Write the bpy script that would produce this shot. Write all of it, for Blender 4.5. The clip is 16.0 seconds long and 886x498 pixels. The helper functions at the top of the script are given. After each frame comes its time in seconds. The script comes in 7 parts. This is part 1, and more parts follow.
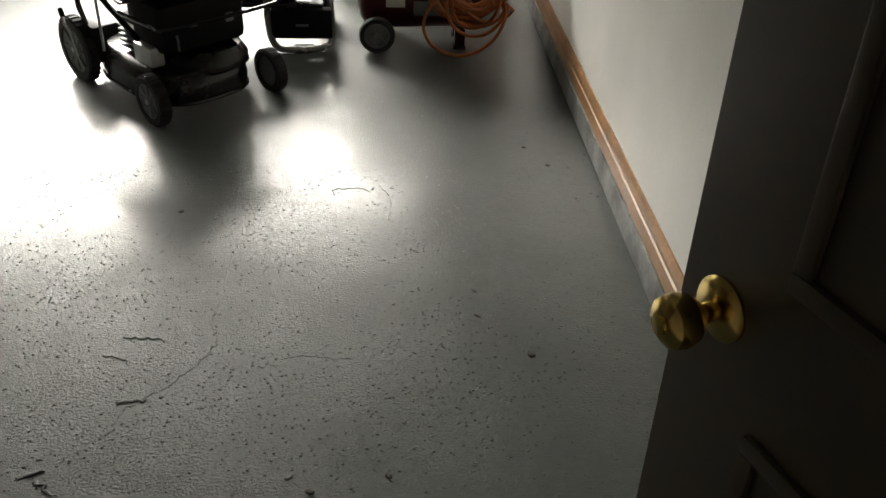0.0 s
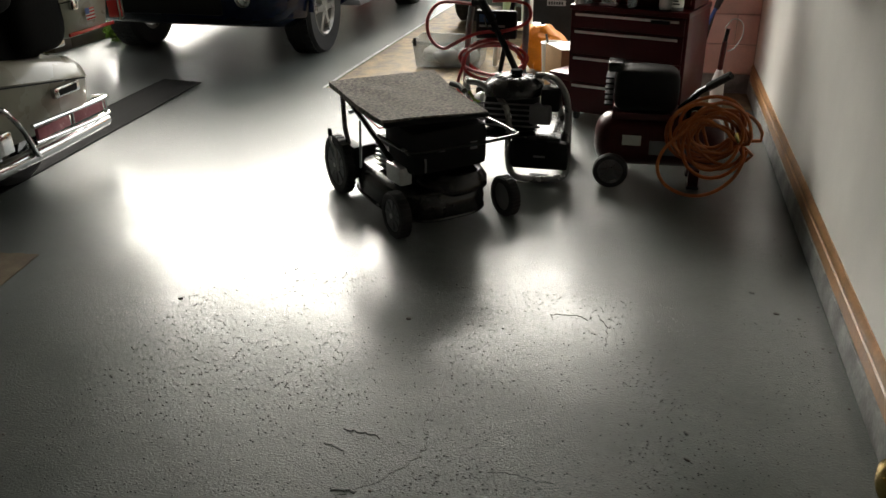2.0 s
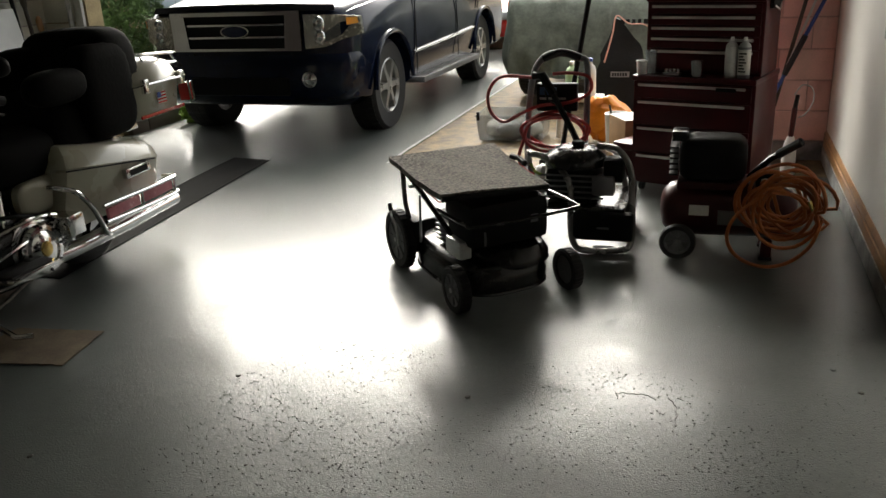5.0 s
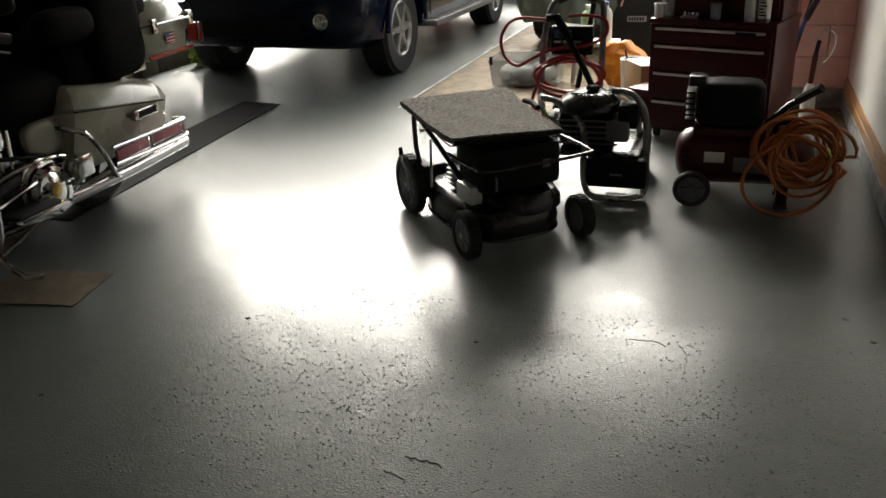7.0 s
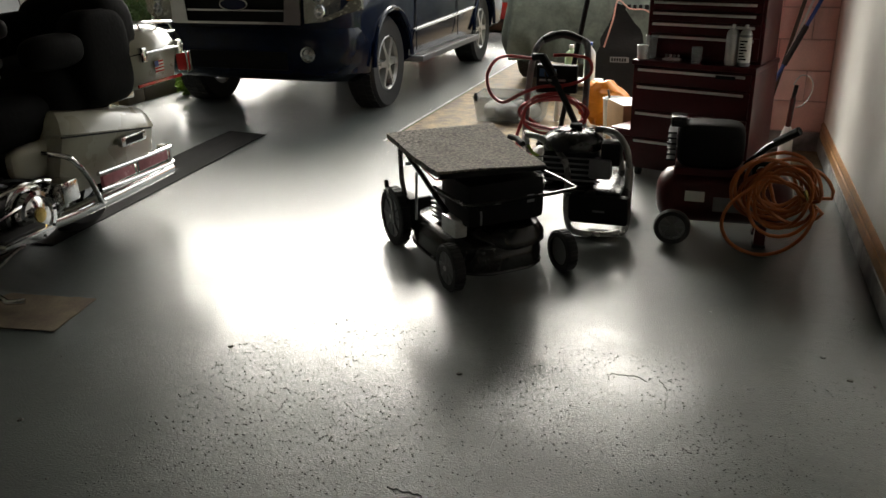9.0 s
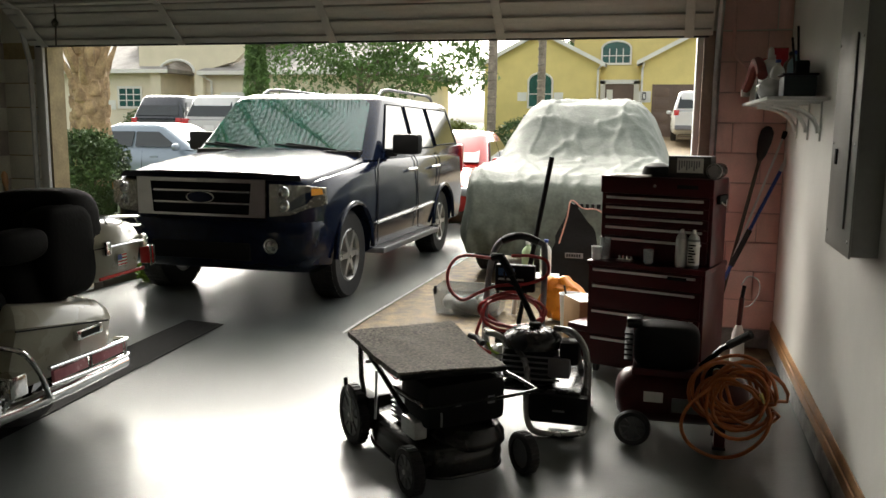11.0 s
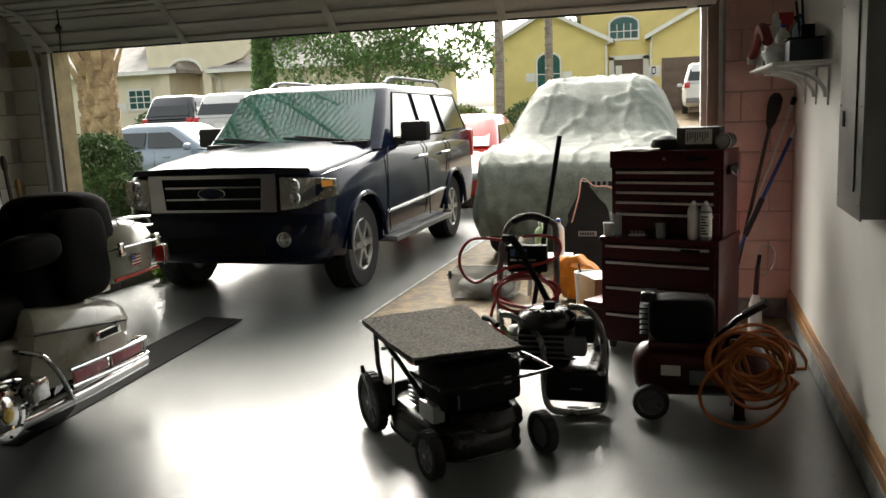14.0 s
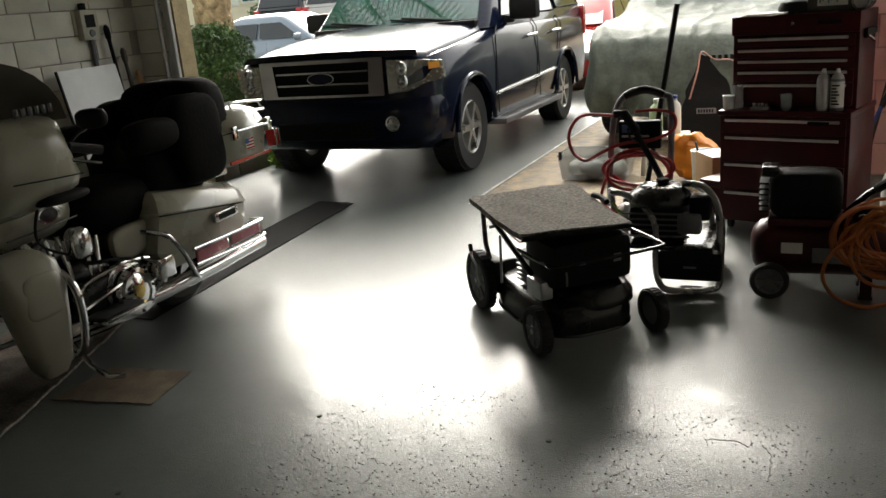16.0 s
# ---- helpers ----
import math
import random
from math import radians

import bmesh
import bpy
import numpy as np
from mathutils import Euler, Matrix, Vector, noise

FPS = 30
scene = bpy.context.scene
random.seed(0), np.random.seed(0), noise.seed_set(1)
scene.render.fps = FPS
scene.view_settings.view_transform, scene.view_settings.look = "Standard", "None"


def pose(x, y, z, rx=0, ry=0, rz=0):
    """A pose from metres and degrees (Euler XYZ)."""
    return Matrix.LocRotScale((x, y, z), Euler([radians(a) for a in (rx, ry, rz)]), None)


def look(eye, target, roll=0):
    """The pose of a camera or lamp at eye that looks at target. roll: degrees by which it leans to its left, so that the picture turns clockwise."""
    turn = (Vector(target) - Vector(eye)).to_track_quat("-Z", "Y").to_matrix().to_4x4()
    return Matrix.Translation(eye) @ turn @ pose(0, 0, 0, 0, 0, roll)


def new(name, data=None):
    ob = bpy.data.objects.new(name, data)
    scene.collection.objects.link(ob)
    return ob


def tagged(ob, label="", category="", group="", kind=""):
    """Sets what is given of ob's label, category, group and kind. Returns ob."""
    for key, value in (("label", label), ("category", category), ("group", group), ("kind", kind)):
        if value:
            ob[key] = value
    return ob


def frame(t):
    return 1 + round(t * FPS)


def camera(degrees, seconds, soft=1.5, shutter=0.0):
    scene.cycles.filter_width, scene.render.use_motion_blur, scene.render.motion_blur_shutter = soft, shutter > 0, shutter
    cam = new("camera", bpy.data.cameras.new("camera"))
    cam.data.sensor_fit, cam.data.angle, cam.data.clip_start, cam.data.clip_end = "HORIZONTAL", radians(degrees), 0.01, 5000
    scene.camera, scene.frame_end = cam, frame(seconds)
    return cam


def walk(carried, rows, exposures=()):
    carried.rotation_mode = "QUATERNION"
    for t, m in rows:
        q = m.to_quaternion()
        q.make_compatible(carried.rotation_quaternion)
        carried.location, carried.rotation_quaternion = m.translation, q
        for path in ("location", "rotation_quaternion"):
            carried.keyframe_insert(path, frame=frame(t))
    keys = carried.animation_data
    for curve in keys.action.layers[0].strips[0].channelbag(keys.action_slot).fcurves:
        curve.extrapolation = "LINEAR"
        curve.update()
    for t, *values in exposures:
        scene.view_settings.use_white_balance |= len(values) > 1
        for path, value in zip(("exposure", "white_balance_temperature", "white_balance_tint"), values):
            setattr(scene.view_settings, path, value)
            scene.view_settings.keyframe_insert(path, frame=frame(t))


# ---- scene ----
cam = camera(55.7, 16.0)
PATH = [
    (0, (-0.002, 0.025, 1.438, 56.70, -1.09, -2.44)),
    (0.5, (0.001, 0.010, 1.454, 57.73, -0.01, 1.45)),
    (1, (0.003, -0.008, 1.456, 58.33, 0.31, 5.17)),
    (1.5, (-0.008, -0.015, 1.463, 60.59, 0.32, 9.05)),
    (2, (-0.012, -0.047, 1.473, 65.18, 0.37, 13.37)),
    (2.5, (-0.002, -0.048, 1.494, 68.65, 0.24, 14.07)),
    (3, (0.001, -0.031, 1.501, 71.55, 0.57, 14.23)),
    (3.5, (0.010, -0.037, 1.498, 71.49, 1.46, 15.02)),
    (3.7, (0.014, -0.029, 1.497, 70.96, 1.85, 14.39)),
    (5.8, (0.004, 0.036, 1.442, 69.36, 2.33, 20.22)),
    (6, (-0.011, 0.030, 1.442, 68.62, 1.45, 20.25)),
    (6.5, (-0.047, 0.022, 1.433, 67.69, 0.36, 21.11)),
    (7, (0.009, 0.047, 1.432, 66.74, 2.38, 18.55)),
    (7.5, (-0.019, 0.031, 1.428, 66.31, 1.94, 19.00)),
    (8, (-0.008, 0.017, 1.434, 67.70, 1.40, 18.41)),
    (8.5, (0.002, 0.015, 1.436, 68.33, 1.44, 16.97)),
    (9, (-0.001, 0.015, 1.437, 69.03, 0.80, 17.68)),
    (9.5, (0.001, 0.028, 1.460, 73.80, 0.45, 17.10)),
    (10, (-0.021, 0.016, 1.515, 79.84, -0.76, 15.44)),
    (10.2, (-0.026, 0.016, 1.520, 81.42, -1.14, 15.70)),
    (12.3, (0.003, 0.017, 1.506, 81.27, 0.49, 13.65)),
    (12.5, (0.004, 0.020, 1.507, 81.24, 0.44, 13.93)),
    (13, (-0.001, 0.018, 1.508, 81.64, 0.56, 14.44)),
    (13.5, (0.007, 0.014, 1.510, 81.73, 1.22, 14.83)),
    (14, (0.014, 0.022, 1.505, 80.47, 2.43, 15.73)),
    (14.5, (0.023, 0.022, 1.485, 78.93, 2.98, 16.72)),
    (15, (0.027, 0.020, 1.481, 78.18, 3.14, 17.20)),
    (15.5, (0.030, 0.029, 1.472, 76.35, 4.66, 19.85)),
    (16, (0.025, 0.053, 1.445, 73.37, 4.78, 23.05)),
]
walk(cam, [(t, pose(*p)) for t, p in PATH], exposures=[(0.0, 2.42, 6850, 7), (0.5, 2.25, 6850, 7), (1.0, 2.02, 6850, 7), (2.0, 1.92, 6850, 7), (3.0, 1.86, 6850, 7), (16.0, 1.86, 6850, 7)])

# ---- world, sun, light ----
world = bpy.data.worlds.new("overcast")
scene.world = world
world.use_nodes = True
wn, wl = world.node_tree.nodes, world.node_tree.links
sky = wn.new("ShaderNodeTexSky")
sky.sky_type = "NISHITA"
sky.sun_disc = False
sky.sun_elevation, sky.sun_rotation = radians(36), radians(-21)
sky.air_density, sky.dust_density, sky.ozone_density = 1.0, 6.0, 1.0
pale = wn.new("ShaderNodeHueSaturation")
pale.inputs["Saturation"].default_value = 0.22
wl.new(sky.outputs[0], pale.inputs["Color"])
wl.new(pale.outputs[0], wn["Background"].inputs[0])
wn["Background"].inputs[1].default_value = 0.15

sun = new("sun", bpy.data.lights.new("sun", "SUN"))
sun.data.energy, sun.data.angle, sun.data.color = 1.4, radians(50), (1.0, 0.96, 0.9)
sun.matrix_world = look((-18, 31, 26), (0, 0, 0))

# ---- materials ----
def material(name, colour, rough=0.5, metal=0.0, var=0.18, scale=6.0, fine=90.0, bump=0.08, rvar=0.12, second=None, coat=0.0, spec=0.5):
    m = bpy.data.materials.new(name)
    m.use_nodes = True
    n, l = m.node_tree.nodes, m.node_tree.links
    b = n["Principled BSDF"]
    tc = n.new("ShaderNodeTexCoord")
    info = n.new("ShaderNodeObjectInfo")
    shift = n.new("ShaderNodeVectorMath"); shift.operation = "ADD"
    mul = n.new("ShaderNodeMath"); mul.operation = "MULTIPLY"; mul.inputs[1].default_value = 17.0
    l.new(info.outputs["Random"], mul.inputs[0])
    l.new(tc.outputs["Object"], shift.inputs[0]); l.new(mul.outputs[0], shift.inputs[1])
    big = n.new("ShaderNodeTexNoise"); big.inputs["Scale"].default_value = scale; big.inputs["Detail"].default_value = 5
    small = n.new("ShaderNodeTexNoise"); small.inputs["Scale"].default_value = fine; small.inputs["Detail"].default_value = 3
    l.new(shift.outputs[0], big.inputs["Vector"]); l.new(shift.outputs[0], small.inputs["Vector"])
    ramp = n.new("ShaderNodeValToRGB")
    ramp.color_ramp.elements[0].position, ramp.color_ramp.elements[1].position = 0.3, 0.7
    lo = second or tuple(c * (1 - var) for c in colour)
    hi = tuple(min(1, c * (1 + var * 0.6)) for c in colour)
    ramp.color_ramp.elements[0].color, ramp.color_ramp.elements[1].color = (*lo, 1), (*hi, 1)
    l.new(big.outputs[0], ramp.inputs[0])
    grain = n.new("ShaderNodeMix"); grain.data_type = "RGBA"; grain.blend_type = "MULTIPLY"
    grain.inputs[0].default_value = min(1, var * 1.5)
    l.new(ramp.outputs[0], grain.inputs[6]); l.new(small.outputs[0], grain.inputs[7])
    gain = n.new("ShaderNodeMix"); gain.data_type = "RGBA"; gain.blend_type = "MULTIPLY"; gain.inputs[0].default_value = 1
    g = 1 + min(1, var * 1.5) * 0.6
    gain.inputs[7].default_value = (g, g, g, 1)
    l.new(grain.outputs[2], gain.inputs[6])
    l.new(gain.outputs[2], b.inputs["Base Color"])
    rr = n.new("ShaderNodeMapRange")
    rr.inputs[3].default_value, rr.inputs[4].default_value = max(0.02, rough - rvar), min(1, rough + rvar)
    l.new(big.outputs[0], rr.inputs[0]); l.new(rr.outputs[0], b.inputs["Roughness"])
    b.inputs["Metallic"].default_value = metal
    b.inputs["Coat Weight"].default_value = coat
    b.inputs["Coat Roughness"].default_value = 0.05
    b.inputs["Specular IOR Level"].default_value = spec
    if bump:
        bp = n.new("ShaderNodeBump"); bp.inputs["Strength"].default_value = bump; bp.inputs["Distance"].default_value = 0.004
        l.new(small.outputs[0], bp.inputs["Height"]); l.new(bp.outputs[0], b.inputs["Normal"])
    return m


def glass(name, colour, rough=0.03, alpha=None):
    m = bpy.data.materials.new(name)
    m.use_nodes = True
    b = m.node_tree.nodes["Principled BSDF"]
    b.inputs["Base Color"].default_value = (*colour, 1)
    b.inputs["Roughness"].default_value = rough
    b.inputs["IOR"].default_value = 1.5
    if alpha is None:
        b.inputs["Transmission Weight"].default_value = 1.0
    else:
        b.inputs["Alpha"].default_value = alpha
    return m


def floor_paint():
    """Grey floor paint on a trowelled slab: a hazy sheen under a thin gloss, with faint scuffs and a fine orange-peel relief."""
    m = material("floor_paint", (0.068, 0.081, 0.074), 0.40, 0, 0.2, 1.6, 45, 0.0, 0.05, coat=0.75, spec=0.26)
    n, l = m.node_tree.nodes, m.node_tree.links
    b = n["Principled BSDF"]
    tc = [x for x in n if x.type == "TEX_COORD"][0]
    cloud = n.new("ShaderNodeTexNoise"); cloud.inputs["Scale"].default_value = 2.2; cloud.inputs["Detail"].default_value = 6; cloud.inputs["Roughness"].default_value = 0.6
    peel = n.new("ShaderNodeTexNoise"); peel.inputs["Scale"].default_value = 150; peel.inputs["Detail"].default_value = 5
    wave = n.new("ShaderNodeTexNoise"); wave.inputs["Scale"].default_value = 6; wave.inputs["Detail"].default_value = 4
    for x in (cloud, peel, wave):
        l.new(tc.outputs["Object"], x.inputs["Vector"])
    rr = n.new("ShaderNodeMapRange")
    rr.inputs[1].default_value, rr.inputs[2].default_value = 0.3, 0.7
    rr.inputs[3].default_value, rr.inputs[4].default_value = 0.07, 0.18
    l.new(cloud.outputs[0], rr.inputs[0]); l.new(rr.outputs[0], b.inputs["Coat Roughness"])
    patch = n.new("ShaderNodeMapRange")
    patch.inputs[1].default_value, patch.inputs[2].default_value = 0.42, 0.62
    patch.inputs[3].default_value, patch.inputs[4].default_value = 0.5, 1.3
    l.new(cloud.outputs[0], patch.inputs[0])
    rough_h = n.new("ShaderNodeMath"); rough_h.operation = "MULTIPLY"
    l.new(peel.outputs[0], rough_h.inputs[0]); l.new(patch.outputs[0], rough_h.inputs[1])
    b1 = n.new("ShaderNodeBump"); b1.inputs["Strength"].default_value = 0.9; b1.inputs["Distance"].default_value = 0.004
    b2 = n.new("ShaderNodeBump"); b2.inputs["Strength"].default_value = 0.05; b2.inputs["Distance"].default_value = 0.01
    b3 = n.new("ShaderNodeBump"); b3.inputs["Strength"].default_value = 0.85; b3.inputs["Distance"].default_value = 0.004
    l.new(wave.outputs[0], b2.inputs["Height"])
    pimple = n.new("ShaderNodeTexNoise"); pimple.inputs["Scale"].default_value = 190; pimple.inputs["Detail"].default_value = 2
    l.new(tc.outputs["Object"], pimple.inputs["Vector"])
    lump = n.new("ShaderNodeMapRange"); lump.interpolation_type = "SMOOTHSTEP"
    lump.inputs[1].default_value, lump.inputs[2].default_value = 0.52, 0.70
    l.new(pimple.outputs[0], lump.inputs[0])
    relief = n.new("ShaderNodeMath"); relief.operation = "MULTIPLY_ADD"; relief.inputs[1].default_value = 0.25
    l.new(rough_h.outputs[0], relief.inputs[0]); l.new(lump.outputs[0], relief.inputs[2])
    l.new(rough_h.outputs[0], b1.inputs["Height"]); l.new(relief.outputs[0], b3.inputs["Height"])
    l.new(b2.outputs[0], b1.inputs["Normal"]); l.new(b2.outputs[0], b3.inputs["Normal"])
    l.new(b1.outputs[0], b.inputs["Normal"]); l.new(b3.outputs[0], b.inputs["Coat Normal"])
    return m


FLOOR = floor_paint()
WALLW = material("white_wall_paint", (0.87, 0.86, 0.82), 0.40, 0, 0.06, 3, 120, 0.05, 0.08)
PINK = material("pink_block_paint", (0.84, 0.56, 0.50), 0.5, 0, 0.12, 5, 80, 0.25)
CREAMB = material("cream_block_paint", (0.70, 0.67, 0.58), 0.6, 0, 0.12, 5, 80, 0.25)
PINKM = material("pink_mortar", (0.62, 0.41, 0.365), 0.8, 0, 0.15, 8, 80, 0.2)
# for the unseen back wall: dark, so less light bounces back into the garage
BACKW = material("low_bounce_grey", (0.34, 0.31, 0.27), 0.8, 0, 0.15, 3, 60, 0.1)
MORTAR = material("mortar", (0.42, 0.36, 0.33), 0.8, 0, 0.15, 8, 80, 0.2)
KERB = material("painted_kerb", (0.32, 0.33, 0.32), 0.5, 0, 0.3, 9, 60, 0.4, second=(0.12, 0.12, 0.12))
PINE = material("varnished_pine", (0.42, 0.22, 0.09), 0.35, 0, 0.3, 7, 50, 0.1)
CEIL = material("ceiling_paint", (0.82, 0.82, 0.79), 0.8, 0, 0.08, 3, 60, 0.1)
STUCCO = material("tan_stucco", (0.42, 0.33, 0.18), 0.9, 0, 0.25, 6, 45, 0.9)
DOORBROWN = material("dark_brown_door_paint", (0.044, 0.032, 0.018), 0.45, 0, 0.2, 4, 60, 0.05)
GDOOR = material("garage_door_enamel", (0.56, 0.54, 0.49), 0.5, 0, 0.12, 3, 60, 0.05)
STEEL = material("galvanised_steel", (0.5, 0.5, 0.5), 0.35, 0.9, 0.2, 12, 80, 0.05)
CHROME = material("chrome", (0.66, 0.66, 0.66), 0.10, 1.0, 0.04, 4, 60, 0.0, 0.05)
BRASS = material("worn_brass", (0.55, 0.40, 0.14), 0.2, 1.0, 0.2, 18, 90, 0.02)
BLACKP = material("black_plastic", (0.009, 0.009, 0.0095), 0.6, 0, 0.25, 8, 90, 0.12, spec=0.12)
BLACKM = material("black_enamel", (0.012, 0.012, 0.012), 0.25, 0, 0.2, 8, 60, 0.02)
RUBBER = material("tyre_rubber", (0.018, 0.018, 0.019), 0.75, 0, 0.25, 10, 70, 0.3)
GREYP = material("grey_plastic", (0.16, 0.16, 0.17), 0.5, 0, 0.2, 8, 70, 0.1)
ALU = material("cast_aluminium", (0.55, 0.55, 0.54), 0.35, 0.55, 0.15, 10, 70, 0.1)
CHESTRED = material("red_chest_enamel", (0.050, 0.003, 0.005), 0.34, 0, 0.2, 5, 60, 0.03, spec=0.25)
COMPRED = material("red_tank_enamel", (0.05, 0.004, 0.005), 0.34, 0, 0.25, 8, 60, 0.03, spec=0.35)
REDHOSE = material("red_hose", (0.42, 0.03, 0.03), 0.4, 0, 0.15, 12, 60, 0.03)
ORANGE = material("orange_hose", (0.38, 0.10, 0.02), 0.42, 0, 0.2, 12, 60, 0.05)
NAVY = material("navy_car_paint", (0.0045, 0.0085, 0.025), 0.16, 0.0, 0.25, 14, 60, 0.03, 0.06, coat=0.22, spec=0.2)
CREAM = material("cream_bike_paint", (0.36, 0.345, 0.27), 0.28, 0, 0.05, 4, 90, 0.0, 0.05, coat=0.5, spec=0.35)
LEATHER = material("black_leather", (0.004, 0.0038, 0.0038), 0.7, 0, 0.25, 6, 45, 0.4, spec=0.06)
CARPET = material("speckled_carpet", (0.25, 0.225, 0.185), 0.95, 0, 0.7, 75, 260, 0.9, second=(0.03, 0.027, 0.023))
COVER = material("car_cover_cloth", (0.115, 0.13, 0.112), 0.6, 0, 0.3, 7, 34, 0.8, 0.15, spec=0.12)
CONCRETE = material("wet_tan_concrete", (0.22, 0.165, 0.095), 0.65, 0, 0.5, 9, 60, 0.7, 0.2, second=(0.075, 0.055, 0.034), spec=0.15)
ASPHALT = material("asphalt", (0.07, 0.07, 0.07), 0.7, 0, 0.25, 3, 60, 0.4)
GRASS = material("lawn", (0.07, 0.11, 0.03), 0.9, 0, 0.4, 3, 40, 0.6)
LAMPRED = material("red_lens", (0.45, 0.01, 0.012), 0.15, 0, 0.1, 8, 60, 0, coat=0.5)
AMBER = material("amber_lens", (0.75, 0.28, 0.02), 0.15, 0, 0.1, 8, 60, 0, coat=0.5)
WHITEP = material("white_plastic", (0.7, 0.7, 0.68), 0.4, 0, 0.06, 8, 60, 0.03)
PAPER = material("paper", (0.62, 0.61, 0.57), 0.8, 0, 0.1, 12, 90, 0.05)
CARD = material("brown_cardboard", (0.40, 0.25, 0.13), 0.85, 0, 0.15, 9, 90, 0.1)
BLUEP = material("blue_plastic", (0.02, 0.06, 0.30), 0.35, 0, 0.1, 8, 60, 0.03)
GLASSDARK = material("dark_car_glass", (0.010, 0.016, 0.016), 0.04, 0, 0.2, 3, 60, 0, 0.02, coat=0.6)
CLEAR = glass("clear_plastic", (0.34, 0.37, 0.38), 0.25, 0.4)

# ---- mesh helpers ----
def part(name, bm, mat, parent=None, label="", smooth=35):
    me = bpy.data.meshes.new(name)
    bmesh.ops.recalc_face_normals(bm, faces=bm.faces)
    bm.to_mesh(me); bm.free()
    me.materials.append(mat)
    if smooth:
        for p in me.polygons:
            p.use_smooth = True
        me.set_sharp_from_angle(angle=radians(smooth))
    ob = new(name, me)
    if parent:
        ob.parent = parent
    if label:
        tagged(ob, label)
    return ob


def share(ob, name, m, parent):
    o = new(name, ob.data)
    o.parent = parent
    o.matrix_basis = m
    return o


def thing(name, m, label, category, group="", kind=""):
    ob = new(name)
    ob.empty_display_size = 0.1
    ob.matrix_basis = m
    return tagged(ob, label, category, group, kind)


def box(bm, x0, y0, z0, x1, y1, z1, bevel=0.0, m=None, seg=2):
    b = bmesh.new()
    bmesh.ops.create_cube(b, size=1)
    for v in b.verts:
        v.co = Vector((x0 + (v.co.x + 0.5) * (x1 - x0), y0 + (v.co.y + 0.5) * (y1 - y0), z0 + (v.co.z + 0.5) * (z1 - z0)))
    if bevel:
        bmesh.ops.bevel(b, geom=b.edges[:], offset=bevel, segments=seg, affect="EDGES", profile=0.6)
    if m:
        bmesh.ops.transform(b, matrix=m, verts=b.verts)
    merge(bm, b)
    return bm


def merge(bm, b):
    me = bpy.data.meshes.new("tmp")
    b.to_mesh(me); b.free()
    bm.from_mesh(me)
    bpy.data.meshes.remove(me)


def B():
    return bmesh.new()


def boxes(*args, bevel=0.0):
    bm = B()
    for a in args:
        box(bm, *a, bevel=bevel)
    return bm


def loft(bm, rings, caps=True, closed=True):
    vs = [[bm.verts.new(p) for p in r] for r in rings]
    n = len(rings[0])
    for a, b in zip(vs, vs[1:]):
        for i in range(n if closed else n - 1):
            j = (i + 1) % n
            bm.faces.new((a[i], a[j], b[j], b[i]))
    if caps and closed:
        bm.faces.new(vs[0][::-1]); bm.faces.new(vs[-1])
    return bm


def spline(pts, k=6, closed=False):
    """A smooth line through the points."""
    pts = [Vector(p) for p in pts]
    out, n = [], len(pts)
    for i in range(n if closed else n - 1):
        g = lambda q: pts[q % n] if closed else pts[max(0, min(n - 1, q))]
        a, b, c, d = g(i - 1), g(i), g(i + 1), g(i + 2)
        for s in range(k):
            t = s / k
            out.append(0.5 * (2 * b + (c - a) * t + (2 * a - 5 * b + 4 * c - d) * t * t + (3 * b - a - 3 * c + d) * t ** 3))
    if not closed:
        out.append(pts[-1])
    return out


def tube(bm, pts, r, seg=8, closed=False, smooth=0, r2=None):
    if smooth:
        pts = spline(pts, smooth, closed)
    pts = [Vector(p) for p in pts]
    n, rings, up = len(pts), [], None
    for i, p in enumerate(pts):
        a = pts[i - 1] if (i or closed) else p
        b = pts[(i + 1) % n] if (i < n - 1 or closed) else p
        d = (b - a).normalized()
        if up is None:
            up = d.orthogonal().normalized()
        up = (up - d * up.dot(d)).normalized()
        side = d.cross(up)
        rad = r if r2 is None else r + (r2 - r) * i / (n - 1)
        rings.append([p + rad * (math.cos(2 * math.pi * k / seg) * up + math.sin(2 * math.pi * k / seg) * side) for k in range(seg)])
    if closed:
        rings.append(rings[0])
        return loft(bm, rings, caps=False)
    return loft(bm, rings)


def rod(bm, a, b, r, seg=10, r2=None):
    return tube(bm, [a, b], r, seg, r2=r2)


def lathe(bm, profile, seg=20, m=None):
    """Turn (radius, height) round the z axis."""
    b = B()
    rings = [[(r * math.cos(2 * math.pi * k / seg), r * math.sin(2 * math.pi * k / seg), z) for k in range(seg)] for r, z in profile]
    radii = [r for r, z in profile]
    if len(profile) > 4 and min(radii) > 0.35 * max(radii):      # a hollow ring, such as a tyre
        loft(b, rings + rings[:1], caps=False)
        bmesh.ops.remove_doubles(b, verts=b.verts, dist=1e-6)
    else:
        loft(b, rings)
    if m:
        bmesh.ops.transform(b, matrix=m, verts=b.verts)
    merge(bm, b)
    return bm


def extrude(bm, outline, depth, m=None, bevel=0.0):
    """A plate: an outline in x, z, thick along y."""
    b = B()
    loft(b, [[(x, 0, z) for x, z in outline], [(x, depth, z) for x, z in outline]])
    if bevel:
        bmesh.ops.bevel(b, geom=b.edges[:], offset=bevel, segments=2, affect="EDGES")
    if m:
        bmesh.ops.transform(b, matrix=m, verts=b.verts)
    merge(bm, b)
    return bm


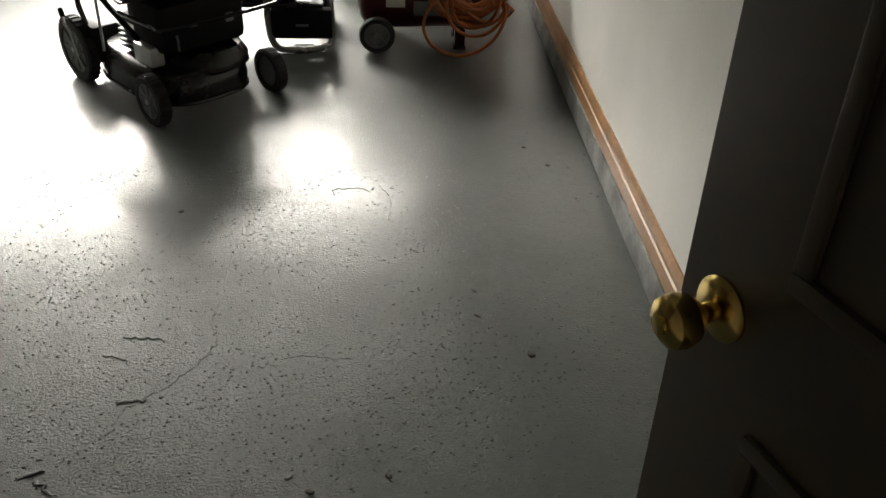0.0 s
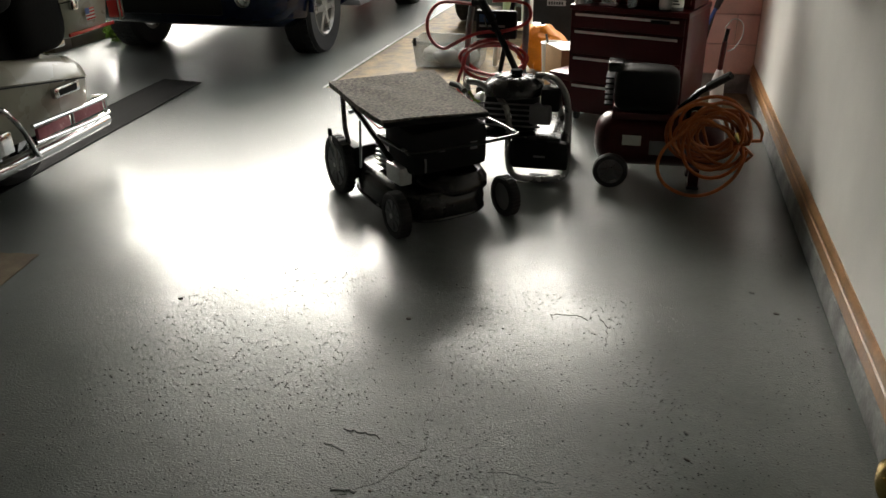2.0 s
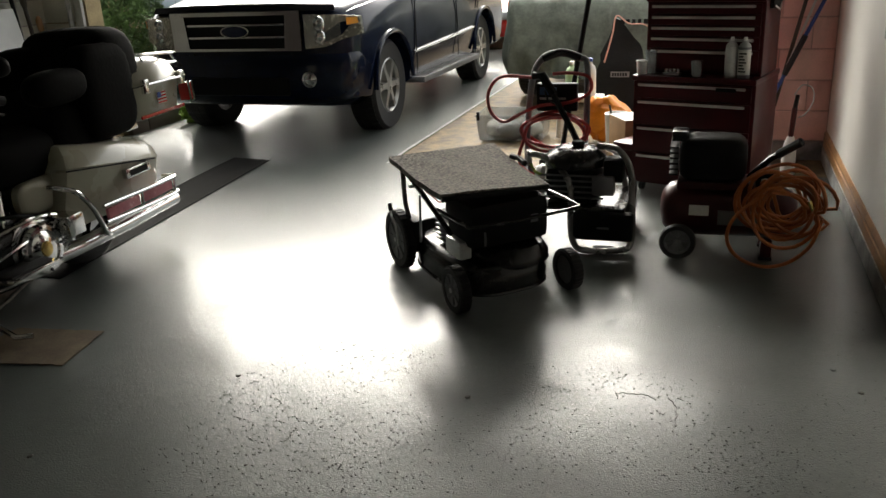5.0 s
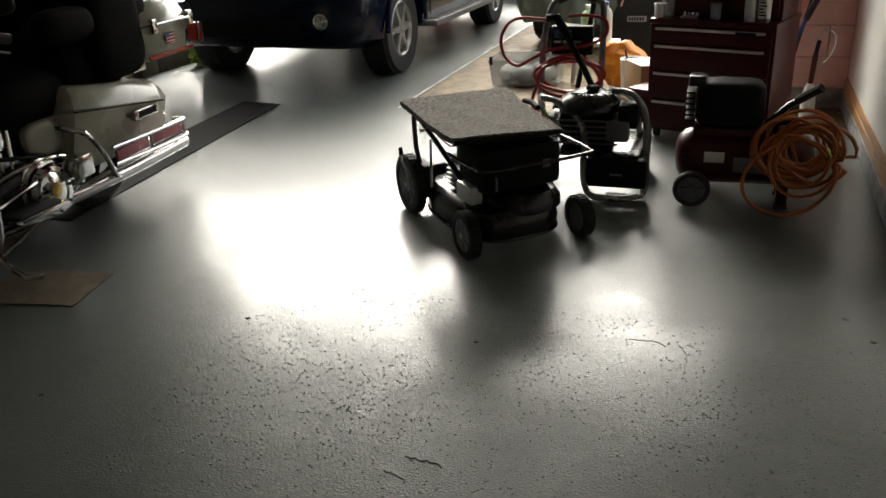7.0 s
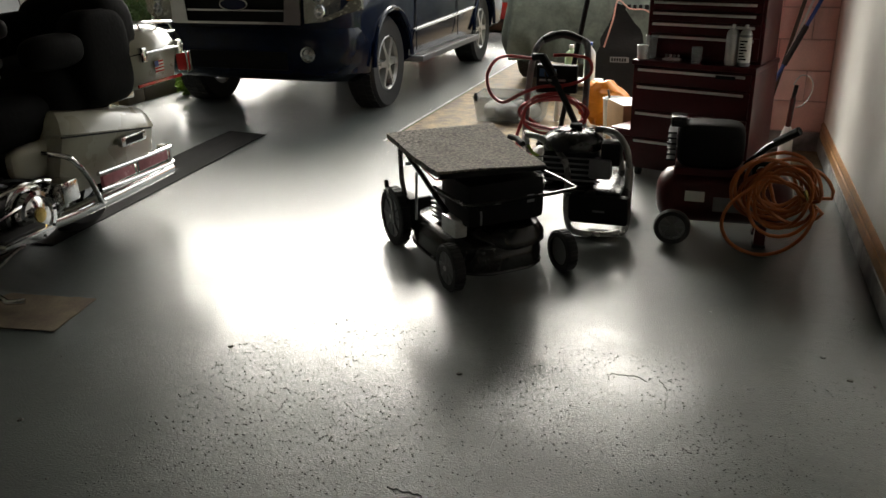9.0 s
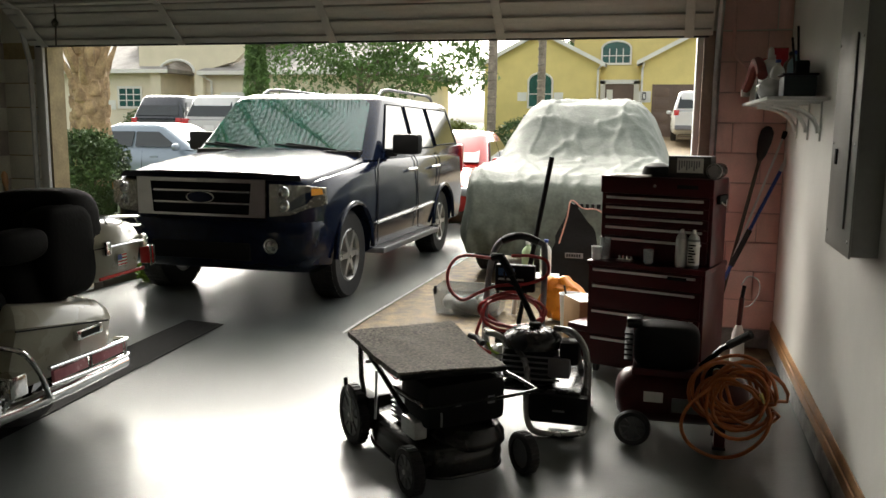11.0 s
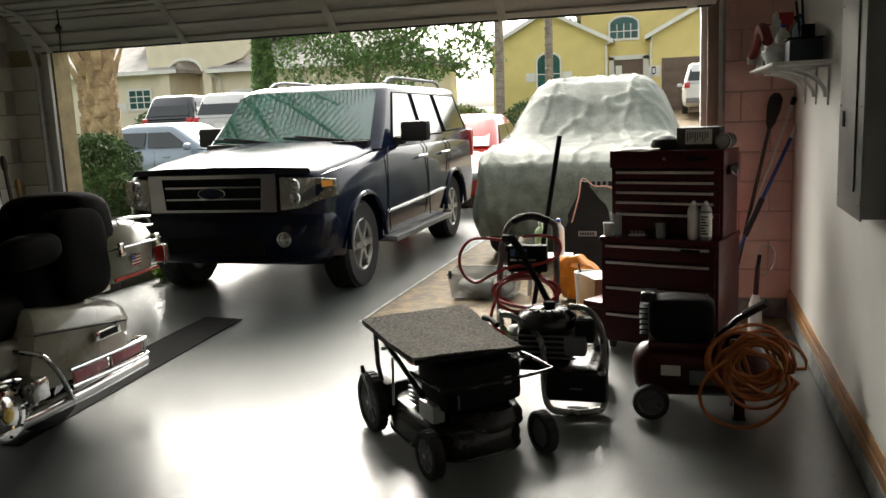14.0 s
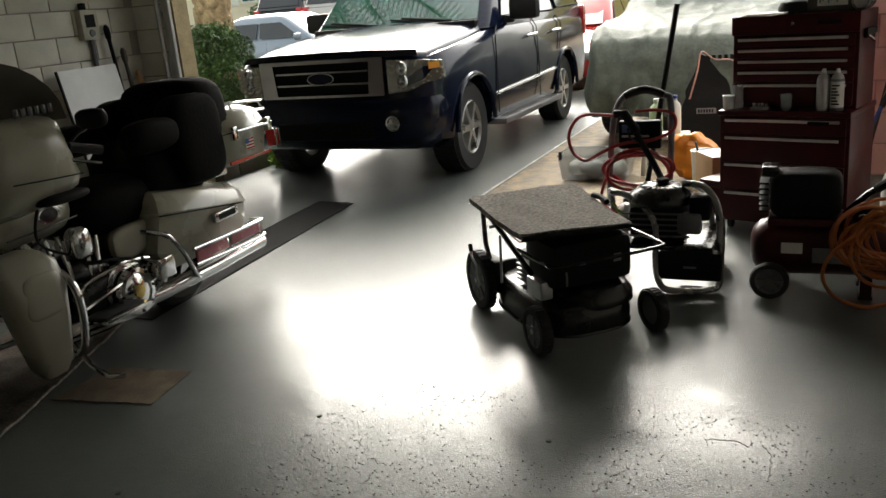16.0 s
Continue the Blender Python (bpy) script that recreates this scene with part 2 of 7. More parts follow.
def cut(bm, cutter):
    """bm less cutter."""
    obs = []
    for q in (bm, cutter):
        bmesh.ops.recalc_face_normals(q, faces=q.faces)
        me = bpy.data.meshes.new("tmp"); q.to_mesh(me); q.free()
        obs.append(new("tmp", me))
    mod = obs[0].modifiers.new("cut", "BOOLEAN")
    mod.operation, mod.object, mod.solver = "DIFFERENCE", obs[1], "EXACT"
    dg = bpy.context.evaluated_depsgraph_get()
    me = bpy.data.meshes.new_from_object(obs[0].evaluated_get(dg))
    out = B(); out.from_mesh(me)
    bpy.data.meshes.remove(me)
    for o in obs:
        d = o.data
        bpy.data.objects.remove(o); bpy.data.meshes.remove(d)
    return out


def superlump(c, h, e=0.6, seg=24, ringn=14, m=None):
    """A rounded block: centre, half sizes, squareness."""
    rings = []
    f = lambda v: math.copysign(abs(v) ** e, v)
    for j in range(1, ringn):
        b = -math.pi / 2 + math.pi * j / ringn
        rings.append([(c[0] + h[0] * f(math.cos(b)) * f(math.cos(a)), c[1] + h[1] * f(math.cos(b)) * f(math.sin(a)), c[2] + h[2] * f(math.sin(b))) for a in np.linspace(0, 2 * math.pi, seg, endpoint=False)])
    bm = loft(B(), rings)
    if m:
        bmesh.ops.transform(bm, matrix=m, verts=bm.verts)
    return bm


def axis(a, b):
    """A pose at a whose z points at b."""
    d = (Vector(b) - Vector(a))
    return Matrix.Translation(a) @ d.to_track_quat("Z", "Y").to_matrix().to_4x4()

# ---- structure ----
WX, WY, LX, HZ = 0.72, 6.0, -5.45, 2.75       # right wall, front wall, left wall, ceiling

def setting(name, bm, mat, label, category, smooth=35):
    return tagged(part(name, bm, mat, None, "", smooth), label, category, "", "structure")


setting("floor", boxes((LX - 0.2, -0.12, -0.15, WX + 0.2, 5.55, 0)), FLOOR, "glossy grey painted concrete garage floor", "floor")

def fall(y):
    """The height of the ground outside."""
    return float(np.interp(y, [5.5, 6, 13, 17, 24, 38, 60, 900], [-0.004, -0.004, -0.085, 0.0, 0.28, 0.95, 1.2, 1.2]))


def sheet(x0, x1, ys, lift):
    bm = B()
    rows = [[bm.verts.new((x, y, fall(y) + lift)) for x in (x0, x1)] for y in ys]
    for a, b in zip(rows, rows[1:]):
        bm.faces.new((a[0], a[1], b[1], b[0]))
    return bm


YS = [5.55, 6, 7, 8, 9, 10, 11, 12, 13]
g = sheet(-900, 900, [-200, 5.5, 6, 9, 13, 15, 17, 20, 24, 30, 38, 60, 900], -0.04)
for v in g.verts:
    if v.co.y < 5.6:
        v.co.z = -0.2
setting("ground", g, GRASS, "wet green lawn round the houses", "ground")
setting("driveway", sheet(-5.0, -2.25, YS, 0.0), FLOOR, "grey painted concrete driveway, wet and shiny", "driveway")
setting("driveway_apron", sheet(-2.22, 1.6, YS, -0.003), CONCRETE, "wet tan concrete driveway strip, unpainted", "driveway")
setting("driveway_joint", sheet(-2.25, -2.225, YS, 0.003), KERB, "pale line of bare joint beside the painted drive", "joint", 0)
setting("road", sheet(-300, 300, [14.5, 15, 17, 20, 21], -0.02), ASPHALT, "grey wet asphalt street", "road")
setting("pavement", sheet(-300, 300, [13, 13.6, 14.4], 0.02), CONCRETE, "wet concrete pavement along the street", "pavement")
setting("neighbour_drive", sheet(-22, -11.5, [21, 24, 27, 30, 32], 0.0), CONCRETE, "concrete drive of the house across the street", "driveway")
setting("neighbour_drive_2", sheet(-3.5, 6, [21, 24, 30, 36, 40], 0.0), CONCRETE, "concrete drive of the yellow house", "driveway")

wall_r = setting("wall_right", boxes((WX, -0.12, 0.10, WX + 0.2, 6.2, HZ)), WALLW, "plain white painted garage wall", "wall")
setting("kerb_right", boxes((WX - 0.022, 0.0, 0.0, WX + 0.2, 6.0, 0.10), bevel=0.006), KERB, "rough grey painted concrete kerb under the wall", "kerb")
bm = B()
extrude(bm, [(0, 0), (-0.016, 0), (-0.016, 0.05), (-0.011, 0.056), (-0.014, 0.066), (-0.014, 0.082), (-0.008, 0.092), (-0.005, 0.1), (0, 0.1)], 6.0, Matrix.Translation((WX, 0.0, 0.102)))
setting("baseboard", bm, PINE, "varnished pine baseboard with a moulded profile", "baseboard")

# front wall: header over the opening, a block pier on each side
OL, OR, OT = -5.03, 0.17, 2.13
setting("wall_front", boxes((LX - 0.2, WY, OT, WX + 0.2, WY + 0.2, HZ)), CREAMB, "front garage wall above the wide door opening", "wall")
pier_r = setting("wall_front_right", boxes((OR, WY + 0.009, 0, WX, WY + 0.2, OT)), PINKM, "pink painted block pier beside the opening", "wall")
pier_l = setting("wall_front_left", boxes((LX, WY + 0.012, 0, OL, WY + 0.2, OT)), STUCCO, "block pier with tan stucco reveal", "wall")
setting("reveal_left", boxes((OL, WY + 0.01, 0, OL + 0.012, WY + 0.2, OT)), STUCCO, "rough tan stucco lining of the opening", "trim")
setting("trim_right", boxes((OR - 0.04, WY + 0.06, 0, OR, WY + 0.36, OT), bevel=0.004), WHITEP, "white painted outside door trim", "trim")
setting("jamb_right", boxes((OR, WY - 0.035, 0, OR + 0.075, WY, OT), bevel=0.004), material("brown_jamb", (0.34, 0.25, 0.20), 0.6), "brown wooden door jamb", "trim")
setting("jamb_left", boxes((OL - 0.075, WY - 0.035, 0, OL, WY, OT), bevel=0.004), GDOOR, "painted wooden door jamb", "trim")
wall_l = setting("wall_left", boxes((LX - 0.2, -0.12, 0, LX - 0.012, WY + 0.2, HZ)), MORTAR, "cream painted block wall of the garage", "wall")
setting("kerb_front", boxes((OR + 0.08, WY - 0.012, 0, WX - 0.006, WY, 0.13), bevel=0.004), KERB, "grey painted footing under the pink wall", "kerb")

setting("ceiling", boxes((LX - 0.2, -0.12, HZ, WX + 0.2, WY + 0.2, HZ + 0.1)), CEIL, "plain off-white garage ceiling", "ceiling")
# never in view; closes the room, its dull colour holds down the fill light
setting("wall_back", boxes((LX - 0.2, -0.12, 0, -0.30, 0, HZ), (0.60, -0.12, 0, WX, 0, HZ), (-0.30, -0.12, 2.06, 0.60, 0, HZ)), BACKW, "unseen back wall with the house doorway, greyed to cut bounce light", "wall")
setting("hall_floor", boxes((-1.2, -1.6, -0.1, 1.3, -0.12, 0)), PINE, "wooden floor of the passage behind the doorway", "floor")
setting("hall_wall", boxes((-1.3, -1.7, 0, -1.2, -0.12, 2.5), (1.3, -1.7, 0, 1.4, -0.12, 2.5), (-1.3, -1.8, 0, 1.4, -1.7, 2.5)), WALLW, "plain walls of the passage", "wall")
setting("hall_ceiling", boxes((-1.3, -1.8, 2.5, 1.4, -0.12, 2.6)), CEIL, "plain ceiling of the passage", "ceiling")

# overhead door: the lowest section hangs from the bend, the rest lies under the ceiling
gd = thing("garage_door", pose(0, 0, 0), "open sectional garage door, pale ribbed steel panels", "garage door", "", "structure")
def door_section(a, b, name):
    d = (Vector((0, *b)) - Vector((0, *a)))
    m = Matrix.Translation((0, *a)) @ Matrix.Rotation(math.atan2(d.z, d.y), 4, "X")
    w = d.length
    bm = B()
    box(bm, OL - 0.05, 0, 0, OR + 0.05, w - 0.006, 0.035, 0.004, m)
    o = part(name, bm, GDOOR, gd)
    bm = B()
    for s in (0.02, w * 0.36, w * 0.68, w - 0.07):
        box(bm, OL - 0.04, s, 0.037, OR + 0.04, s + 0.05, 0.056, 0.006, m)
    part("rib", bm, GDOOR, o)
    bm = B()
    for x in np.linspace(OL + 0.1, OR - 0.1, 5):
        box(bm, x - 0.03, 0.01, 0.0565, x + 0.03, w - 0.02, 0.066, 0.004, m)
    part("stile", bm, GDOOR, o)
    return o


pts = [(5.93, 2.12), (5.62, 2.40), (5.18, 2.52), (4.66, 2.53), (4.14, 2.535), (3.62, 2.54)]
for a, b in zip(pts, pts[1:]):
    o = door_section(a, b, "door_panel")
part("bottom_seal", boxes((OL - 0.03, 5.925, 2.085, OR + 0.03, 5.96, 2.125), bevel=0.01), RUBBER, gd, "black rubber seal")
for x in (OL - 0.09, OR + 0.09):
    tr = thing("door_track", pose(x, 0, 0), "galvanised steel garage door track on the wall", "track", "door tracks", "structure")
    part("rail", tube(B(), [(0, 5.93, 0.02), (0, 5.93, 1.95), (0, 5.86, 2.2), (0, 5.62, 2.44), (0, 5.2, 2.56), (0, 3.4, 2.58)], 0.022, 6), STEEL, tr)
    part("bracket", boxes((-0.02, 5.95, 0.6, 0.02, 6.0, 0.64), (-0.02, 5.95, 1.5, 0.02, 6.0, 1.54)), STEEL, tr)
rope = thing("pull_rope", pose(-4.55, 5.55, 2.06), "dark pull rope with a knot hanging from the door", "rope")
part("cord", tube(B(), [(0, 0, 0.4), (0.01, 0, 0.2), (0, 0, 0.0)], 0.006, 6), DOORBROWN, rope)
part("knot", lathe(B(), [(0.0, -0.04), (0.02, -0.025), (0.026, 0), (0.015, 0.02), (0.004, 0.03)], 10, Matrix.Translation((0, 0, 0.17))), DOORBROWN, rope)

# the house door, standing open
hinge, edge = Vector((0.565, 0.012, 0)), Vector((0.298, 0.752, 0))
dm = Matrix.Translation(hinge) @ Matrix.Rotation(math.atan2(edge.y - hinge.y, edge.x - hinge.x), 4, "Z")
door = thing("door_1", dm, "dark brown panelled house door standing open", "door", "", "structure")
W = (edge - hinge).length
bm = boxes((0, -0.04, 0.01, W, 0, 2.03), bevel=0.003)
part("leaf", bm, DOORBROWN, door)
for z0, z1 in ((0.2, 0.82), (1.0, 1.9)):
    for x0, x1 in ((0.11, W / 2 - 0.05), (W / 2 + 0.05, W - 0.14)):
        for s, y in ((1, 0.0), (-1, -0.04)):
            bm = B()
            y2 = y + s * 0.008
            for q in ((x0, z0, x1, z0 + 0.022), (x0, z1 - 0.022, x1, z1), (x0, z0 + 0.022, x0 + 0.022, z1 - 0.022), (x1 - 0.022, z0 + 0.022, x1, z1 - 0.022)):
                box(bm, q[0], min(y, y2), q[1], q[2], max(y, y2), q[3], 0.003)
            part("panel_moulding", bm, DOORBROWN, door)
kx, kz = W - 0.065, 0.925
for s in (1, -1):
    y0 = 0.0 if s > 0 else -0.04
    rose = part("rose", lathe(B(), [(0.036, 0), (0.036, 0.004), (0.030, 0.009), (0.016, 0.013), (0.012, 0.014)], 28, axis((kx, y0, kz), (kx, y0 + s, kz))), BRASS, door, "round worn brass rose")
    part("knob", lathe(B(), [(0.011, 0.01), (0.011, 0.026), (0.018, 0.032), (0.027, 0.042), (0.030, 0.055), (0.027, 0.067), (0.017, 0.074), (0.010, 0.075), (0.010, 0.078), (0.0, 0.079)], 28, axis((kx, y0, kz), (kx, y0 + s, kz))), BRASS, door, "round brass knob with a turn button")
setting("door_frame", boxes((-0.30, -0.13, 0, -0.265, 0.012, 2.06), (0.585, -0.13, 0, 0.60, 0.012, 2.06), (-0.265, -0.13, 2.03, 0.585, 0.012, 2.06), bevel=0.003), DOORBROWN, "dark brown frame of the house doorway", "door frame")

# ---- vehicles ----
LAMPW = material("lamp_reflector", (0.30, 0.29, 0.25), 0.25, 0.6, 0.1, 30, 60, 0.1)
LENS = glass("headlight_lens", (0.85, 0.87, 0.85), 0.05, 0.12)
SILVER = material("silver_wheel_paint", (0.30, 0.30, 0.285), 0.3, 0.5, 0.1, 8, 60, 0.02, coat=0.3)
def quad_plate(bm, pts, thick, out):
    """A plate on four or more points, thick along out."""
    o = Vector(out).normalized() * thick
    return loft(bm, [[Vector(p) for p in pts], [Vector(p) + o for p in pts]])


def car_wheel(parent, m, r, w, rim_r, spokes, rim_mat, name="tyre"):
    """A wheel whose outer face looks along the pose's z."""
    tyre = part(name, lathe(B(), [(rim_r, -w / 2), (r * 0.93, -w / 2), (r * 0.985, -w * 0.4), (r, -w * 0.25), (r, w * 0.25), (r * 0.985, w * 0.4), (r * 0.93, w / 2), (rim_r, w / 2 - 0.01)], 36, m), RUBBER, parent)
    bm = B()
    for k in range(48):
        a = 2 * math.pi * k / 48
        for s in (-0.28, 0.0, 0.28):
            mm = m @ Matrix.Rotation(a + s * 0.1, 4, "Z") @ Matrix.Translation((r, 0, s * w))
            box(bm, -0.004, -r * 0.045, -w * 0.11, 0.006, r * 0.045, w * 0.11, 0, mm)
    part("tread", bm, RUBBER, tyre, smooth=0)
    bm = lathe(B(), [(rim_r + 0.004, -w * 0.4), (rim_r + 0.004, w / 2 - 0.02), (rim_r - 0.012, w / 2 - 0.006), (rim_r - 0.03, w / 2 - 0.03), (rim_r - 0.035, -w * 0.4)], 36, m)
    for k in range(spokes):
        mm = m @ Matrix.Rotation(2 * math.pi * k / spokes, 4, "Z")
        loft(bm, [[mm @ Vector(p) for p in ring] for ring in (
            [(0.03, -0.045, w * 0.28), (0.03, 0.045, w * 0.28), (0.03, 0.03, w * 0.46), (0.03, -0.03, w * 0.46)],
            [(rim_r * 0.6, -0.03, w * 0.24), (rim_r * 0.6, 0.03, w * 0.24), (rim_r * 0.6, 0.02, w * 0.45), (rim_r * 0.6, -0.02, w * 0.45)],
            [(rim_r - 0.02, -0.04, w * 0.22), (rim_r - 0.02, 0.04, w * 0.22), (rim_r - 0.02, 0.03, w * 0.46), (rim_r - 0.02, -0.03, w * 0.46)])])
    rim = part("rim", bm, rim_mat, tyre, "silver alloy rim with spokes")
    part("hub", lathe(B(), [(0.075, w * 0.2), (0.07, w * 0.43), (0.045, w * 0.46), (0.0, w * 0.465)], 20, m), rim_mat, tyre)
    part("brake_disc", lathe(B(), [(rim_r * 0.78, w * 0.02), (rim_r * 0.78, w * 0.06), (0.02, w * 0.06)], 24, m), BLACKM, tyre)
    return tyre


def half_ring(half, y):
    right = [(x, y, z) for x, z in half]
    return right + [(-x, y, z) for x, z in half[-2:0:-1]]


def rounded_ring(y0, y1, w, z, r, taper=0.0):
    """A ring round a roof: x to +-w, y0 to y1, corners of radius r."""
    out = []
    for cx, cy, a0 in ((w - r, y0 + r, -90), (w - r, y1 - r, 0), (-w + r, y1 - r, 90), (-w + r, y0 + r, 180)):
        for k in range(5):
            a = radians(a0 + k * 22.5)
            out.append((cx + r * math.cos(a), cy + r * math.sin(a), z))
    return out


def body_loft(stations):
    rings = []
    for y, w, zb, zt, c in stations:
        half = [(0, zb), (w * 0.85, zb), (w * 0.965, zb + 0.07), (w * 0.985, 0.5), (w, 0.66), (w * 0.998, 0.84), (w * 0.975, zt - 0.08), (w * 0.93, zt - 0.015), (w * 0.8, zt + c * 0.35), (w * 0.4, zt + c * 0.9), (0, zt + c)]
        rings.append(half_ring(half, y))
    return loft(B(), rings)


suv = thing("suv", pose(-3.63, 5.93, -0.012, -0.7, 0, 0), "dark navy blue large SUV, wet, parked on the driveway", "car")
st = [(0.0, 0.60, 0.42, 0.98, 0.01), (0.03, 0.74, 0.38, 1.02, 0.02), (0.09, 0.86, 0.33, 1.04, 0.03), (0.2, 0.935, 0.31, 1.055, 0.03), (0.4, 0.975, 0.29, 1.08, 0.05), (0.93, 0.99, 0.29, 1.125, 0.065),
      (1.35, 0.985, 0.29, 1.17, 0.06), (1.65, 0.985, 0.30, 1.21, 0.02), (2.8, 0.985, 0.30, 1.22, 0.0), (4.9, 0.98, 0.31, 1.22, 0.0), (5.1, 0.95, 0.38, 1.21, 0.0), (5.18, 0.88, 0.46, 1.18, 0.0)]
cutter = B()
for y in (0.93, 3.95):
    for s in (1, -1):
        lathe(cutter, [(0.455, 0.0), (0.455, 0.6)], 32, axis((s * 0.62, y, 0.37), (s * 2, y, 0.37)))
suv_body = part("body", cut(body_loft(st), cutter), NAVY, suv, smooth=40)
for y in (0.93, 3.95):
    for s in (1, -1):
        pts = [(s * 0.985, y + 0.465 * math.cos(a), 0.37 + 0.465 * math.sin(a)) for a in np.linspace(0.06, math.pi - 0.06, 22)]
        part("wheel_arch", tube(B(), pts, 0.022, 8), NAVY, suv)
        car_wheel(suv, axis((s * 0.82, y, 0.375), (s * 2, y, 0.375)), 0.385, 0.25, 0.235, 6, SILVER)
green = loft(B(), [rounded_ring(1.42, 5.13, 0.93, 1.19, 0.12), rounded_ring(1.53, 5.10, 0.915, 1.29, 0.14), rounded_ring(2.03, 4.90, 0.79, 1.755, 0.16), rounded_ring(2.08, 4.85, 0.77, 1.79, 0.18), rounded_ring(2.18, 4.78, 0.71, 1.82, 0.2), rounded_ring(2.45, 4.62, 0.55, 1.84, 0.2), rounded_ring(2.8, 4.35, 0.3, 1.845, 0.2)])
cabin = part("cabin", green, NAVY, suv, "navy roof and pillars", smooth=45)
WIND = material("wet_windscreen", (0.008, 0.075, 0.058), 0.03, 0, 0.4, 5, 40, 0.02, 0.02, coat=1.0, spec=1.0)
n = (0, -0.64, 0.77)
part("windscreen", quad_plate(B(), [(-0.83, 1.51, 1.268), (0.83, 1.51, 1.268), (0.735, 1.99, 1.715), (0.67, 2.035, 1.755), (-0.67, 2.035, 1.755), (-0.735, 1.99, 1.715)], 0.012, n), WIND, suv, "wet windscreen mirroring palm fronds")
for s in (1, -1):
    nn = (s, 0, 0.3)
    X = lambda z: s * (0.925 - (z - 1.27) * 0.28)
    for k, ps in enumerate(([(1.86, 1.28), (2.78, 1.28), (2.78, 1.725), (2.26, 1.725)], [(2.87, 1.28), (3.66, 1.28), (3.60, 1.725), (2.87, 1.725)], [(3.78, 1.30), (4.80, 1.32), (4.64, 1.715), (3.70, 1.725)])):
        w = part("side_window", quad_plate(B(), [(X(z), y, z) for y, z in ps], 0.008, nn), GLASSDARK, suv)
        loop = [Vector((X(z), y, z)) + Vector(nn).normalized() * 0.008 for y, z in ps]
        part("window_trim", tube(B(), loop, 0.008, 6, closed=True), BLACKP, w)
    part("door_seam", tube(B(), [(s * 0.992, 2.82, 0.42), (s * 0.995, 2.82, 0.7), (s * 0.978, 2.82, 1.14), (s * 0.93, 2.82, 1.22)], 0.006, 5), BLACKP, suv)
    part("door_seam", tube(B(), [(s * 0.988, 1.52, 0.42), (s * 0.994, 1.5, 0.7), (s * 0.976, 1.55, 1.12), (s * 0.92, 1.75, 1.21)], 0.006, 5), BLACKP, suv)
    part("door_seam", tube(B(), [(s * 0.99, 3.62, 0.85), (s * 0.985, 3.74, 1.0), (s * 0.975, 3.76, 1.14), (s * 0.93, 3.72, 1.22)], 0.006, 5), BLACKP, suv)
    part("side_moulding", tube(B(), [(s * 0.99, 1.46, 0.60), (s * 0.996, 2.6, 0.63), (s * 0.996, 3.44, 0.655)], 0.012, 8), CHROME, suv, "bright chrome side strip")
    for y in (2.62, 3.52):
        h = part("door_handle", tube(B(), [(s * 0.975, y - 0.09, 1.06), (s * 1.02, y - 0.07, 1.065), (s * 1.02, y + 0.07, 1.07), (s * 0.975, y + 0.09, 1.07)], 0.014, 8), CHROME, suv)
    board = part("running_board", boxes((min(s * 0.86, s * 1.07), 1.47, 0.315, max(s * 0.86, s * 1.07), 3.40, 0.37), bevel=0.015), GREYP, suv, "black running board with grey tread")
    part("step_tread", boxes(*[(min(s * 0.93, s * 1.05), 1.55 + k * 0.06, 0.371, max(s * 0.93, s * 1.05), 1.585 + k * 0.06, 0.376) for k in range(29)]), STEEL, board)
    mir = part("mirror", boxes((min(s * 0.98, s * 1.26), 1.93, 1.235, max(s * 0.98, s * 1.26), 2.09, 1.435), bevel=0.045), BLACKP, suv, "black door mirror")
    part("mirror_arm", boxes((min(s * 0.86, s * 1.0), 1.96, 1.21, max(s * 0.86, s * 1.0), 2.08, 1.28), bevel=0.02), BLACKP, mir)
    rail = part("roof_rail", tube(B(), [(s * 0.66, 2.45, 1.825), (s * 0.655, 2.58, 1.88), (s * 0.645, 2.8, 1.90), (s * 0.64, 4.3, 1.90), (s * 0.64, 4.5, 1.88), (s * 0.64, 4.62, 1.82)], 0.017, 8), GREYP, suv, "dark grey roof rail")
    part("tail_light", boxes((min(s * 0.86, s * 0.968), 5.0, 0.94, max(s * 0.86, s * 0.968), 5.14, 1.30), bevel=0.03), LAMPRED, suv, "tall red tail light")
    # headlight: housing, lens and amber corner
    hl = part("headlight", quad_plate(B(), [(s * 0.525, -0.035, 0.775), (s * 0.72, -0.015, 0.79), (s * 0.86, 0.06, 0.84), (s * 0.97, 0.26, 0.865), (s * 0.96, 0.25, 1.0), (s * 0.86, 0.06, 1.02), (s * 0.525, -0.03, 1.035)], 0.05, (0, 1, 0)), LAMPW, suv, "large clear headlight with amber corner")
    bm = B()
    for z in (0.965, 0.865):
        lathe(bm, [(0.055, 0.0), (0.05, 0.012), (0.03, 0.004), (0.012, 0.018), (0.0, 0.02)], 20, axis((s * 0.67, -0.022, z), (s * 0.67, -1, z)))
    part("lamp_bowl", bm, CHROME, hl)
    part("amber_corner", quad_plate(B(), [(s * 0.89, 0.10, 0.945), (s * 0.955, 0.225, 0.95), (s * 0.95, 0.215, 0.995), (s * 0.89, 0.095, 1.0)], 0.012, (s * 0.6, -1, 0)), AMBER, hl)
    part("lens", quad_plate(B(), [(s * 0.53, -0.055, 0.785), (s * 0.72, -0.035, 0.80), (s * 0.855, 0.035, 0.85), (s * 0.855, 0.035, 1.015), (s * 0.53, -0.05, 1.03)], 0.006, (0, 1, 0)), LENS, hl)
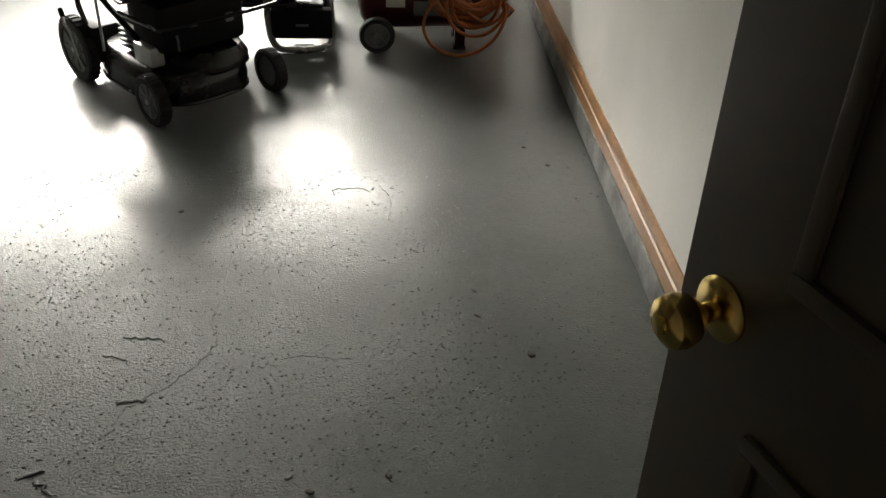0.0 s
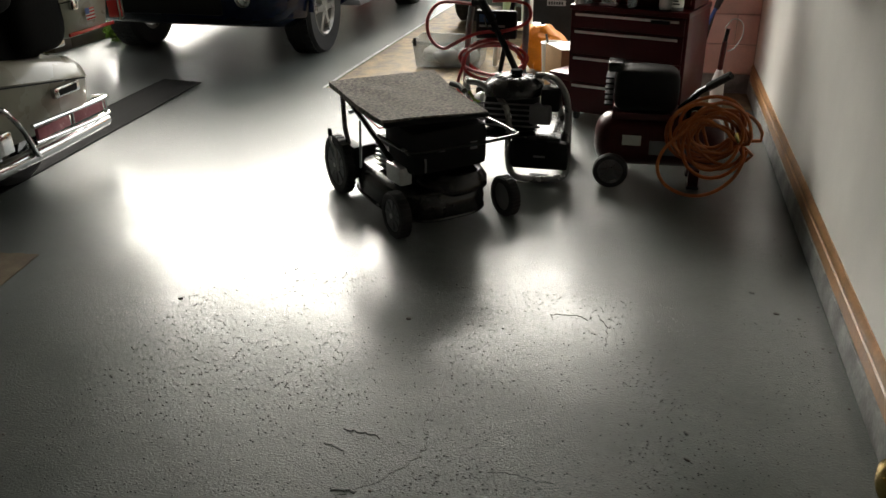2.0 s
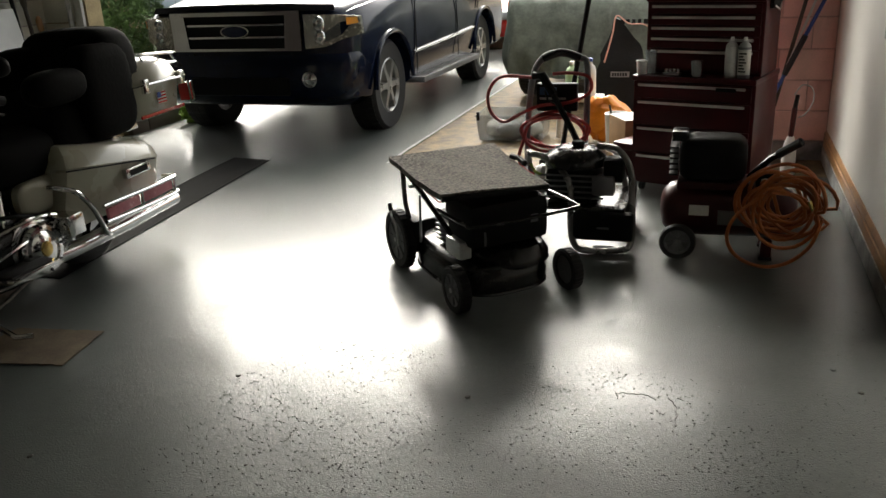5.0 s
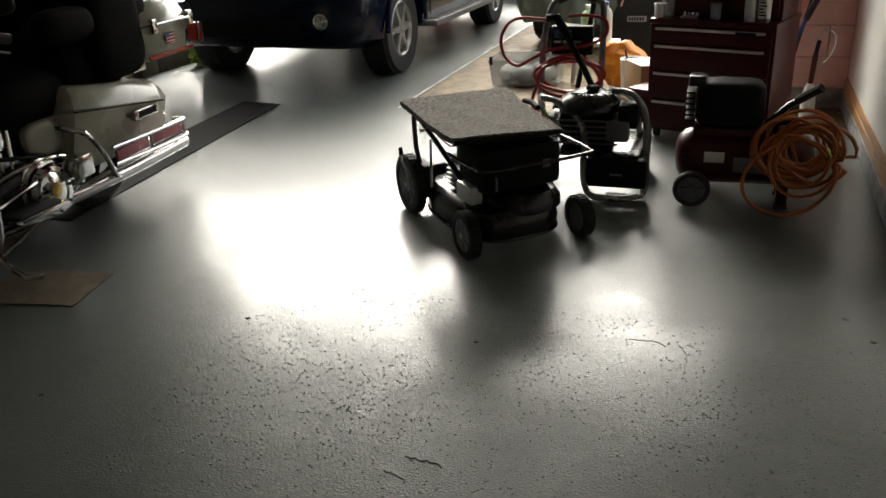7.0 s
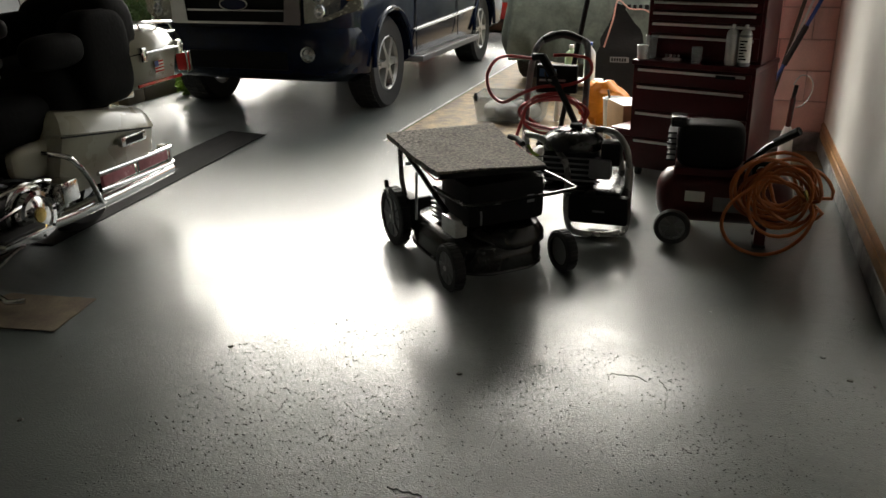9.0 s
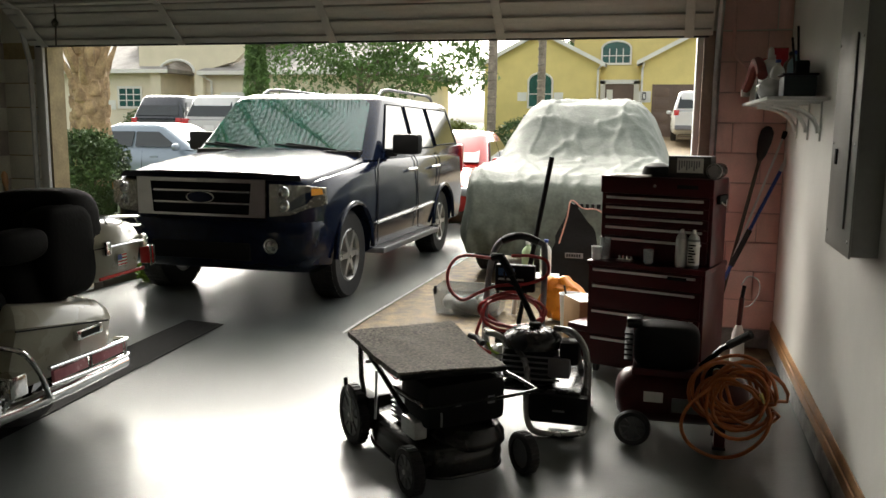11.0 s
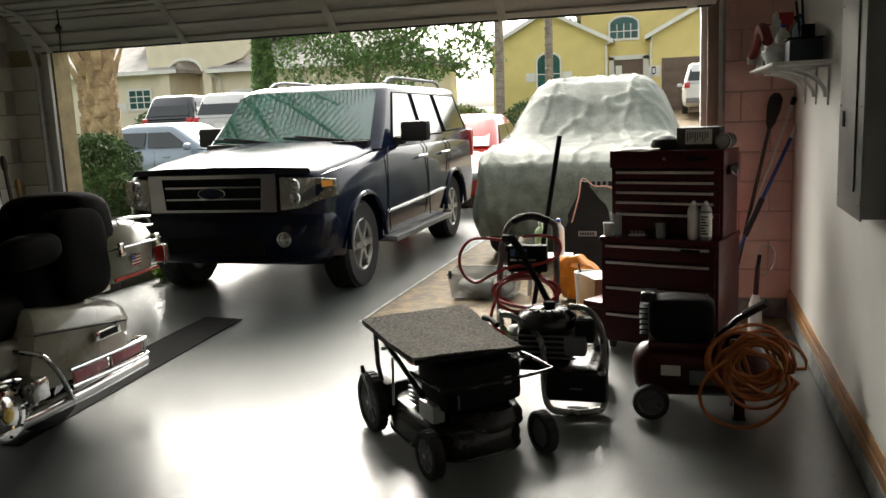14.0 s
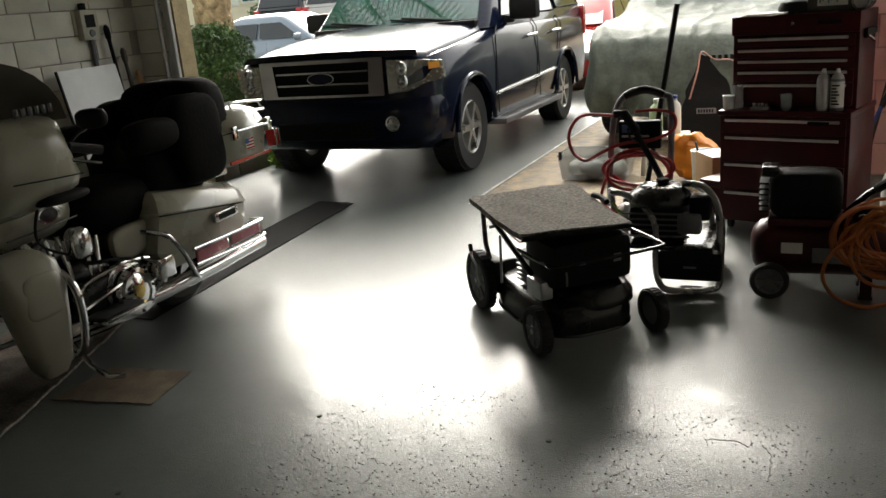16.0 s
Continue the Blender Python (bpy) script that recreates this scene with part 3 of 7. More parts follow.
    fog = part("fog_lamp", lathe(B(), [(0.062, 0.0), (0.062, 0.03), (0.048, 0.036), (0.044, 0.022), (0.0, 0.03)], 22, axis((s * 0.62, -0.055, 0.545), (s * 0.62, -1, 0.545))), CHROME, suv, "round fog lamp in the bumper")
# bumper and lower front
rings = []
for z, f, w in ((0.335, 0.02, 0.78), (0.36, -0.03, 0.86), (0.45, -0.075, 0.93), (0.58, -0.085, 0.955), (0.69, -0.08, 0.955), (0.735, -0.06, 0.94)):
    rings.append([(-w, 0.46, z), (-w, 0.16, z), (-w * 0.9, f + 0.07, z), (-w * 0.6, f + 0.01, z), (0, f - 0.01, z), (w * 0.6, f + 0.01, z), (w * 0.9, f + 0.07, z), (w, 0.16, z), (w, 0.46, z)])
part("front_bumper", loft(B(), rings), NAVY, suv, "navy front bumper", smooth=50)
part("lower_intake", boxes((-0.44, -0.1, 0.42, 0.44, -0.05, 0.56), bevel=0.015), BLACKP, suv)
grille = part("grille", boxes((-0.45, -0.03, 0.78, 0.45, 0.0, 1.04)), BLACKP, suv, "black grille with chrome bars")
bm = B()
quad_plate(bm, [(-0.50, -0.03, 1.065), (0.50, -0.03, 1.065), (0.47, -0.03, 1.035), (-0.47, -0.03, 1.035)], 0.035, (0, -1, 0))
quad_plate(bm, [(-0.49, -0.03, 0.765), (0.49, -0.03, 0.765), (0.46, -0.03, 0.785), (-0.46, -0.03, 0.785)], 0.035, (0, -1, 0))
for s in (1, -1):
    quad_plate(bm, [(s * 0.505, -0.03, 1.065), (s * 0.50, -0.03, 0.765), (s * 0.375, -0.03, 0.785), (s * 0.395, -0.03, 1.035)], 0.04, (0, -1, 0))
part("grille_surround", bm, CHROME, grille, "broad chrome grille surround")
for z in (0.965, 0.87):
    part("grille_bar", boxes((-0.38, -0.058, z - 0.010, 0.38, -0.03, z + 0.008), bevel=0.004), CHROME, grille)
bm = lathe(B(), [(0.0, 0.0), (0.105, 0.0), (0.10, 0.012), (0.0, 0.016)], 28, axis((0, -0.062, 0.915), (0, -1, 0.915)) @ Matrix.Diagonal((1, 0.42, 1, 1)))
part("badge", bm, material("badge_blue", (0.015, 0.02, 0.05), 0.2, 0.2, 0.05), grille, "dark oval badge with chrome rim")
ring = [(0.106 * math.cos(a), -0.072, 0.915 + 0.046 * math.sin(a)) for a in np.linspace(0, 2 * math.pi, 32, endpoint=False)]
part("badge_rim", tube(B(), ring, 0.006, 6, closed=True), CHROME, grille)
# bonnet
DEFLECT = material("smoked_deflector", (0.006, 0.006, 0.008), 0.5, 0, 0.1, 4, 60, 0.0, spec=0.08)
rings = []
for y, z, w in ((-0.015, 1.05, 0.62), (0.0, 1.072, 0.68), (0.05, 1.092, 0.79), (0.12, 1.108, 0.85), (0.22, 1.12, 0.88), (0.5, 1.16, 0.90), (1.0, 1.215, 0.90), (1.46, 1.258, 0.885)):
    top = [(-w, y, z - 0.085), (-w * 0.96, y, z - 0.05), (-w * 0.84, y, z - 0.016), (-0.54, y, z), (-0.45, y, z + 0.02), (0, y, z + 0.03), (0.45, y, z + 0.02), (0.54, y, z), (w * 0.84, y, z - 0.016), (w * 0.96, y, z - 0.05), (w, y, z - 0.085)]
    rings.append(top + [(x, yy, zz - 0.03) for x, yy, zz in top[::-1]])
part("bonnet", loft(B(), rings), NAVY, suv, "wet navy bonnet with a raised middle", smooth=50)
part("wind_deflector", quad_plate(B(), [(-0.82, 0.085, 1.055), (-0.64, -0.01, 1.062), (-0.45, -0.035, 1.07), (0.45, -0.035, 1.07), (0.64, -0.01, 1.062), (0.82, 0.085, 1.055), (0.80, 0.115, 1.10), (0.62, 0.025, 1.11), (0.45, 0.0, 1.118), (-0.45, 0.0, 1.118), (-0.62, 0.025, 1.11), (-0.80, 0.115, 1.10)], 0.006, (0, -1, 0.2)), DEFLECT, suv, "dark bonnet deflector")
for x0, x1 in ((-0.72, -0.05), (0.05, 0.72)):
    wp = part("wiper", tube(B(), [(x0 + 0.55, 1.45, 1.275), (x0 + 0.3, 1.50, 1.30), (x0, 1.54, 1.325)], 0.011, 6), BLACKP, suv)
    part("wiper_blade", tube(B(), [(x0 - 0.12, 1.53, 1.32), (x0 + 0.2, 1.51, 1.295), (x0 + 0.4, 1.50, 1.285)], 0.008, 6), RUBBER, wp)
part("cowl", boxes((-0.84, 1.40, 1.21, 0.84, 1.53, 1.27), bevel=0.01), BLACKP, suv)
part("underbody", boxes((-0.6, 0.5, 0.26, 0.6, 4.9, 0.36)), BLACKP, suv)

# the blunt nose: the face sits back, the grille is broad, the tail is short
def nose(ob, wide):
    for v in ob.data.vertices:
        x, y, z = v.co
        if wide:
            x = math.copysign(float(np.interp(abs(x), [0, 0.505, 0.86, 0.97, 2], [0, 0.575, 0.875, 0.968, 2])), x)
        if y < 0.62:
            y += 0.12 * (1 - (y + 0.1) / 0.72)
        elif y > 4.3:
            y = 4.3 + (y - 4.3) * 0.86
        v.co = (x, y, z)
    for c in ob.children:
        nose(c, wide)


for o in suv.children:
    kind_ = o.name.split(".")[0]
    if kind_ != "tyre":
        nose(o, kind_ in ("grille", "headlight"))

# covered vehicle: a cloth over a car, with folds
cov = thing("covered_car", pose(-0.97, 7.93, -0.02), "car under a grey-green cloth cover, wet and wrinkled", "car")
def cover_height(x, y):
    """Height of the cloth over the hidden car, in its own place."""
    ax = abs(x)
    prof = float(np.interp(y, [0, 0.1, 0.3, 0.8, 1.1, 1.4, 1.7, 1.95, 2.2, 3.1, 3.6, 4.2, 4.35], [0.78, 0.95, 1.04, 1.11, 1.19, 1.38, 1.60, 1.74, 1.80, 1.82, 1.68, 1.1, 0.8]))
    wide = float(np.interp(y, [0, 0.4, 1.2, 1.9, 3.2, 4.35], [0.85, 0.95, 0.98, 0.70, 0.70, 0.9]))
    drop = max(0.0, ax - wide + 0.12)
    low = prof - 0.6 * drop * drop
    if prof < 1.1:
        return low
    lean = min(1.0, max(0.0, ax - 0.42) / 0.58) ** 2.3
    k = min(1.0, (prof - 1.1) / 0.2)
    return low * (1 - k) + (prof - (prof - 0.98) * lean) * k


bm = B()
NU, NV = 96, 110
perim = []
grid = []
for j in range(NV + 1):
    y = 4.35 * j / NV
    row = []
    for i in range(NU + 1):
        u = -1 + 2 * i / NU
        flat = 0.80
        hw = 0.97 * (1 - 0.10 * max(0, 1 - y / 0.35) ** 2)
        if abs(u) <= flat:
            x = u / flat * hw
            z = cover_height(x, y)
            bend = 0.4 * noise.noise((x * 1.5, y * 1.5, 12))
            ridge = lambda q: max(0.0, 1 - abs(q) * 8) ** 2
            fold = 0.016 * noise.noise((x * 2.2, y * 1.4, 1)) + 0.007 * noise.noise((x * 9, y * 6, 2)) + 0.022 * ridge(noise.noise((x * 2.4 + bend, y * 0.8 - x * 0.6, 7))) + 0.022 * ridge(noise.noise((x * 3.2 + y * 1.6 + bend, y * 0.7, 8))) + 0.018 * ridge(noise.noise((x * 1.2 - y * 0.8, y * 2.4 + bend, 9)))
            z += fold
        else:
            k = (abs(u) - flat) / (1 - flat)
            z0 = cover_height(hw, y)
            z = z0 + (0.27 - z0) * k + 0.03 * k * noise.noise((y * 2, k, 3))
            x = math.copysign(hw + 0.035 * math.sin(k * 2.6) + k * 0.12 * noise.noise((y * 4.5, k * 1.5, 4 + (u > 0))) + 0.015 * noise.noise((y * 13, k * 3, 9)), u)
        row.append(bm.verts.new((x, y, z)))
    grid.append(row)
for a, b in zip(grid, grid[1:]):
    for i in range(NU):
        bm.faces.new((a[i], a[i + 1], b[i + 1], b[i]))
def skirt(row, sgn):
    last = row
    for q in range(1, 13):
        k = q / 12
        cur = []
        for v in row:
            x, z = v.co.x, v.co.z
            zz = z + (min(z, 0.27) - z) * k
            yy = v.co.y - sgn * (0.05 * math.sin(k * 2.4) + 0.13 * k * noise.noise((x * 4.5, k * 1.2, 5)) + 0.05 * k * noise.noise((x * 12, k * 2, 6)))
            cur.append(bm.verts.new((x, yy, zz)))
        for i in range(NU):
            bm.faces.new((last[i], last[i + 1], cur[i + 1], cur[i]))
        last = cur
skirt(grid[0], 1); skirt(grid[-1], -1)
part("cloth", bm, COVER, cov, "grey-green car cover with folds", smooth=80)
for s in (1, -1):
    for y in (0.75, 3.5):
        car_wheel(cov, axis((s * 0.83, y, 0.33), (s * 2, y, 0.33)), 0.33, 0.22, 0.2, 6, ALU)
for k, wd in enumerate((0.05, 0.04, 0.04, 0.04, 0.05)):
    part("letter_bar", boxes((0.13 + k * 0.05, -0.10, 0.76, 0.13 + k * 0.05 + wd * 0.7, -0.06, 0.80)), BLACKP, cov, smooth=0)

# ---- tool chests ----
def drawer(parent, w, z0, z1, name="drawer"):
    d = part(name, boxes((0.02, -0.018, z0, w - 0.02, 0.0, z1), bevel=0.004), CHESTRED, parent)
    part("pull", boxes((0.035, -0.027, z1 - 0.022, w - 0.05, -0.0185, z1 - 0.006), bevel=0.003), ALU, d, "long aluminium drawer pull")
    return d


cm = pose(-0.455, 5.09, 0, 0, 0, -17)
cab = thing("tool_cabinet", cm, "red steel rolling tool cabinet with drawers", "tool cabinet")
CW, CD = 0.70, 0.46
part("body", boxes((0, 0.0, 0.06, CW, CD, 0.69), bevel=0.006), CHESTRED, cab)
part("tray_top", boxes((-0.005, -0.022, 0.675, CW + 0.005, CD + 0.004, 0.705), bevel=0.006), CHESTRED, cab)
for a, b in ((0.575, 0.665), (0.42, 0.565), (0.255, 0.41), (0.08, 0.245)):
    drawer(cab, CW, a, b)
for x in (0.06, CW - 0.06):
    for y in (0.06, CD - 0.06):
        part("caster", lathe(B(), [(0.0, -0.012), (0.03, -0.012), (0.03, 0.012), (0.0, 0.012)], 14, axis((x - 0.012, y, 0.031), (x + 1, y, 0.031))), RUBBER, cab)
part("name_plate", boxes((0.49, -0.03, 0.635, 0.60, -0.0275, 0.655)), BLACKP, cab, "small black maker's plate")
part("lock", lathe(B(), [(0.010, 0), (0.010, 0.006), (0, 0.007)], 12, axis((0.33, -0.019, 0.652), (0.33, -1, 0.652))), CHROME, cab)
top = thing("tool_chest", cm @ pose(0.03, 0.10, 0.706), "red steel top tool chest with six shallow drawers", "tool chest")
TW, TD, TH = 0.665, 0.31, 0.50
part("body", boxes((0, 0, 0, TW, TD, TH), bevel=0.006), CHESTRED, top)
part("lid", boxes((-0.004, -0.02, TH - 0.10, TW + 0.004, TD + 0.004, TH + 0.004), bevel=0.008), CHESTRED, top)
for a, b in ((0.335, 0.39), (0.275, 0.33), (0.215, 0.27), (0.145, 0.21), (0.02, 0.14)):
    drawer(top, TW, a, b)
part("name_plate", boxes((0.46, -0.024, TH - 0.055, 0.58, -0.0205, TH - 0.033)), BLACKP, top, "small black maker's plate")
part("lock", lathe(B(), [(0.010, 0), (0.010, 0.006), (0, 0.007)], 12, axis((0.33, -0.02, TH - 0.045), (0.33, -1, TH - 0.045))), CHROME, top)
hnd = part("side_handle", boxes((TW, 0.06, 0.36, TW + 0.022, 0.24, 0.41), bevel=0.004), BLACKP, top)
part("grip", tube(B(), [(TW + 0.018, 0.08, 0.375), (TW + 0.03, 0.15, 0.345), (TW + 0.018, 0.22, 0.375)], 0.008, 8), CHROME, hnd)

# what lies on the chests
T = cm @ pose(0.03, 0.10, 0.706 + TH + 0.004)
bx = thing("carton", T @ pose(0.38, 0.05, 0, 0, 0, 5), "dark printed carton with a white label", "box")
part("body", boxes((0, 0, 0, 0.24, 0.17, 0.125), bevel=0.003), material("dark_carton", (0.05, 0.045, 0.04), 0.6), bx)
part("label", boxes((0.05, -0.002, 0.03, 0.20, -0.0005, 0.115)), PAPER, bx, "white label with dark bars")
bm = B()
for k in range(9):
    box(bm, 0.06 + k * 0.014, -0.0035, 0.045 + (k % 3) * 0.01, 0.068 + k * 0.014, -0.0022, 0.10)
part("print_bars", bm, GREYP, bx, smooth=0)
o = thing("cap", T @ pose(0.30, 0.10, 0), "black cap lying on the chest", "cap")
part("crown", lathe(B(), [(0.085, 0), (0.088, 0.03), (0.075, 0.06), (0.04, 0.078), (0, 0.082)], 20), BLACKP, o)
part("peak", lathe(B(), [(0.09, 0.0), (0.09, 0.008), (0.0, 0.012)], 20, pose(-0.06, -0.03, 0.002)), BLACKP, o)
o = thing("papers", T @ pose(0.14, 0.0, 0), "loose white papers over the chest edge", "papers")
for k in range(4):
    part("sheet", boxes((-0.06, -0.1, 0.001 + 0.003 * k, 0.15, 0.11, 0.003 + 0.003 * k)), PAPER, o).rotation_euler = (0, 0, 0.2 * k - 0.3)
o = thing("canister", T @ pose(0.64, 0.12, 0.045, 0, 90, 80), "dark round canister lying on its side", "canister")
o.matrix_basis = T @ pose(0.645, 0.05, 0.045, -90, 0, 0)
part("drum", lathe(B(), [(0.0, 0), (0.04, 0), (0.044, 0.006), (0.044, 0.13), (0.04, 0.136), (0, 0.136)], 20), BLACKM, o)
part("end_ring", lathe(B(), [(0.045, 0.0), (0.045, 0.012), (0.035, 0.013), (0.035, -0.001)], 20), STEEL, o)
S = cm @ pose(0, 0, 0.706)
for k, x in enumerate((0.545, 0.615)):
    can = thing("spray_can", S @ pose(x, 0.035, 0), "spray can with a pale printed label and steel dome" if k else "spray can, plain grey with a steel dome", "spray can", "spray cans")
    b = part("body", lathe(B(), [(0.0, 0), (0.031, 0.0), (0.033, 0.004), (0.033, 0.165), (0.031, 0.17)], 22), STEEL if k == 0 else GREYP, can)
    part("label", lathe(B(), [(0.0336, 0.02), (0.0336, 0.155)], 22), PAPER if k else ALU, b)
    if k:
        bm = B()
        for q in range(7):
            box(bm, -0.02, -0.0352, 0.035 + q * 0.016, 0.02 - (q % 3) * 0.008, -0.0338, 0.043 + q * 0.016)
        part("print_bars", bm, BLACKP, b, smooth=0)
    part("dome", lathe(B(), [(0.0325, 0.168), (0.026, 0.185), (0.013, 0.195), (0.012, 0.2), (0, 0.2)], 22), STEEL, can)
    part("cap", lathe(B(), [(0.011, 0.199), (0.011, 0.215), (0.008, 0.22), (0, 0.22)], 14), WHITEP, can)
for x, y, r, h, mt, nm in ((0.035, 0.03, 0.032, 0.075, WHITEP, "cup"), (0.075, 0.06, 0.035, 0.13, CLEAR, "tumbler"), (0.36, 0.02, 0.032, 0.085, CLEAR, "glass_jar")):
    o = thing(nm, S @ pose(x, y, 0), {"cup": "small white plastic cup", "tumbler": "tall clear plastic tumbler", "glass_jar": "clear glass jar on the cabinet"}[nm], nm.split("_")[-1])
    part("wall", lathe(B(), [(r * 0.85, 0), (r, h), (r - 0.003, h), (r * 0.8, 0.006), (0, 0.006)], 20), mt, o)
    part("rim", tube(B(), [(r * math.cos(a), r * math.sin(a), h) for a in np.linspace(0, 6.283, 20, endpoint=False)], 0.003, 6, closed=True), mt, o)
o = thing("socket_tray", S @ pose(0.16, 0.02, 0), "small tray of sockets on the cabinet", "tray")
part("tray", boxes((0, 0, 0, 0.10, 0.05, 0.012), bevel=0.003), STEEL, o)
for k in range(4):
    part("socket", lathe(B(), [(0.009, 0.012), (0.010, 0.035), (0.006, 0.035), (0.006, 0.02), (0, 0.02)], 12, pose(0.015 + k * 0.024, 0.025, 0)), CHROME, o)

# ---- lawn mower with a carpeted board on it ----
mow = thing("lawn_mower", pose(-0.985, 3.53, 0, 0, 0, -137), "black walk-behind lawn mower with folded handle", "lawn mower")
def mower_wheel(x, y, r, w, s):
    m = axis((x, y, r), (x + s, y, r))
    ty = part("tyre", lathe(B(), [(r * 0.72, -w / 2), (r * 0.94, -w / 2), (r, -w * 0.3), (r, w * 0.3), (r * 0.94, w / 2), (r * 0.72, w / 2)], 28, m), RUBBER, mow)
    bm = B()
    for k in range(30):
        mm = m @ Matrix.Rotation(2 * math.pi * k / 30, 4, "Z") @ Matrix.Translation((r, 0, 0))
        box(bm, -0.003, -r * 0.06, -w * 0.42, 0.004, r * 0.06, w * 0.42, 0, mm)
    part("tread", bm, RUBBER, ty, smooth=0)
    bm = lathe(B(), [(r * 0.73, -w * 0.3), (r * 0.73, w * 0.42), (r * 0.6, w * 0.3), (r * 0.3, w * 0.36), (r * 0.22, w * 0.55), (0, w * 0.56)], 28, m)
    for k in range(8):
        mm = m @ Matrix.Rotation(2 * math.pi * k / 8, 4, "Z")
        box(bm, r * 0.2, -0.008, w * 0.25, r * 0.7, 0.008, w * 0.46, 0.002, mm)
    part("rim", bm, GREYP, ty, "grey plastic wheel disc")
    part("bolt", lathe(B(), [(0.012, w * 0.5), (0.012, w * 0.6), (0, w * 0.62)], 6, m), STEEL, ty)


mower_wheel(0.255, -0.34, 0.14, 0.05, 1)
mower_wheel(-0.255, -0.34, 0.14, 0.05, -1)
mower_wheel(0.265, 0.29, 0.10, 0.05, 1)
mower_wheel(-0.275, 0.315, 0.09, 0.05, -1)
rings = []
for z, k in ((0.055, 1.0), (0.10, 1.02), (0.15, 0.98), (0.175, 0.88), (0.185, 0.6)):
    rings.append([(0.235 * k * (abs(math.cos(a)) ** 0.6) * (1 if math.cos(a) > 0 else -1), 0.34 * k * (abs(math.sin(a)) ** 0.7) * (1 if math.sin(a) > 0 else -1) - 0.01, z) for a in np.linspace(0, 2 * math.pi, 32, endpoint=False)])
DECK = material("worn_deck_enamel", (0.014, 0.014, 0.014), 0.22, 0, 0.3, 9, 60, 0.05, 0.12)
deck = part("deck", loft(B(), rings), DECK, mow, "black steel cutting deck", smooth=45)
part("deck_rim", tube(B(), [Vector(p) + Vector((0, 0, -0.005)) for p in rings[0]], 0.008, 6, closed=True), BLACKM, deck)
part("discharge_hump", lathe(B(), [(0.17, 0.0), (0.168, 0.035), (0.14, 0.075), (0.08, 0.095), (0, 0.10)], 28, pose(-0.06, 0.18, 0.155)), DECK, mow, "shiny rounded deck hump")
eng = part("engine", boxes((-0.14, -0.13, 0.185, 0.14, 0.14, 0.33), bevel=0.02), BLACKP, mow, "black mower engine")
part("engine_cover", lathe(B(), [(0.15, 0.33), (0.15, 0.37), (0.13, 0.40), (0.05, 0.41), (0, 0.41)], 26), BLACKP, eng)
for k in range(5):
    part("cooling_fin", boxes((0.142, -0.10, 0.20 + k * 0.022, 0.175, 0.08, 0.208 + k * 0.022)), GREYP, eng)
part("fuel_tank", boxes((-0.19, -0.02, 0.24, -0.14, 0.16, 0.36), bevel=0.02), BLACKP, mow)
part("muffler", boxes((0.16, 0.10, 0.20, 0.22, 0.24, 0.28), bevel=0.012), STEEL, mow, "rusty steel muffler guard")
bag = part("grass_bag", boxes((-0.19, 0.05, 0.25, 0.19, 0.30, 0.448), bevel=0.04), BLACKP, mow, "black cloth grass bag")
part("bag_tag", boxes((-0.13, 0.3005, 0.335, -0.095, 0.302, 0.37)), GREYP, bag, "small grey printed tag")
part("bag_strap", tube(B(), [(0.13, 0.305, 0.27), (0.13, 0.308, 0.31), (0.13, 0.304, 0.33)], 0.005, 6), GREYP, bag)
part("bag_frame", tube(B(), [(0.25, 0.10, 0.40), (0.24, 0.33, 0.395), (0.20, 0.40, 0.395), (-0.22, 0.41, 0.40), (-0.275, 0.36, 0.405), (-0.28, 0.1, 0.41)], 0.008, 8, smooth=4), BLACKM, mow, "black wire bag frame")
for s in (1, -1):
    part("handle_tube", tube(B(), [(s * 0.22, 0.16, 0.30), (s * 0.23, -0.1, 0.42), (s * 0.235, -0.31, 0.500)], 0.012, 8), BLACKM, mow)
    part("handle_bracket", tube(B(), [(s * 0.225, -0.24, 0.16), (s * 0.235, -0.30, 0.33), (s * 0.235, -0.31, 0.50)], 0.012, 8), BLACKM, mow)
    part("brace", tube(B(), [(s * 0.225, -0.16, 0.17), (s * 0.235, -0.12, 0.41)], 0.006, 6), STEEL, mow)
part("height_lever", tube(B(), [(0.30, -0.25, 0.14), (0.305, -0.26, 0.24), (0.31, -0.30, 0.27), (0.305, -0.32, 0.30)], 0.006, 6), STEEL, mow, "bent height lever with black grip")
part("lever_grip", lathe(B(), [(0.008, 0), (0.011, 0.01), (0.010, 0.035), (0, 0.04)], 10, axis((0.305, -0.315, 0.295), (0.30, -0.34, 0.34))), BLACKP, mow)
part("rear_flap", boxes((-0.21, -0.37, 0.05, 0.21, -0.345, 0.21), bevel=0.008), RUBBER, mow)
part("axle_cover", boxes((0.18, -0.36, 0.10, 0.24, -0.20, 0.26), bevel=0.02), BLACKP, mow)
part("cross_bar", rod(B(), (0.235, -0.24, 0.42), (-0.235, -0.24, 0.42), 0.009), STEEL, mow)
part("recoil_rope", tube(B(), [(0.06, 0.02, 0.39), (0.17, -0.06, 0.38), (0.21, -0.12, 0.43)], 0.004, 6), REDHOSE, mow)

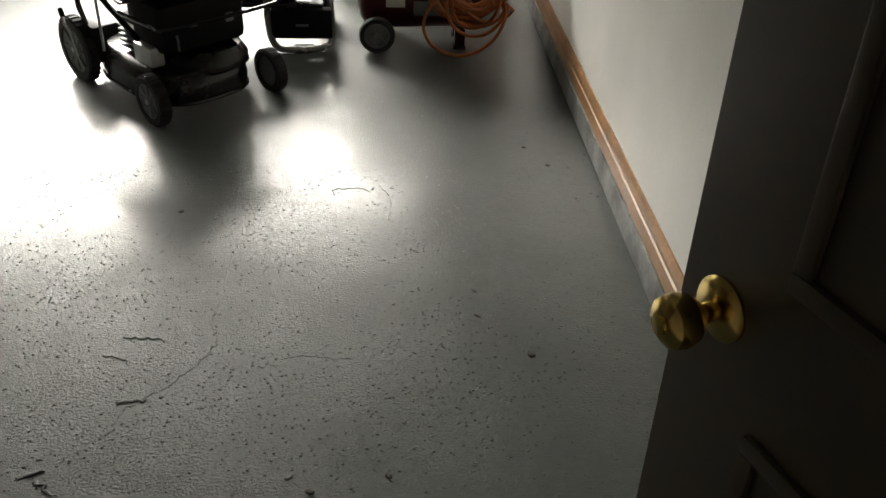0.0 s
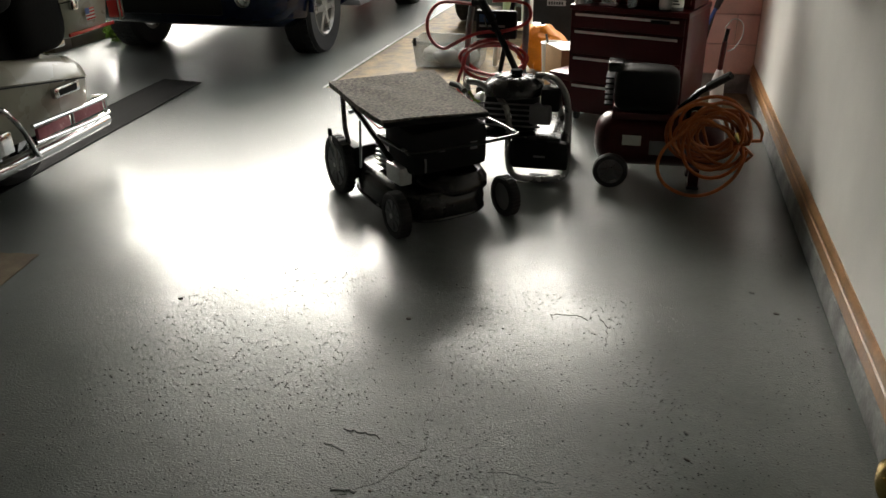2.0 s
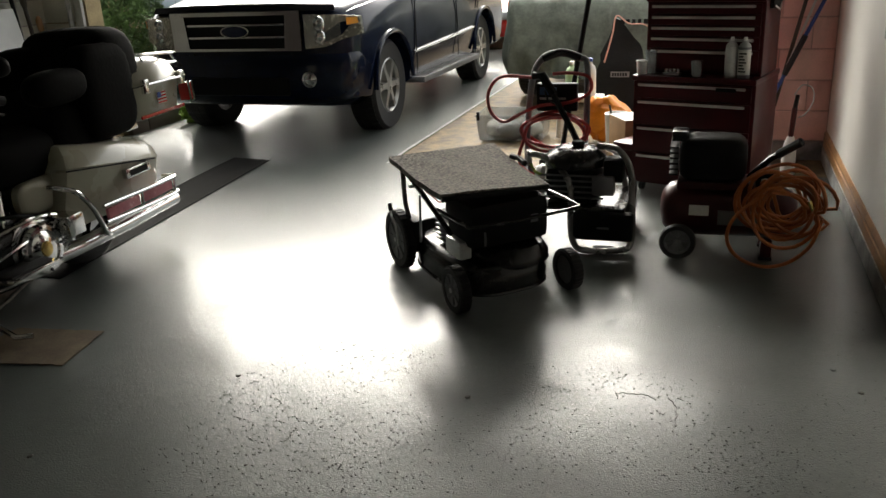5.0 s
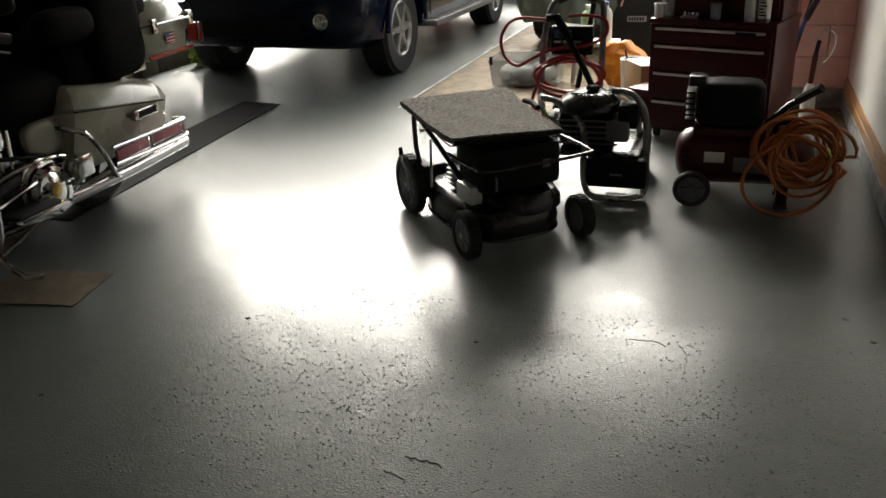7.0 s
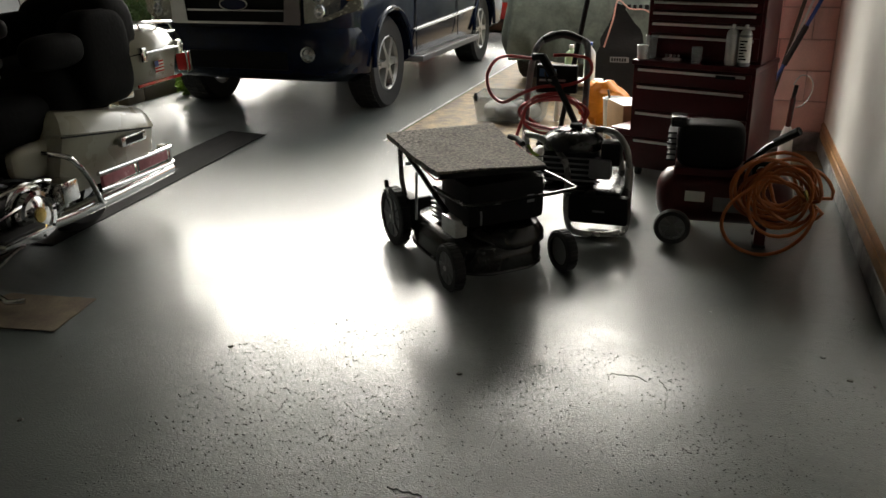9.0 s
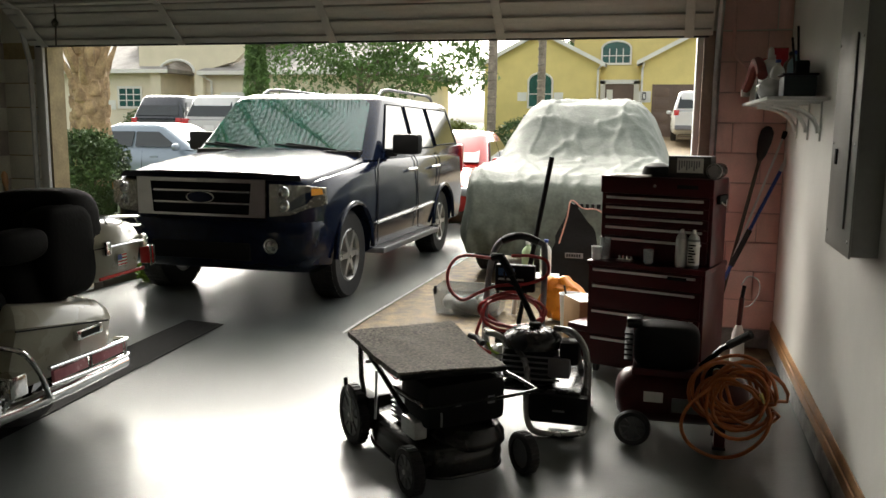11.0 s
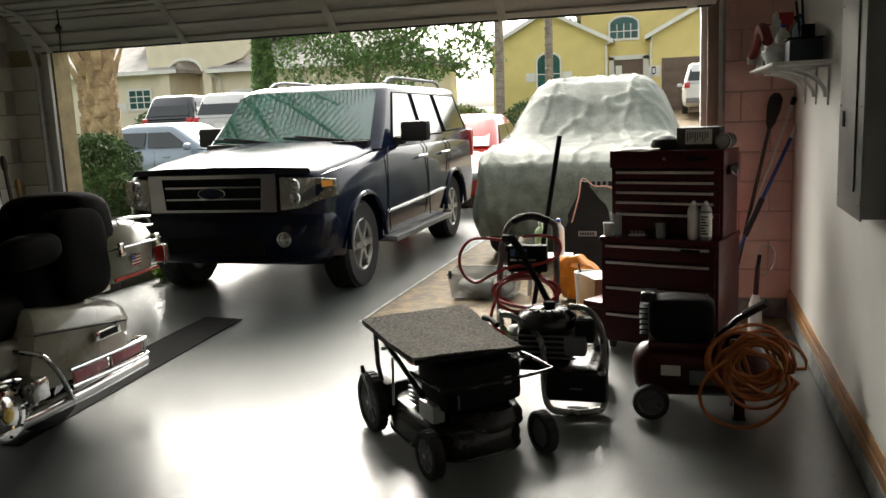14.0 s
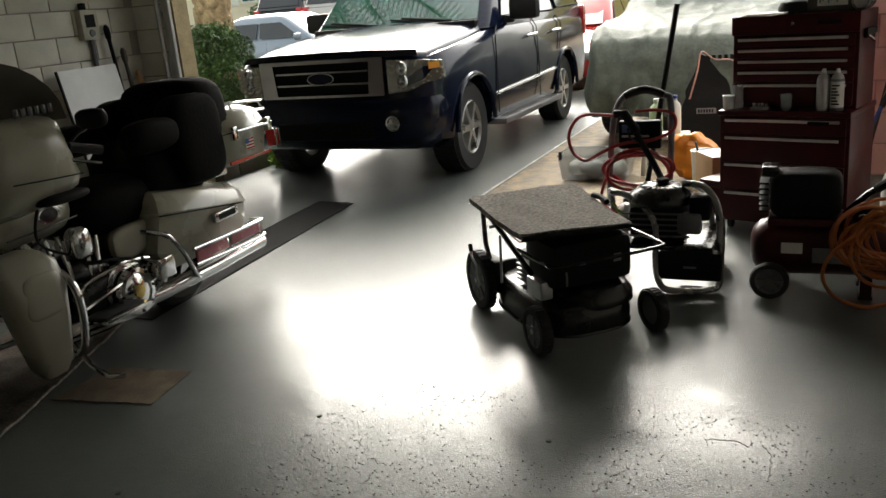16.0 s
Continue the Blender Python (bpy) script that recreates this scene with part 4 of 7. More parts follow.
# carpeted board: sagging, corners a little raised
brd = thing("carpeted_board", pose(-0.985, 3.53, 0.0, 0, 0, -137), "speckled grey carpeted board lying on the mower", "board")
bm = B()
n1, n2 = 26, 28
top, bot = [], []
for j in range(n2 + 1):
    ra, rb = [], []
    for i in range(n1 + 1):
        u, v = -1 + 2 * i / n1, -1 + 2 * j / n2
        x = 0.034 + 0.264 * u + 0.030 * v - 0.011 * u * v + 0.006 * noise.noise((v * 3, u * 0.4, 5))
        y = -0.028 + 0.318 * v - 0.006 * u + 0.006 * noise.noise((u * 3, v * 0.4, 6))
        z = 0.4985 + 0.010 * u - 0.019 * v + 0.014 * v * v + 0.006 * u * v
        z += 0.005 * noise.noise((x * 9, y * 9, 0))
        ra.append(bm.verts.new((x, y, z + 0.012))); rb.append(bm.verts.new((x, y, z - 0.012)))
    top.append(ra); bot.append(rb)
for j in range(n2):
    for i in range(n1):
        bm.faces.new((top[j][i], top[j][i + 1], top[j + 1][i + 1], top[j + 1][i]))
        bm.faces.new((bot[j][i], bot[j + 1][i], bot[j + 1][i + 1], bot[j][i + 1]))
edge = [(0, i) for i in range(n1)] + [(j, n1) for j in range(n2)] + [(n2, i) for i in range(n1, 0, -1)] + [(j, 0) for j in range(n2, 0, -1)]
for (a, b), (c, d) in zip(edge, edge[1:] + edge[:1]):
    bm.faces.new((top[a][b], bot[a][b], bot[c][d], top[c][d]))
part("carpet", bm, CARPET, brd, smooth=50)
part("hem", tube(B(), [v for v in [(-0.185, 0.297, 0.478), (0.31, 0.287, 0.499)]], 0.012, 8), BLACKP, brd)
part("grip_strap", tube(B(), [(-0.25, -0.13, 0.515), (-0.255, -0.07, 0.518), (-0.245, 0.0, 0.508)], 0.014, 8), BLACKP, brd, "black grip at the board's edge")

# ---- pressure washer ----
pw = thing("pressure_washer", pose(-0.62, 4.15, 0), "petrol pressure washer with tubular frame and red hose", "pressure washer")
FR = material("frame_grey_enamel", (0.30, 0.30, 0.29), 0.28, 0.6, 0.15, 8, 70, 0.03)
L = lambda x, y, z: (x + 0.62, y - 4.15, z)
part("front_frame", tube(B(), [L(-0.88, 4.16, 0.44), L(-0.80, 4.13, 0.43), L(-0.66, 4.05, 0.33), L(-0.645, 4.0, 0.12), L(-0.61, 3.95, 0.03), L(-0.53, 3.93, 0.017), L(-0.40, 3.96, 0.017), L(-0.345, 4.0, 0.05), L(-0.35, 4.04, 0.25), L(-0.37, 4.10, 0.40), L(-0.44, 4.16, 0.475), L(-0.54, 4.2, 0.48)], 0.016, 10, smooth=5), FR, pw, "bent grey tube frame")
part("base_frame", tube(B(), [L(-0.88, 4.16, 0.44), L(-0.92, 4.3, 0.40), L(-0.90, 4.42, 0.15), L(-0.80, 4.45, 0.10), L(-0.5, 4.45, 0.10), L(-0.42, 4.40, 0.15), L(-0.44, 4.28, 0.4), L(-0.5, 4.2, 0.48)], 0.016, 10, smooth=5), FR, pw)
part("handle", tube(B(), [L(-0.95, 4.42, 0.30), L(-0.955, 4.47, 0.55), L(-0.93, 4.5, 0.79), L(-0.87, 4.51, 0.885), L(-0.78, 4.52, 0.905), L(-0.68, 4.52, 0.875), L(-0.645, 4.51, 0.83), L(-0.64, 4.47, 0.55), L(-0.65, 4.42, 0.30)], 0.017, 10, smooth=5), GREYP, pw, "tall grey push handle")
part("handle_grip", tube(B(), [L(-0.88, 4.51, 0.875), L(-0.78, 4.52, 0.905), L(-0.68, 4.52, 0.875)], 0.021, 10, smooth=5), RUBBER, pw)
part("engine_plate", boxes((*L(-0.86, 3.99, 0.20), *L(-0.38, 4.42, 0.22)), bevel=0.005), BLACKM, pw)
e2 = part("engine_block", boxes((*L(-0.79, 4.062, 0.22), *L(-0.52, 4.31, 0.40)), bevel=0.05), BLACKP, pw, "black petrol engine")
part("engine_shroud", lathe(B(), [(0.155, 0.0), (0.158, 0.03), (0.145, 0.055), (0.11, 0.075), (0.10, 0.082), (0.06, 0.088), (0, 0.09)], 28, pose(*L(-0.65, 4.19, 0.39))), BLACKM, e2, "domed black engine shroud")
for k in range(12):
    a = 2 * math.pi * k / 12
    part("shroud_rib", boxes((0.03, -0.004, 0.0, 0.10, 0.004, 0.006)), GREYP, e2).matrix_basis = pose(*L(-0.65, 4.19, 0.472)) @ Matrix.Rotation(a, 4, "Z")
for k in range(5):
    part("cooling_fin", boxes((*L(-0.815, 4.05, 0.245 + k * 0.028), *L(-0.49, 4.06, 0.253 + k * 0.028))), GREYP, e2)
part("fuel_cap", lathe(B(), [(0.032, 0), (0.034, 0.012), (0.028, 0.02), (0, 0.02)], 16, pose(*L(-0.64, 4.2, 0.485))), BLACKP, e2)
bm = lathe(B(), [(0.095, 0), (0.1, 0.02), (0.085, 0.05), (0.05, 0.055), (0.05, 0.045), (0, 0.045)], 24, axis(L(-0.80, 4.16, 0.29), L(-2, 4.0, 0.29)))
rc = part("recoil_housing", bm, ALU, e2, "grey vented recoil housing")
for k in range(10):
    a = 2 * math.pi * k / 10
    part("vent_slot", boxes((-0.012, -0.004, 0.0, 0.012, 0.004, 0.004)), BLACKP, rc).matrix_basis = axis(L(-0.80, 4.16, 0.29), L(-2, 4.0, 0.29)) @ Matrix.Rotation(a, 4, "Z") @ Matrix.Translation((0.068, 0, 0.052))
part("carburettor", boxes((*L(-0.55, 4.05, 0.26), *L(-0.44, 4.13, 0.36)), bevel=0.015), GREYP, e2)
part("air_filter", boxes((*L(-0.50, 4.08, 0.32), *L(-0.40, 4.2, 0.44)), bevel=0.02), BLACKP, e2)
pump = part("pump", boxes((*L(-0.60, 4.0, 0.12), *L(-0.46, 4.12, 0.20)), bevel=0.012), ALU, pw, "aluminium pump below the engine")
for x in (-0.57, -0.53, -0.49):
    part("pump_head", lathe(B(), [(0.016, 0), (0.016, 0.03), (0.01, 0.034), (0, 0.034)], 10, axis(L(x, 4.0, 0.16), L(x, 3, 0.16))), BRASS, pump)
fp = part("front_panel", boxes((*L(-0.63, 3.965, 0.055), *L(-0.335, 4.03, 0.20)), bevel=0.02), BLACKP, pw, "black plastic front panel")
part("panel_plate", boxes((*L(-0.51, 3.961, 0.12), *L(-0.45, 3.9645, 0.13))), GREYP, fp)
part("front_foot", boxes((*L(-0.53, 3.95, 0.0), *L(-0.43, 4.02, 0.018)), bevel=0.006), RUBBER, pw)
for x in (-0.93, -0.40):
    s = 1 if x > -0.6 else -1
    m = axis(L(x, 4.42, 0.13), L(x + s, 4.42, 0.13))
    ty = part("tyre", lathe(B(), [(0.075, -0.03), (0.12, -0.03), (0.13, -0.015), (0.13, 0.015), (0.12, 0.03), (0.075, 0.03)], 26, m), RUBBER, pw)
    part("rim", lathe(B(), [(0.076, -0.02), (0.076, 0.02), (0.03, 0.026), (0.02, 0.035), (0, 0.035)], 26, m), GREYP, ty)
pn = part("control_panel", boxes((*L(-0.91, 4.47, 0.60), *L(-0.69, 4.52, 0.75)), bevel=0.012), BLACKP, pw, "black control panel with blue label")
part("blue_label", boxes((*L(-0.89, 4.463, 0.69), *L(-0.80, 4.469, 0.73))), material("label_blue", (0.06, 0.13, 0.28), 0.5), pn)
part("white_bar", boxes((*L(-0.89, 4.46, 0.665), *L(-0.75, 4.469, 0.675))), STEEL, pn)
part("red_switch", boxes((*L(-0.79, 4.46, 0.61), *L(-0.76, 4.469, 0.64))), LAMPRED, pn)
gun = part("spray_lance", tube(B(), [L(-0.87, 4.44, 0.79), L(-0.82, 4.42, 0.72), L(-0.70, 4.30, 0.56), L(-0.56, 4.14, 0.36)], 0.017, 8), BLACKP, pw, "black spray lance lying across the frame")
part("lance_grip", tube(B(), [L(-0.92, 4.46, 0.79), L(-0.87, 4.44, 0.795), L(-0.80, 4.40, 0.70)], 0.024, 8), BLACKP, gun)
part("trigger", tube(B(), [L(-0.85, 4.41, 0.72), L(-0.83, 4.37, 0.68), L(-0.79, 4.37, 0.66)], 0.006, 6), BLACKM, gun)
hose = [L(-0.93, 4.48, 0.78), L(-1.10, 4.47, 0.785), L(-1.175, 4.47, 0.70), L(-1.16, 4.45, 0.60), L(-1.08, 4.42, 0.55), L(-0.98, 4.40, 0.60), L(-0.88, 4.42, 0.64), L(-0.72, 4.42, 0.66), L(-0.62, 4.44, 0.71), L(-0.63, 4.48, 0.78), L(-0.72, 4.5, 0.80), L(-0.82, 4.47, 0.80)]
part("hose", tube(B(), hose, 0.009, 8, smooth=6), REDHOSE, pw, "red high-pressure hose")
coil = []
for k in range(64):
    a = 2 * math.pi * k / 16
    coil.append(L(-0.80 + (0.17 + 0.02 * math.sin(k)) * math.cos(a), 4.40 + 0.03 * math.sin(a * 0.5) + 0.01 * k / 16, 0.50 + (0.09 + 0.015 * math.cos(k * 0.7)) * math.sin(a)))
part("hose_coil", tube(B(), coil, 0.009, 8, smooth=3), REDHOSE, pw, "coiled red hose hung on the frame")
part("hose_tail", tube(B(), [L(-0.96, 4.42, 0.48), L(-0.99, 4.38, 0.36), L(-0.93, 4.33, 0.30), L(-0.82, 4.32, 0.28)], 0.009, 8, smooth=5), REDHOSE, pw)
part("fuel_hose", tube(B(), [L(-0.80, 4.06, 0.36), L(-0.83, 4.04, 0.38), L(-0.86, 4.07, 0.41)], 0.008, 6), material("lime_plastic", (0.35, 0.5, 0.08), 0.4), pw)

# ---- air compressor and its hose ----
cp = thing("air_compressor", pose(0.08, 4.1, 0), "dark red portable air compressor with black motor cover", "air compressor")
prof = [(0.0, 0), (0.05, 0.002), (0.09, 0.015), (0.122, 0.045), (0.132, 0.08), (0.132, 0.55), (0.122, 0.585), (0.09, 0.615), (0.05, 0.628), (0.0, 0.63)]
tank = part("tank", lathe(B(), prof, 32, axis((-0.30, 0.02, 0.205), (1, 0.02 + 0.06, 0.205))), COMPRED, cp, "dark red steel air tank", smooth=50)
part("tank_label", boxes((-0.16, -0.122, 0.21, -0.07, -0.119, 0.26)), PAPER, tank, "worn white label")
part("data_plate", boxes((-0.03, -0.128, 0.17, 0.16, -0.124, 0.24)), GREYP, tank)
mot = part("motor_cover", superlump((-0.065, 0.015, 0.462), (0.155, 0.105, 0.11), 0.45), BLACKP, cp, "black plastic motor cover")
for k in range(6):
    part("cooling_fin", boxes((-0.262, -0.06, 0.385 + k * 0.026, -0.222, 0.08, 0.393 + k * 0.026)), BLACKP, mot)
part("pump_head", boxes((-0.255, -0.05, 0.545, -0.18, 0.06, 0.595), bevel=0.01), BLACKM, mot)
part("platform", boxes((-0.22, -0.08, 0.325, 0.10, 0.11, 0.36), bevel=0.004), COMPRED, cp)
part("gauge", lathe(B(), [(0.022, 0), (0.024, 0.02), (0.02, 0.024), (0, 0.024)], 18, axis((0.17, -0.04, 0.36), (0.17, -1, 0.4))), CHROME, cp, "small chrome pressure gauge")
part("regulator", boxes((0.13, -0.04, 0.33, 0.24, 0.04, 0.40), bevel=0.012), BLACKP, cp)
part("valve", tube(B(), [(0.2, 0, 0.33), (0.24, -0.02, 0.37), (0.28, -0.03, 0.37)], 0.01, 8), BRASS, cp)
part("handle", tube(B(), [(0.10, 0.03, 0.36), (0.19, 0.02, 0.46), (0.31, -0.06, 0.56)], 0.015, 10), BLACKM, cp, "black carrying handle")
part("handle_grip", tube(B(), [(0.22, 0.0, 0.485), (0.31, -0.06, 0.56)], 0.02, 10), RUBBER, cp)
for s in (-1,):
    for y in (-0.15, 0.18):
        m = axis((-0.205, y, 0.085), (-0.205, y - 1 if y < 0 else y + 1, 0.085))
        ty = part("tyre", lathe(B(), [(0.062, -0.02), (0.08, -0.02), (0.086, -0.01), (0.086, 0.01), (0.08, 0.02), (0.062, 0.02)], 26, m), RUBBER, cp)
        bm = lathe(B(), [(0.064, -0.012), (0.064, 0.014), (0.055, 0.01), (0.055, -0.01)], 26, m)
        lathe(bm, [(0.018, -0.015), (0.018, 0.022), (0, 0.024)], 12, m)
        for k in range(8):
            box(bm, 0.012, -0.005, -0.006, 0.06, 0.005, 0.012, 0, m @ Matrix.Rotation(2 * math.pi * k / 8, 4, "Z"))
        part("rim", bm, GREYP, ty, "grey spoked wheel")
part("axle", rod(B(), (-0.205, -0.15, 0.085), (-0.205, 0.18, 0.085), 0.008), STEEL, cp)
for y in (-0.08, 0.11):
    ft = part("foot", boxes((0.17, y - 0.03, 0.015, 0.22, y + 0.03, 0.10), bevel=0.004), COMPRED, cp)
    part("rubber_pad", boxes((0.165, y - 0.032, 0.0, 0.225, y + 0.032, 0.016), bevel=0.004), RUBBER, ft)
ah = thing("air_hose", pose(0.33, 3.94, 0), "coiled orange air hose hung over the compressor handle", "air hose")
rnd = random.Random(5)
pts = []
for k in range(13 * 14):
    a = 2 * math.pi * k / 14
    lap = k // 14
    r = 0.125 + 0.045 * math.sin(lap * 2.1) + 0.022 * math.sin(a * 2 + lap * 1.3)
    pts.append((r * math.cos(a) + 0.035 * math.sin(lap * 1.7), -0.035 + 0.03 * math.sin(lap * 2.6) + 0.012 * math.cos(a + lap), 0.335 + r * 0.98 * math.sin(a) - 0.05 * abs(math.sin(lap * 1.9))))
part("coil", tube(B(), pts, 0.0085, 8, smooth=2), ORANGE, ah)
part("long_loop", tube(B(), [(-0.08, -0.05, 0.36), (-0.2, -0.09, 0.26), (-0.235, -0.1, 0.16), (-0.19, -0.1, 0.07), (-0.08, -0.1, 0.025), (0.03, -0.1, 0.05), (0.12, -0.08, 0.13), (0.16, -0.06, 0.25)], 0.0085, 8, smooth=6), ORANGE, ah)
part("coupler", tube(B(), [(0.10, -0.06, 0.33), (0.12, -0.07, 0.29)], 0.012, 8), BRASS, ah)

# ---- touring motorcycle ----
mc = thing("motorcycle", pose(-3.05, 2.9, 0, 0, -2, 2), "cream touring motorcycle with black seat, saddlebags and chrome", "motorcycle")
K = lambda x, y, z: (x + 3.05, y - 2.9, z)
for y, w in ((1.78, 0.13), (3.36, 0.15)):
    m = axis(K(-3.05, y, 0.305), K(-2, y, 0.305))
    ty = part("tyre", lathe(B(), [(0.21, -w / 2), (0.26, -w / 2), (0.295, -w * 0.3), (0.305, 0), (0.295, w * 0.3), (0.26, w / 2), (0.21, w / 2)], 36, m), RUBBER, mc)
    bm = lathe(B(), [(0.215, -w * 0.4), (0.215, w * 0.4), (0.2, w * 0.35), (0.2, -w * 0.35)], 36, m)
    for k in range(9):
        box(bm, 0.03, -0.012, -0.02, 0.205, 0.012, 0.02, 0.003, m @ Matrix.Rotation(2 * math.pi * k / 9, 4, "Z"))
    lathe(bm, [(0.05, -0.06), (0.05, 0.06), (0, 0.065)], 18, m)
    part("rim", bm, CHROME, ty)
    part("brake_disc", lathe(B(), [(0.14, 0.05), (0.14, 0.056), (0.05, 0.056)], 24, m), STEEL, ty)
def bag_z(y, z):
    """The lid of a saddlebag falls towards the tail."""
    return z + min(1.0, max(0.0, (z - 0.30) / 0.17)) * (0.05 - 0.15 * (y - 0.45))


def saddlebag(s):
    rings = []
    for z, o, y0, y1 in ((0.24, 0.13, 3.06, 3.66), (0.27, 0.22, 3.01, 3.72), (0.34, 0.265, 2.98, 3.745), (0.462, 0.287, 3.03, 3.745), (0.474, 0.294, 3.02, 3.75), (0.535, 0.275, 3.04, 3.735), (0.575, 0.235, 3.07, 3.70), (0.595, 0.13, 3.12, 3.64)):
        ring = []
        for x, y in ((0.09, y0), (o - 0.07, y0), (o - 0.02, y0 + 0.02), (o, y0 + 0.08), (o, (y0 + y1) / 2), (o, y1 - 0.08), (o - 0.02, y1 - 0.02), (o - 0.07, y1), (0.09, y1)):
            ring.append((s * x, y - 2.9, bag_z(y - 2.9, z)))
        rings.append(ring)
    sb = part("saddlebag", loft(B(), rings), CREAM, mc, "cream hard saddlebag with chrome latch", smooth=28)
    part("lid_seam", tube(B(), [(s * 0.291, y, bag_z(y, 0.466)) for y in (0.12, 0.45, 0.78)], 0.004, 6), BLACKP, sb)
    lt = part("latch", boxes((min(s * 0.285, s * 0.315), 0.50, 0.425, max(s * 0.285, s * 0.315), 0.70, 0.475), bevel=0.008), CHROME, sb)
    part("latch_slot", boxes((min(s * 0.3155, s * 0.318), 0.53, 0.435, max(s * 0.3155, s * 0.318), 0.67, 0.465)), BLACKP, lt)
    gd2 = part("bag_guard", tube(B(), [(s * 0.20, 0.08, 0.50), (s * 0.31, 0.12, 0.47), (s * 0.335, 0.19, 0.36), (s * 0.335, 0.24, 0.24), (s * 0.30, 0.30, 0.21), (s * 0.2, 0.30, 0.21)], 0.013, 10, smooth=5), CHROME, mc, "bent chrome guard in front of the saddlebag")
    rl = part("lower_rail", tube(B(), [(s * 0.325, 0.27, 0.355), (s * 0.335, 0.55, 0.35), (s * 0.335, 0.84, 0.345), (s * 0.30, 0.90, 0.34), (s * 0.22, 0.92, 0.33)], 0.011, 10, smooth=4), CHROME, mc)
    part("lower_rail", tube(B(), [(s * 0.325, 0.27, 0.275), (s * 0.335, 0.55, 0.265), (s * 0.335, 0.84, 0.26), (s * 0.30, 0.90, 0.26), (s * 0.22, 0.92, 0.26)], 0.011, 10, smooth=4), CHROME, mc)
    for y0, y1 in ((0.29, 0.54), (0.58, 0.83)):
        part("reflector", boxes((min(s * 0.315, s * 0.333), y0, 0.285, max(s * 0.315, s * 0.333), y1, 0.337), bevel=0.004), material("pink_reflector", (0.50, 0.16, 0.19), 0.25, 0, 0.15, 20), rl, "pale red reflector bar")
    for y in (0.56, 0.85):
        part("rail_post", rod(B(), (s * 0.333, y, 0.27), (s * 0.333, y, 0.35), 0.008), CHROME, rl)
    part("exhaust", tube(B(), [(s * 0.20, -0.25, 0.20), (s * 0.22, 0.1, 0.185), (s * 0.24, 0.5, 0.19), (s * 0.245, 0.95, 0.20)], 0.038, 14), CHROME, mc, "long chrome exhaust pipe")
saddlebag(1); saddlebag(-1)
# top case with chrome rack
rings = []
for z, o, y0, y1 in ((0.66, 0.24, 3.57, 3.97), (0.69, 0.27, 3.52, 4.02), (0.84, 0.285, 3.51, 4.045), (0.85, 0.29, 3.505, 4.05), (0.93, 0.26, 3.53, 4.02), (0.965, 0.2, 3.59, 3.95)):
    rings.append([(x, y - 2.9, z) for x, y in ((-o + 0.05, y0), (o - 0.05, y0), (o, y0 + 0.06), (o, y1 - 0.1), (o - 0.08, y1), (-o + 0.08, y1), (-o, y1 - 0.1), (-o, y0 + 0.06))])
tc = part("top_case", loft(B(), rings), CREAM, mc, "cream top case with flag sticker", smooth=40)
part("case_seam", tube(B(), [(x, y, z + 0.003) for x, y, z in rings[2]], 0.004, 6, closed=True), BLACKP, tc)
for y in (0.73, 1.06):
    part("case_latch", boxes((0.275, y - 0.02, 0.80, 0.31, y + 0.025, 0.875), bevel=0.01), CHROME, tc)
part("case_rail", tube(B(), [(0.30, 0.71, 0.845), (0.305, 0.93, 0.845), (0.29, 1.10, 0.84), (0.2, 1.16, 0.84), (-0.2, 1.16, 0.84)], 0.008, 8, smooth=4), CHROME, tc)
fl = part("flag_sticker", boxes((0.2865, 0.83, 0.73, 0.288, 0.91, 0.79)), PAPER, tc, "small flag sticker of red and white stripes")
for k in range(4):
    part("stripe", boxes((0.2882, 0.83, 0.732 + k * 0.0165, 0.289, 0.91, 0.74 + k * 0.0165)), LAMPRED, fl)
part("canton", boxes((0.2884, 0.83, 0.762, 0.2895, 0.865, 0.79)), BLUEP, fl)
tl = part("tail_lamp", boxes((0.24, 1.105, 0.70, 0.30, 1.16, 0.80), bevel=0.01), LAMPRED, tc, "red tail lamp in a chrome frame")
part("lamp_frame", tube(B(), [(0.302, 1.115, 0.69), (0.302, 1.15, 0.70), (0.302, 1.15, 0.80), (0.302, 1.115, 0.81)], 0.007, 6, closed=True), CHROME, tl)
part("red_stripe", boxes((0.265, 0.69, 0.672, 0.274, 1.09, 0.69)), LAMPRED, tc)
rk = part("luggage_rack", tube(B(), [(0.20, 0.62, 0.99), (0.22, 0.88, 0.985), (0.22, 1.13, 0.965), (0.16, 1.19, 0.96), (-0.16, 1.19, 0.96), (-0.22, 1.13, 0.965), (-0.22, 0.88, 0.985), (-0.2, 0.62, 0.99)], 0.008, 8, smooth=3), CHROME, mc, "chrome tube luggage rack on the top case")
part("rack_base", tube(B(), [(0.21, 0.62, 0.93), (0.225, 0.88, 0.928), (0.225, 1.13, 0.915), (0.16, 1.17, 0.915), (-0.16, 1.17, 0.915), (-0.225, 1.13, 0.915), (-0.225, 0.88, 0.928), (-0.2, 0.62, 0.93)], 0.008, 8, smooth=3), CHROME, rk)
for y in (0.68, 0.83, 0.98, 1.11):
    for s in (1, -1):
        part("rack_strut", rod(B(), (s * 0.222, y, 0.985 - 0.02 * (y > 1.03)), (s * 0.225, y + 0.03, 0.92), 0.006, 6), CHROME, rk)
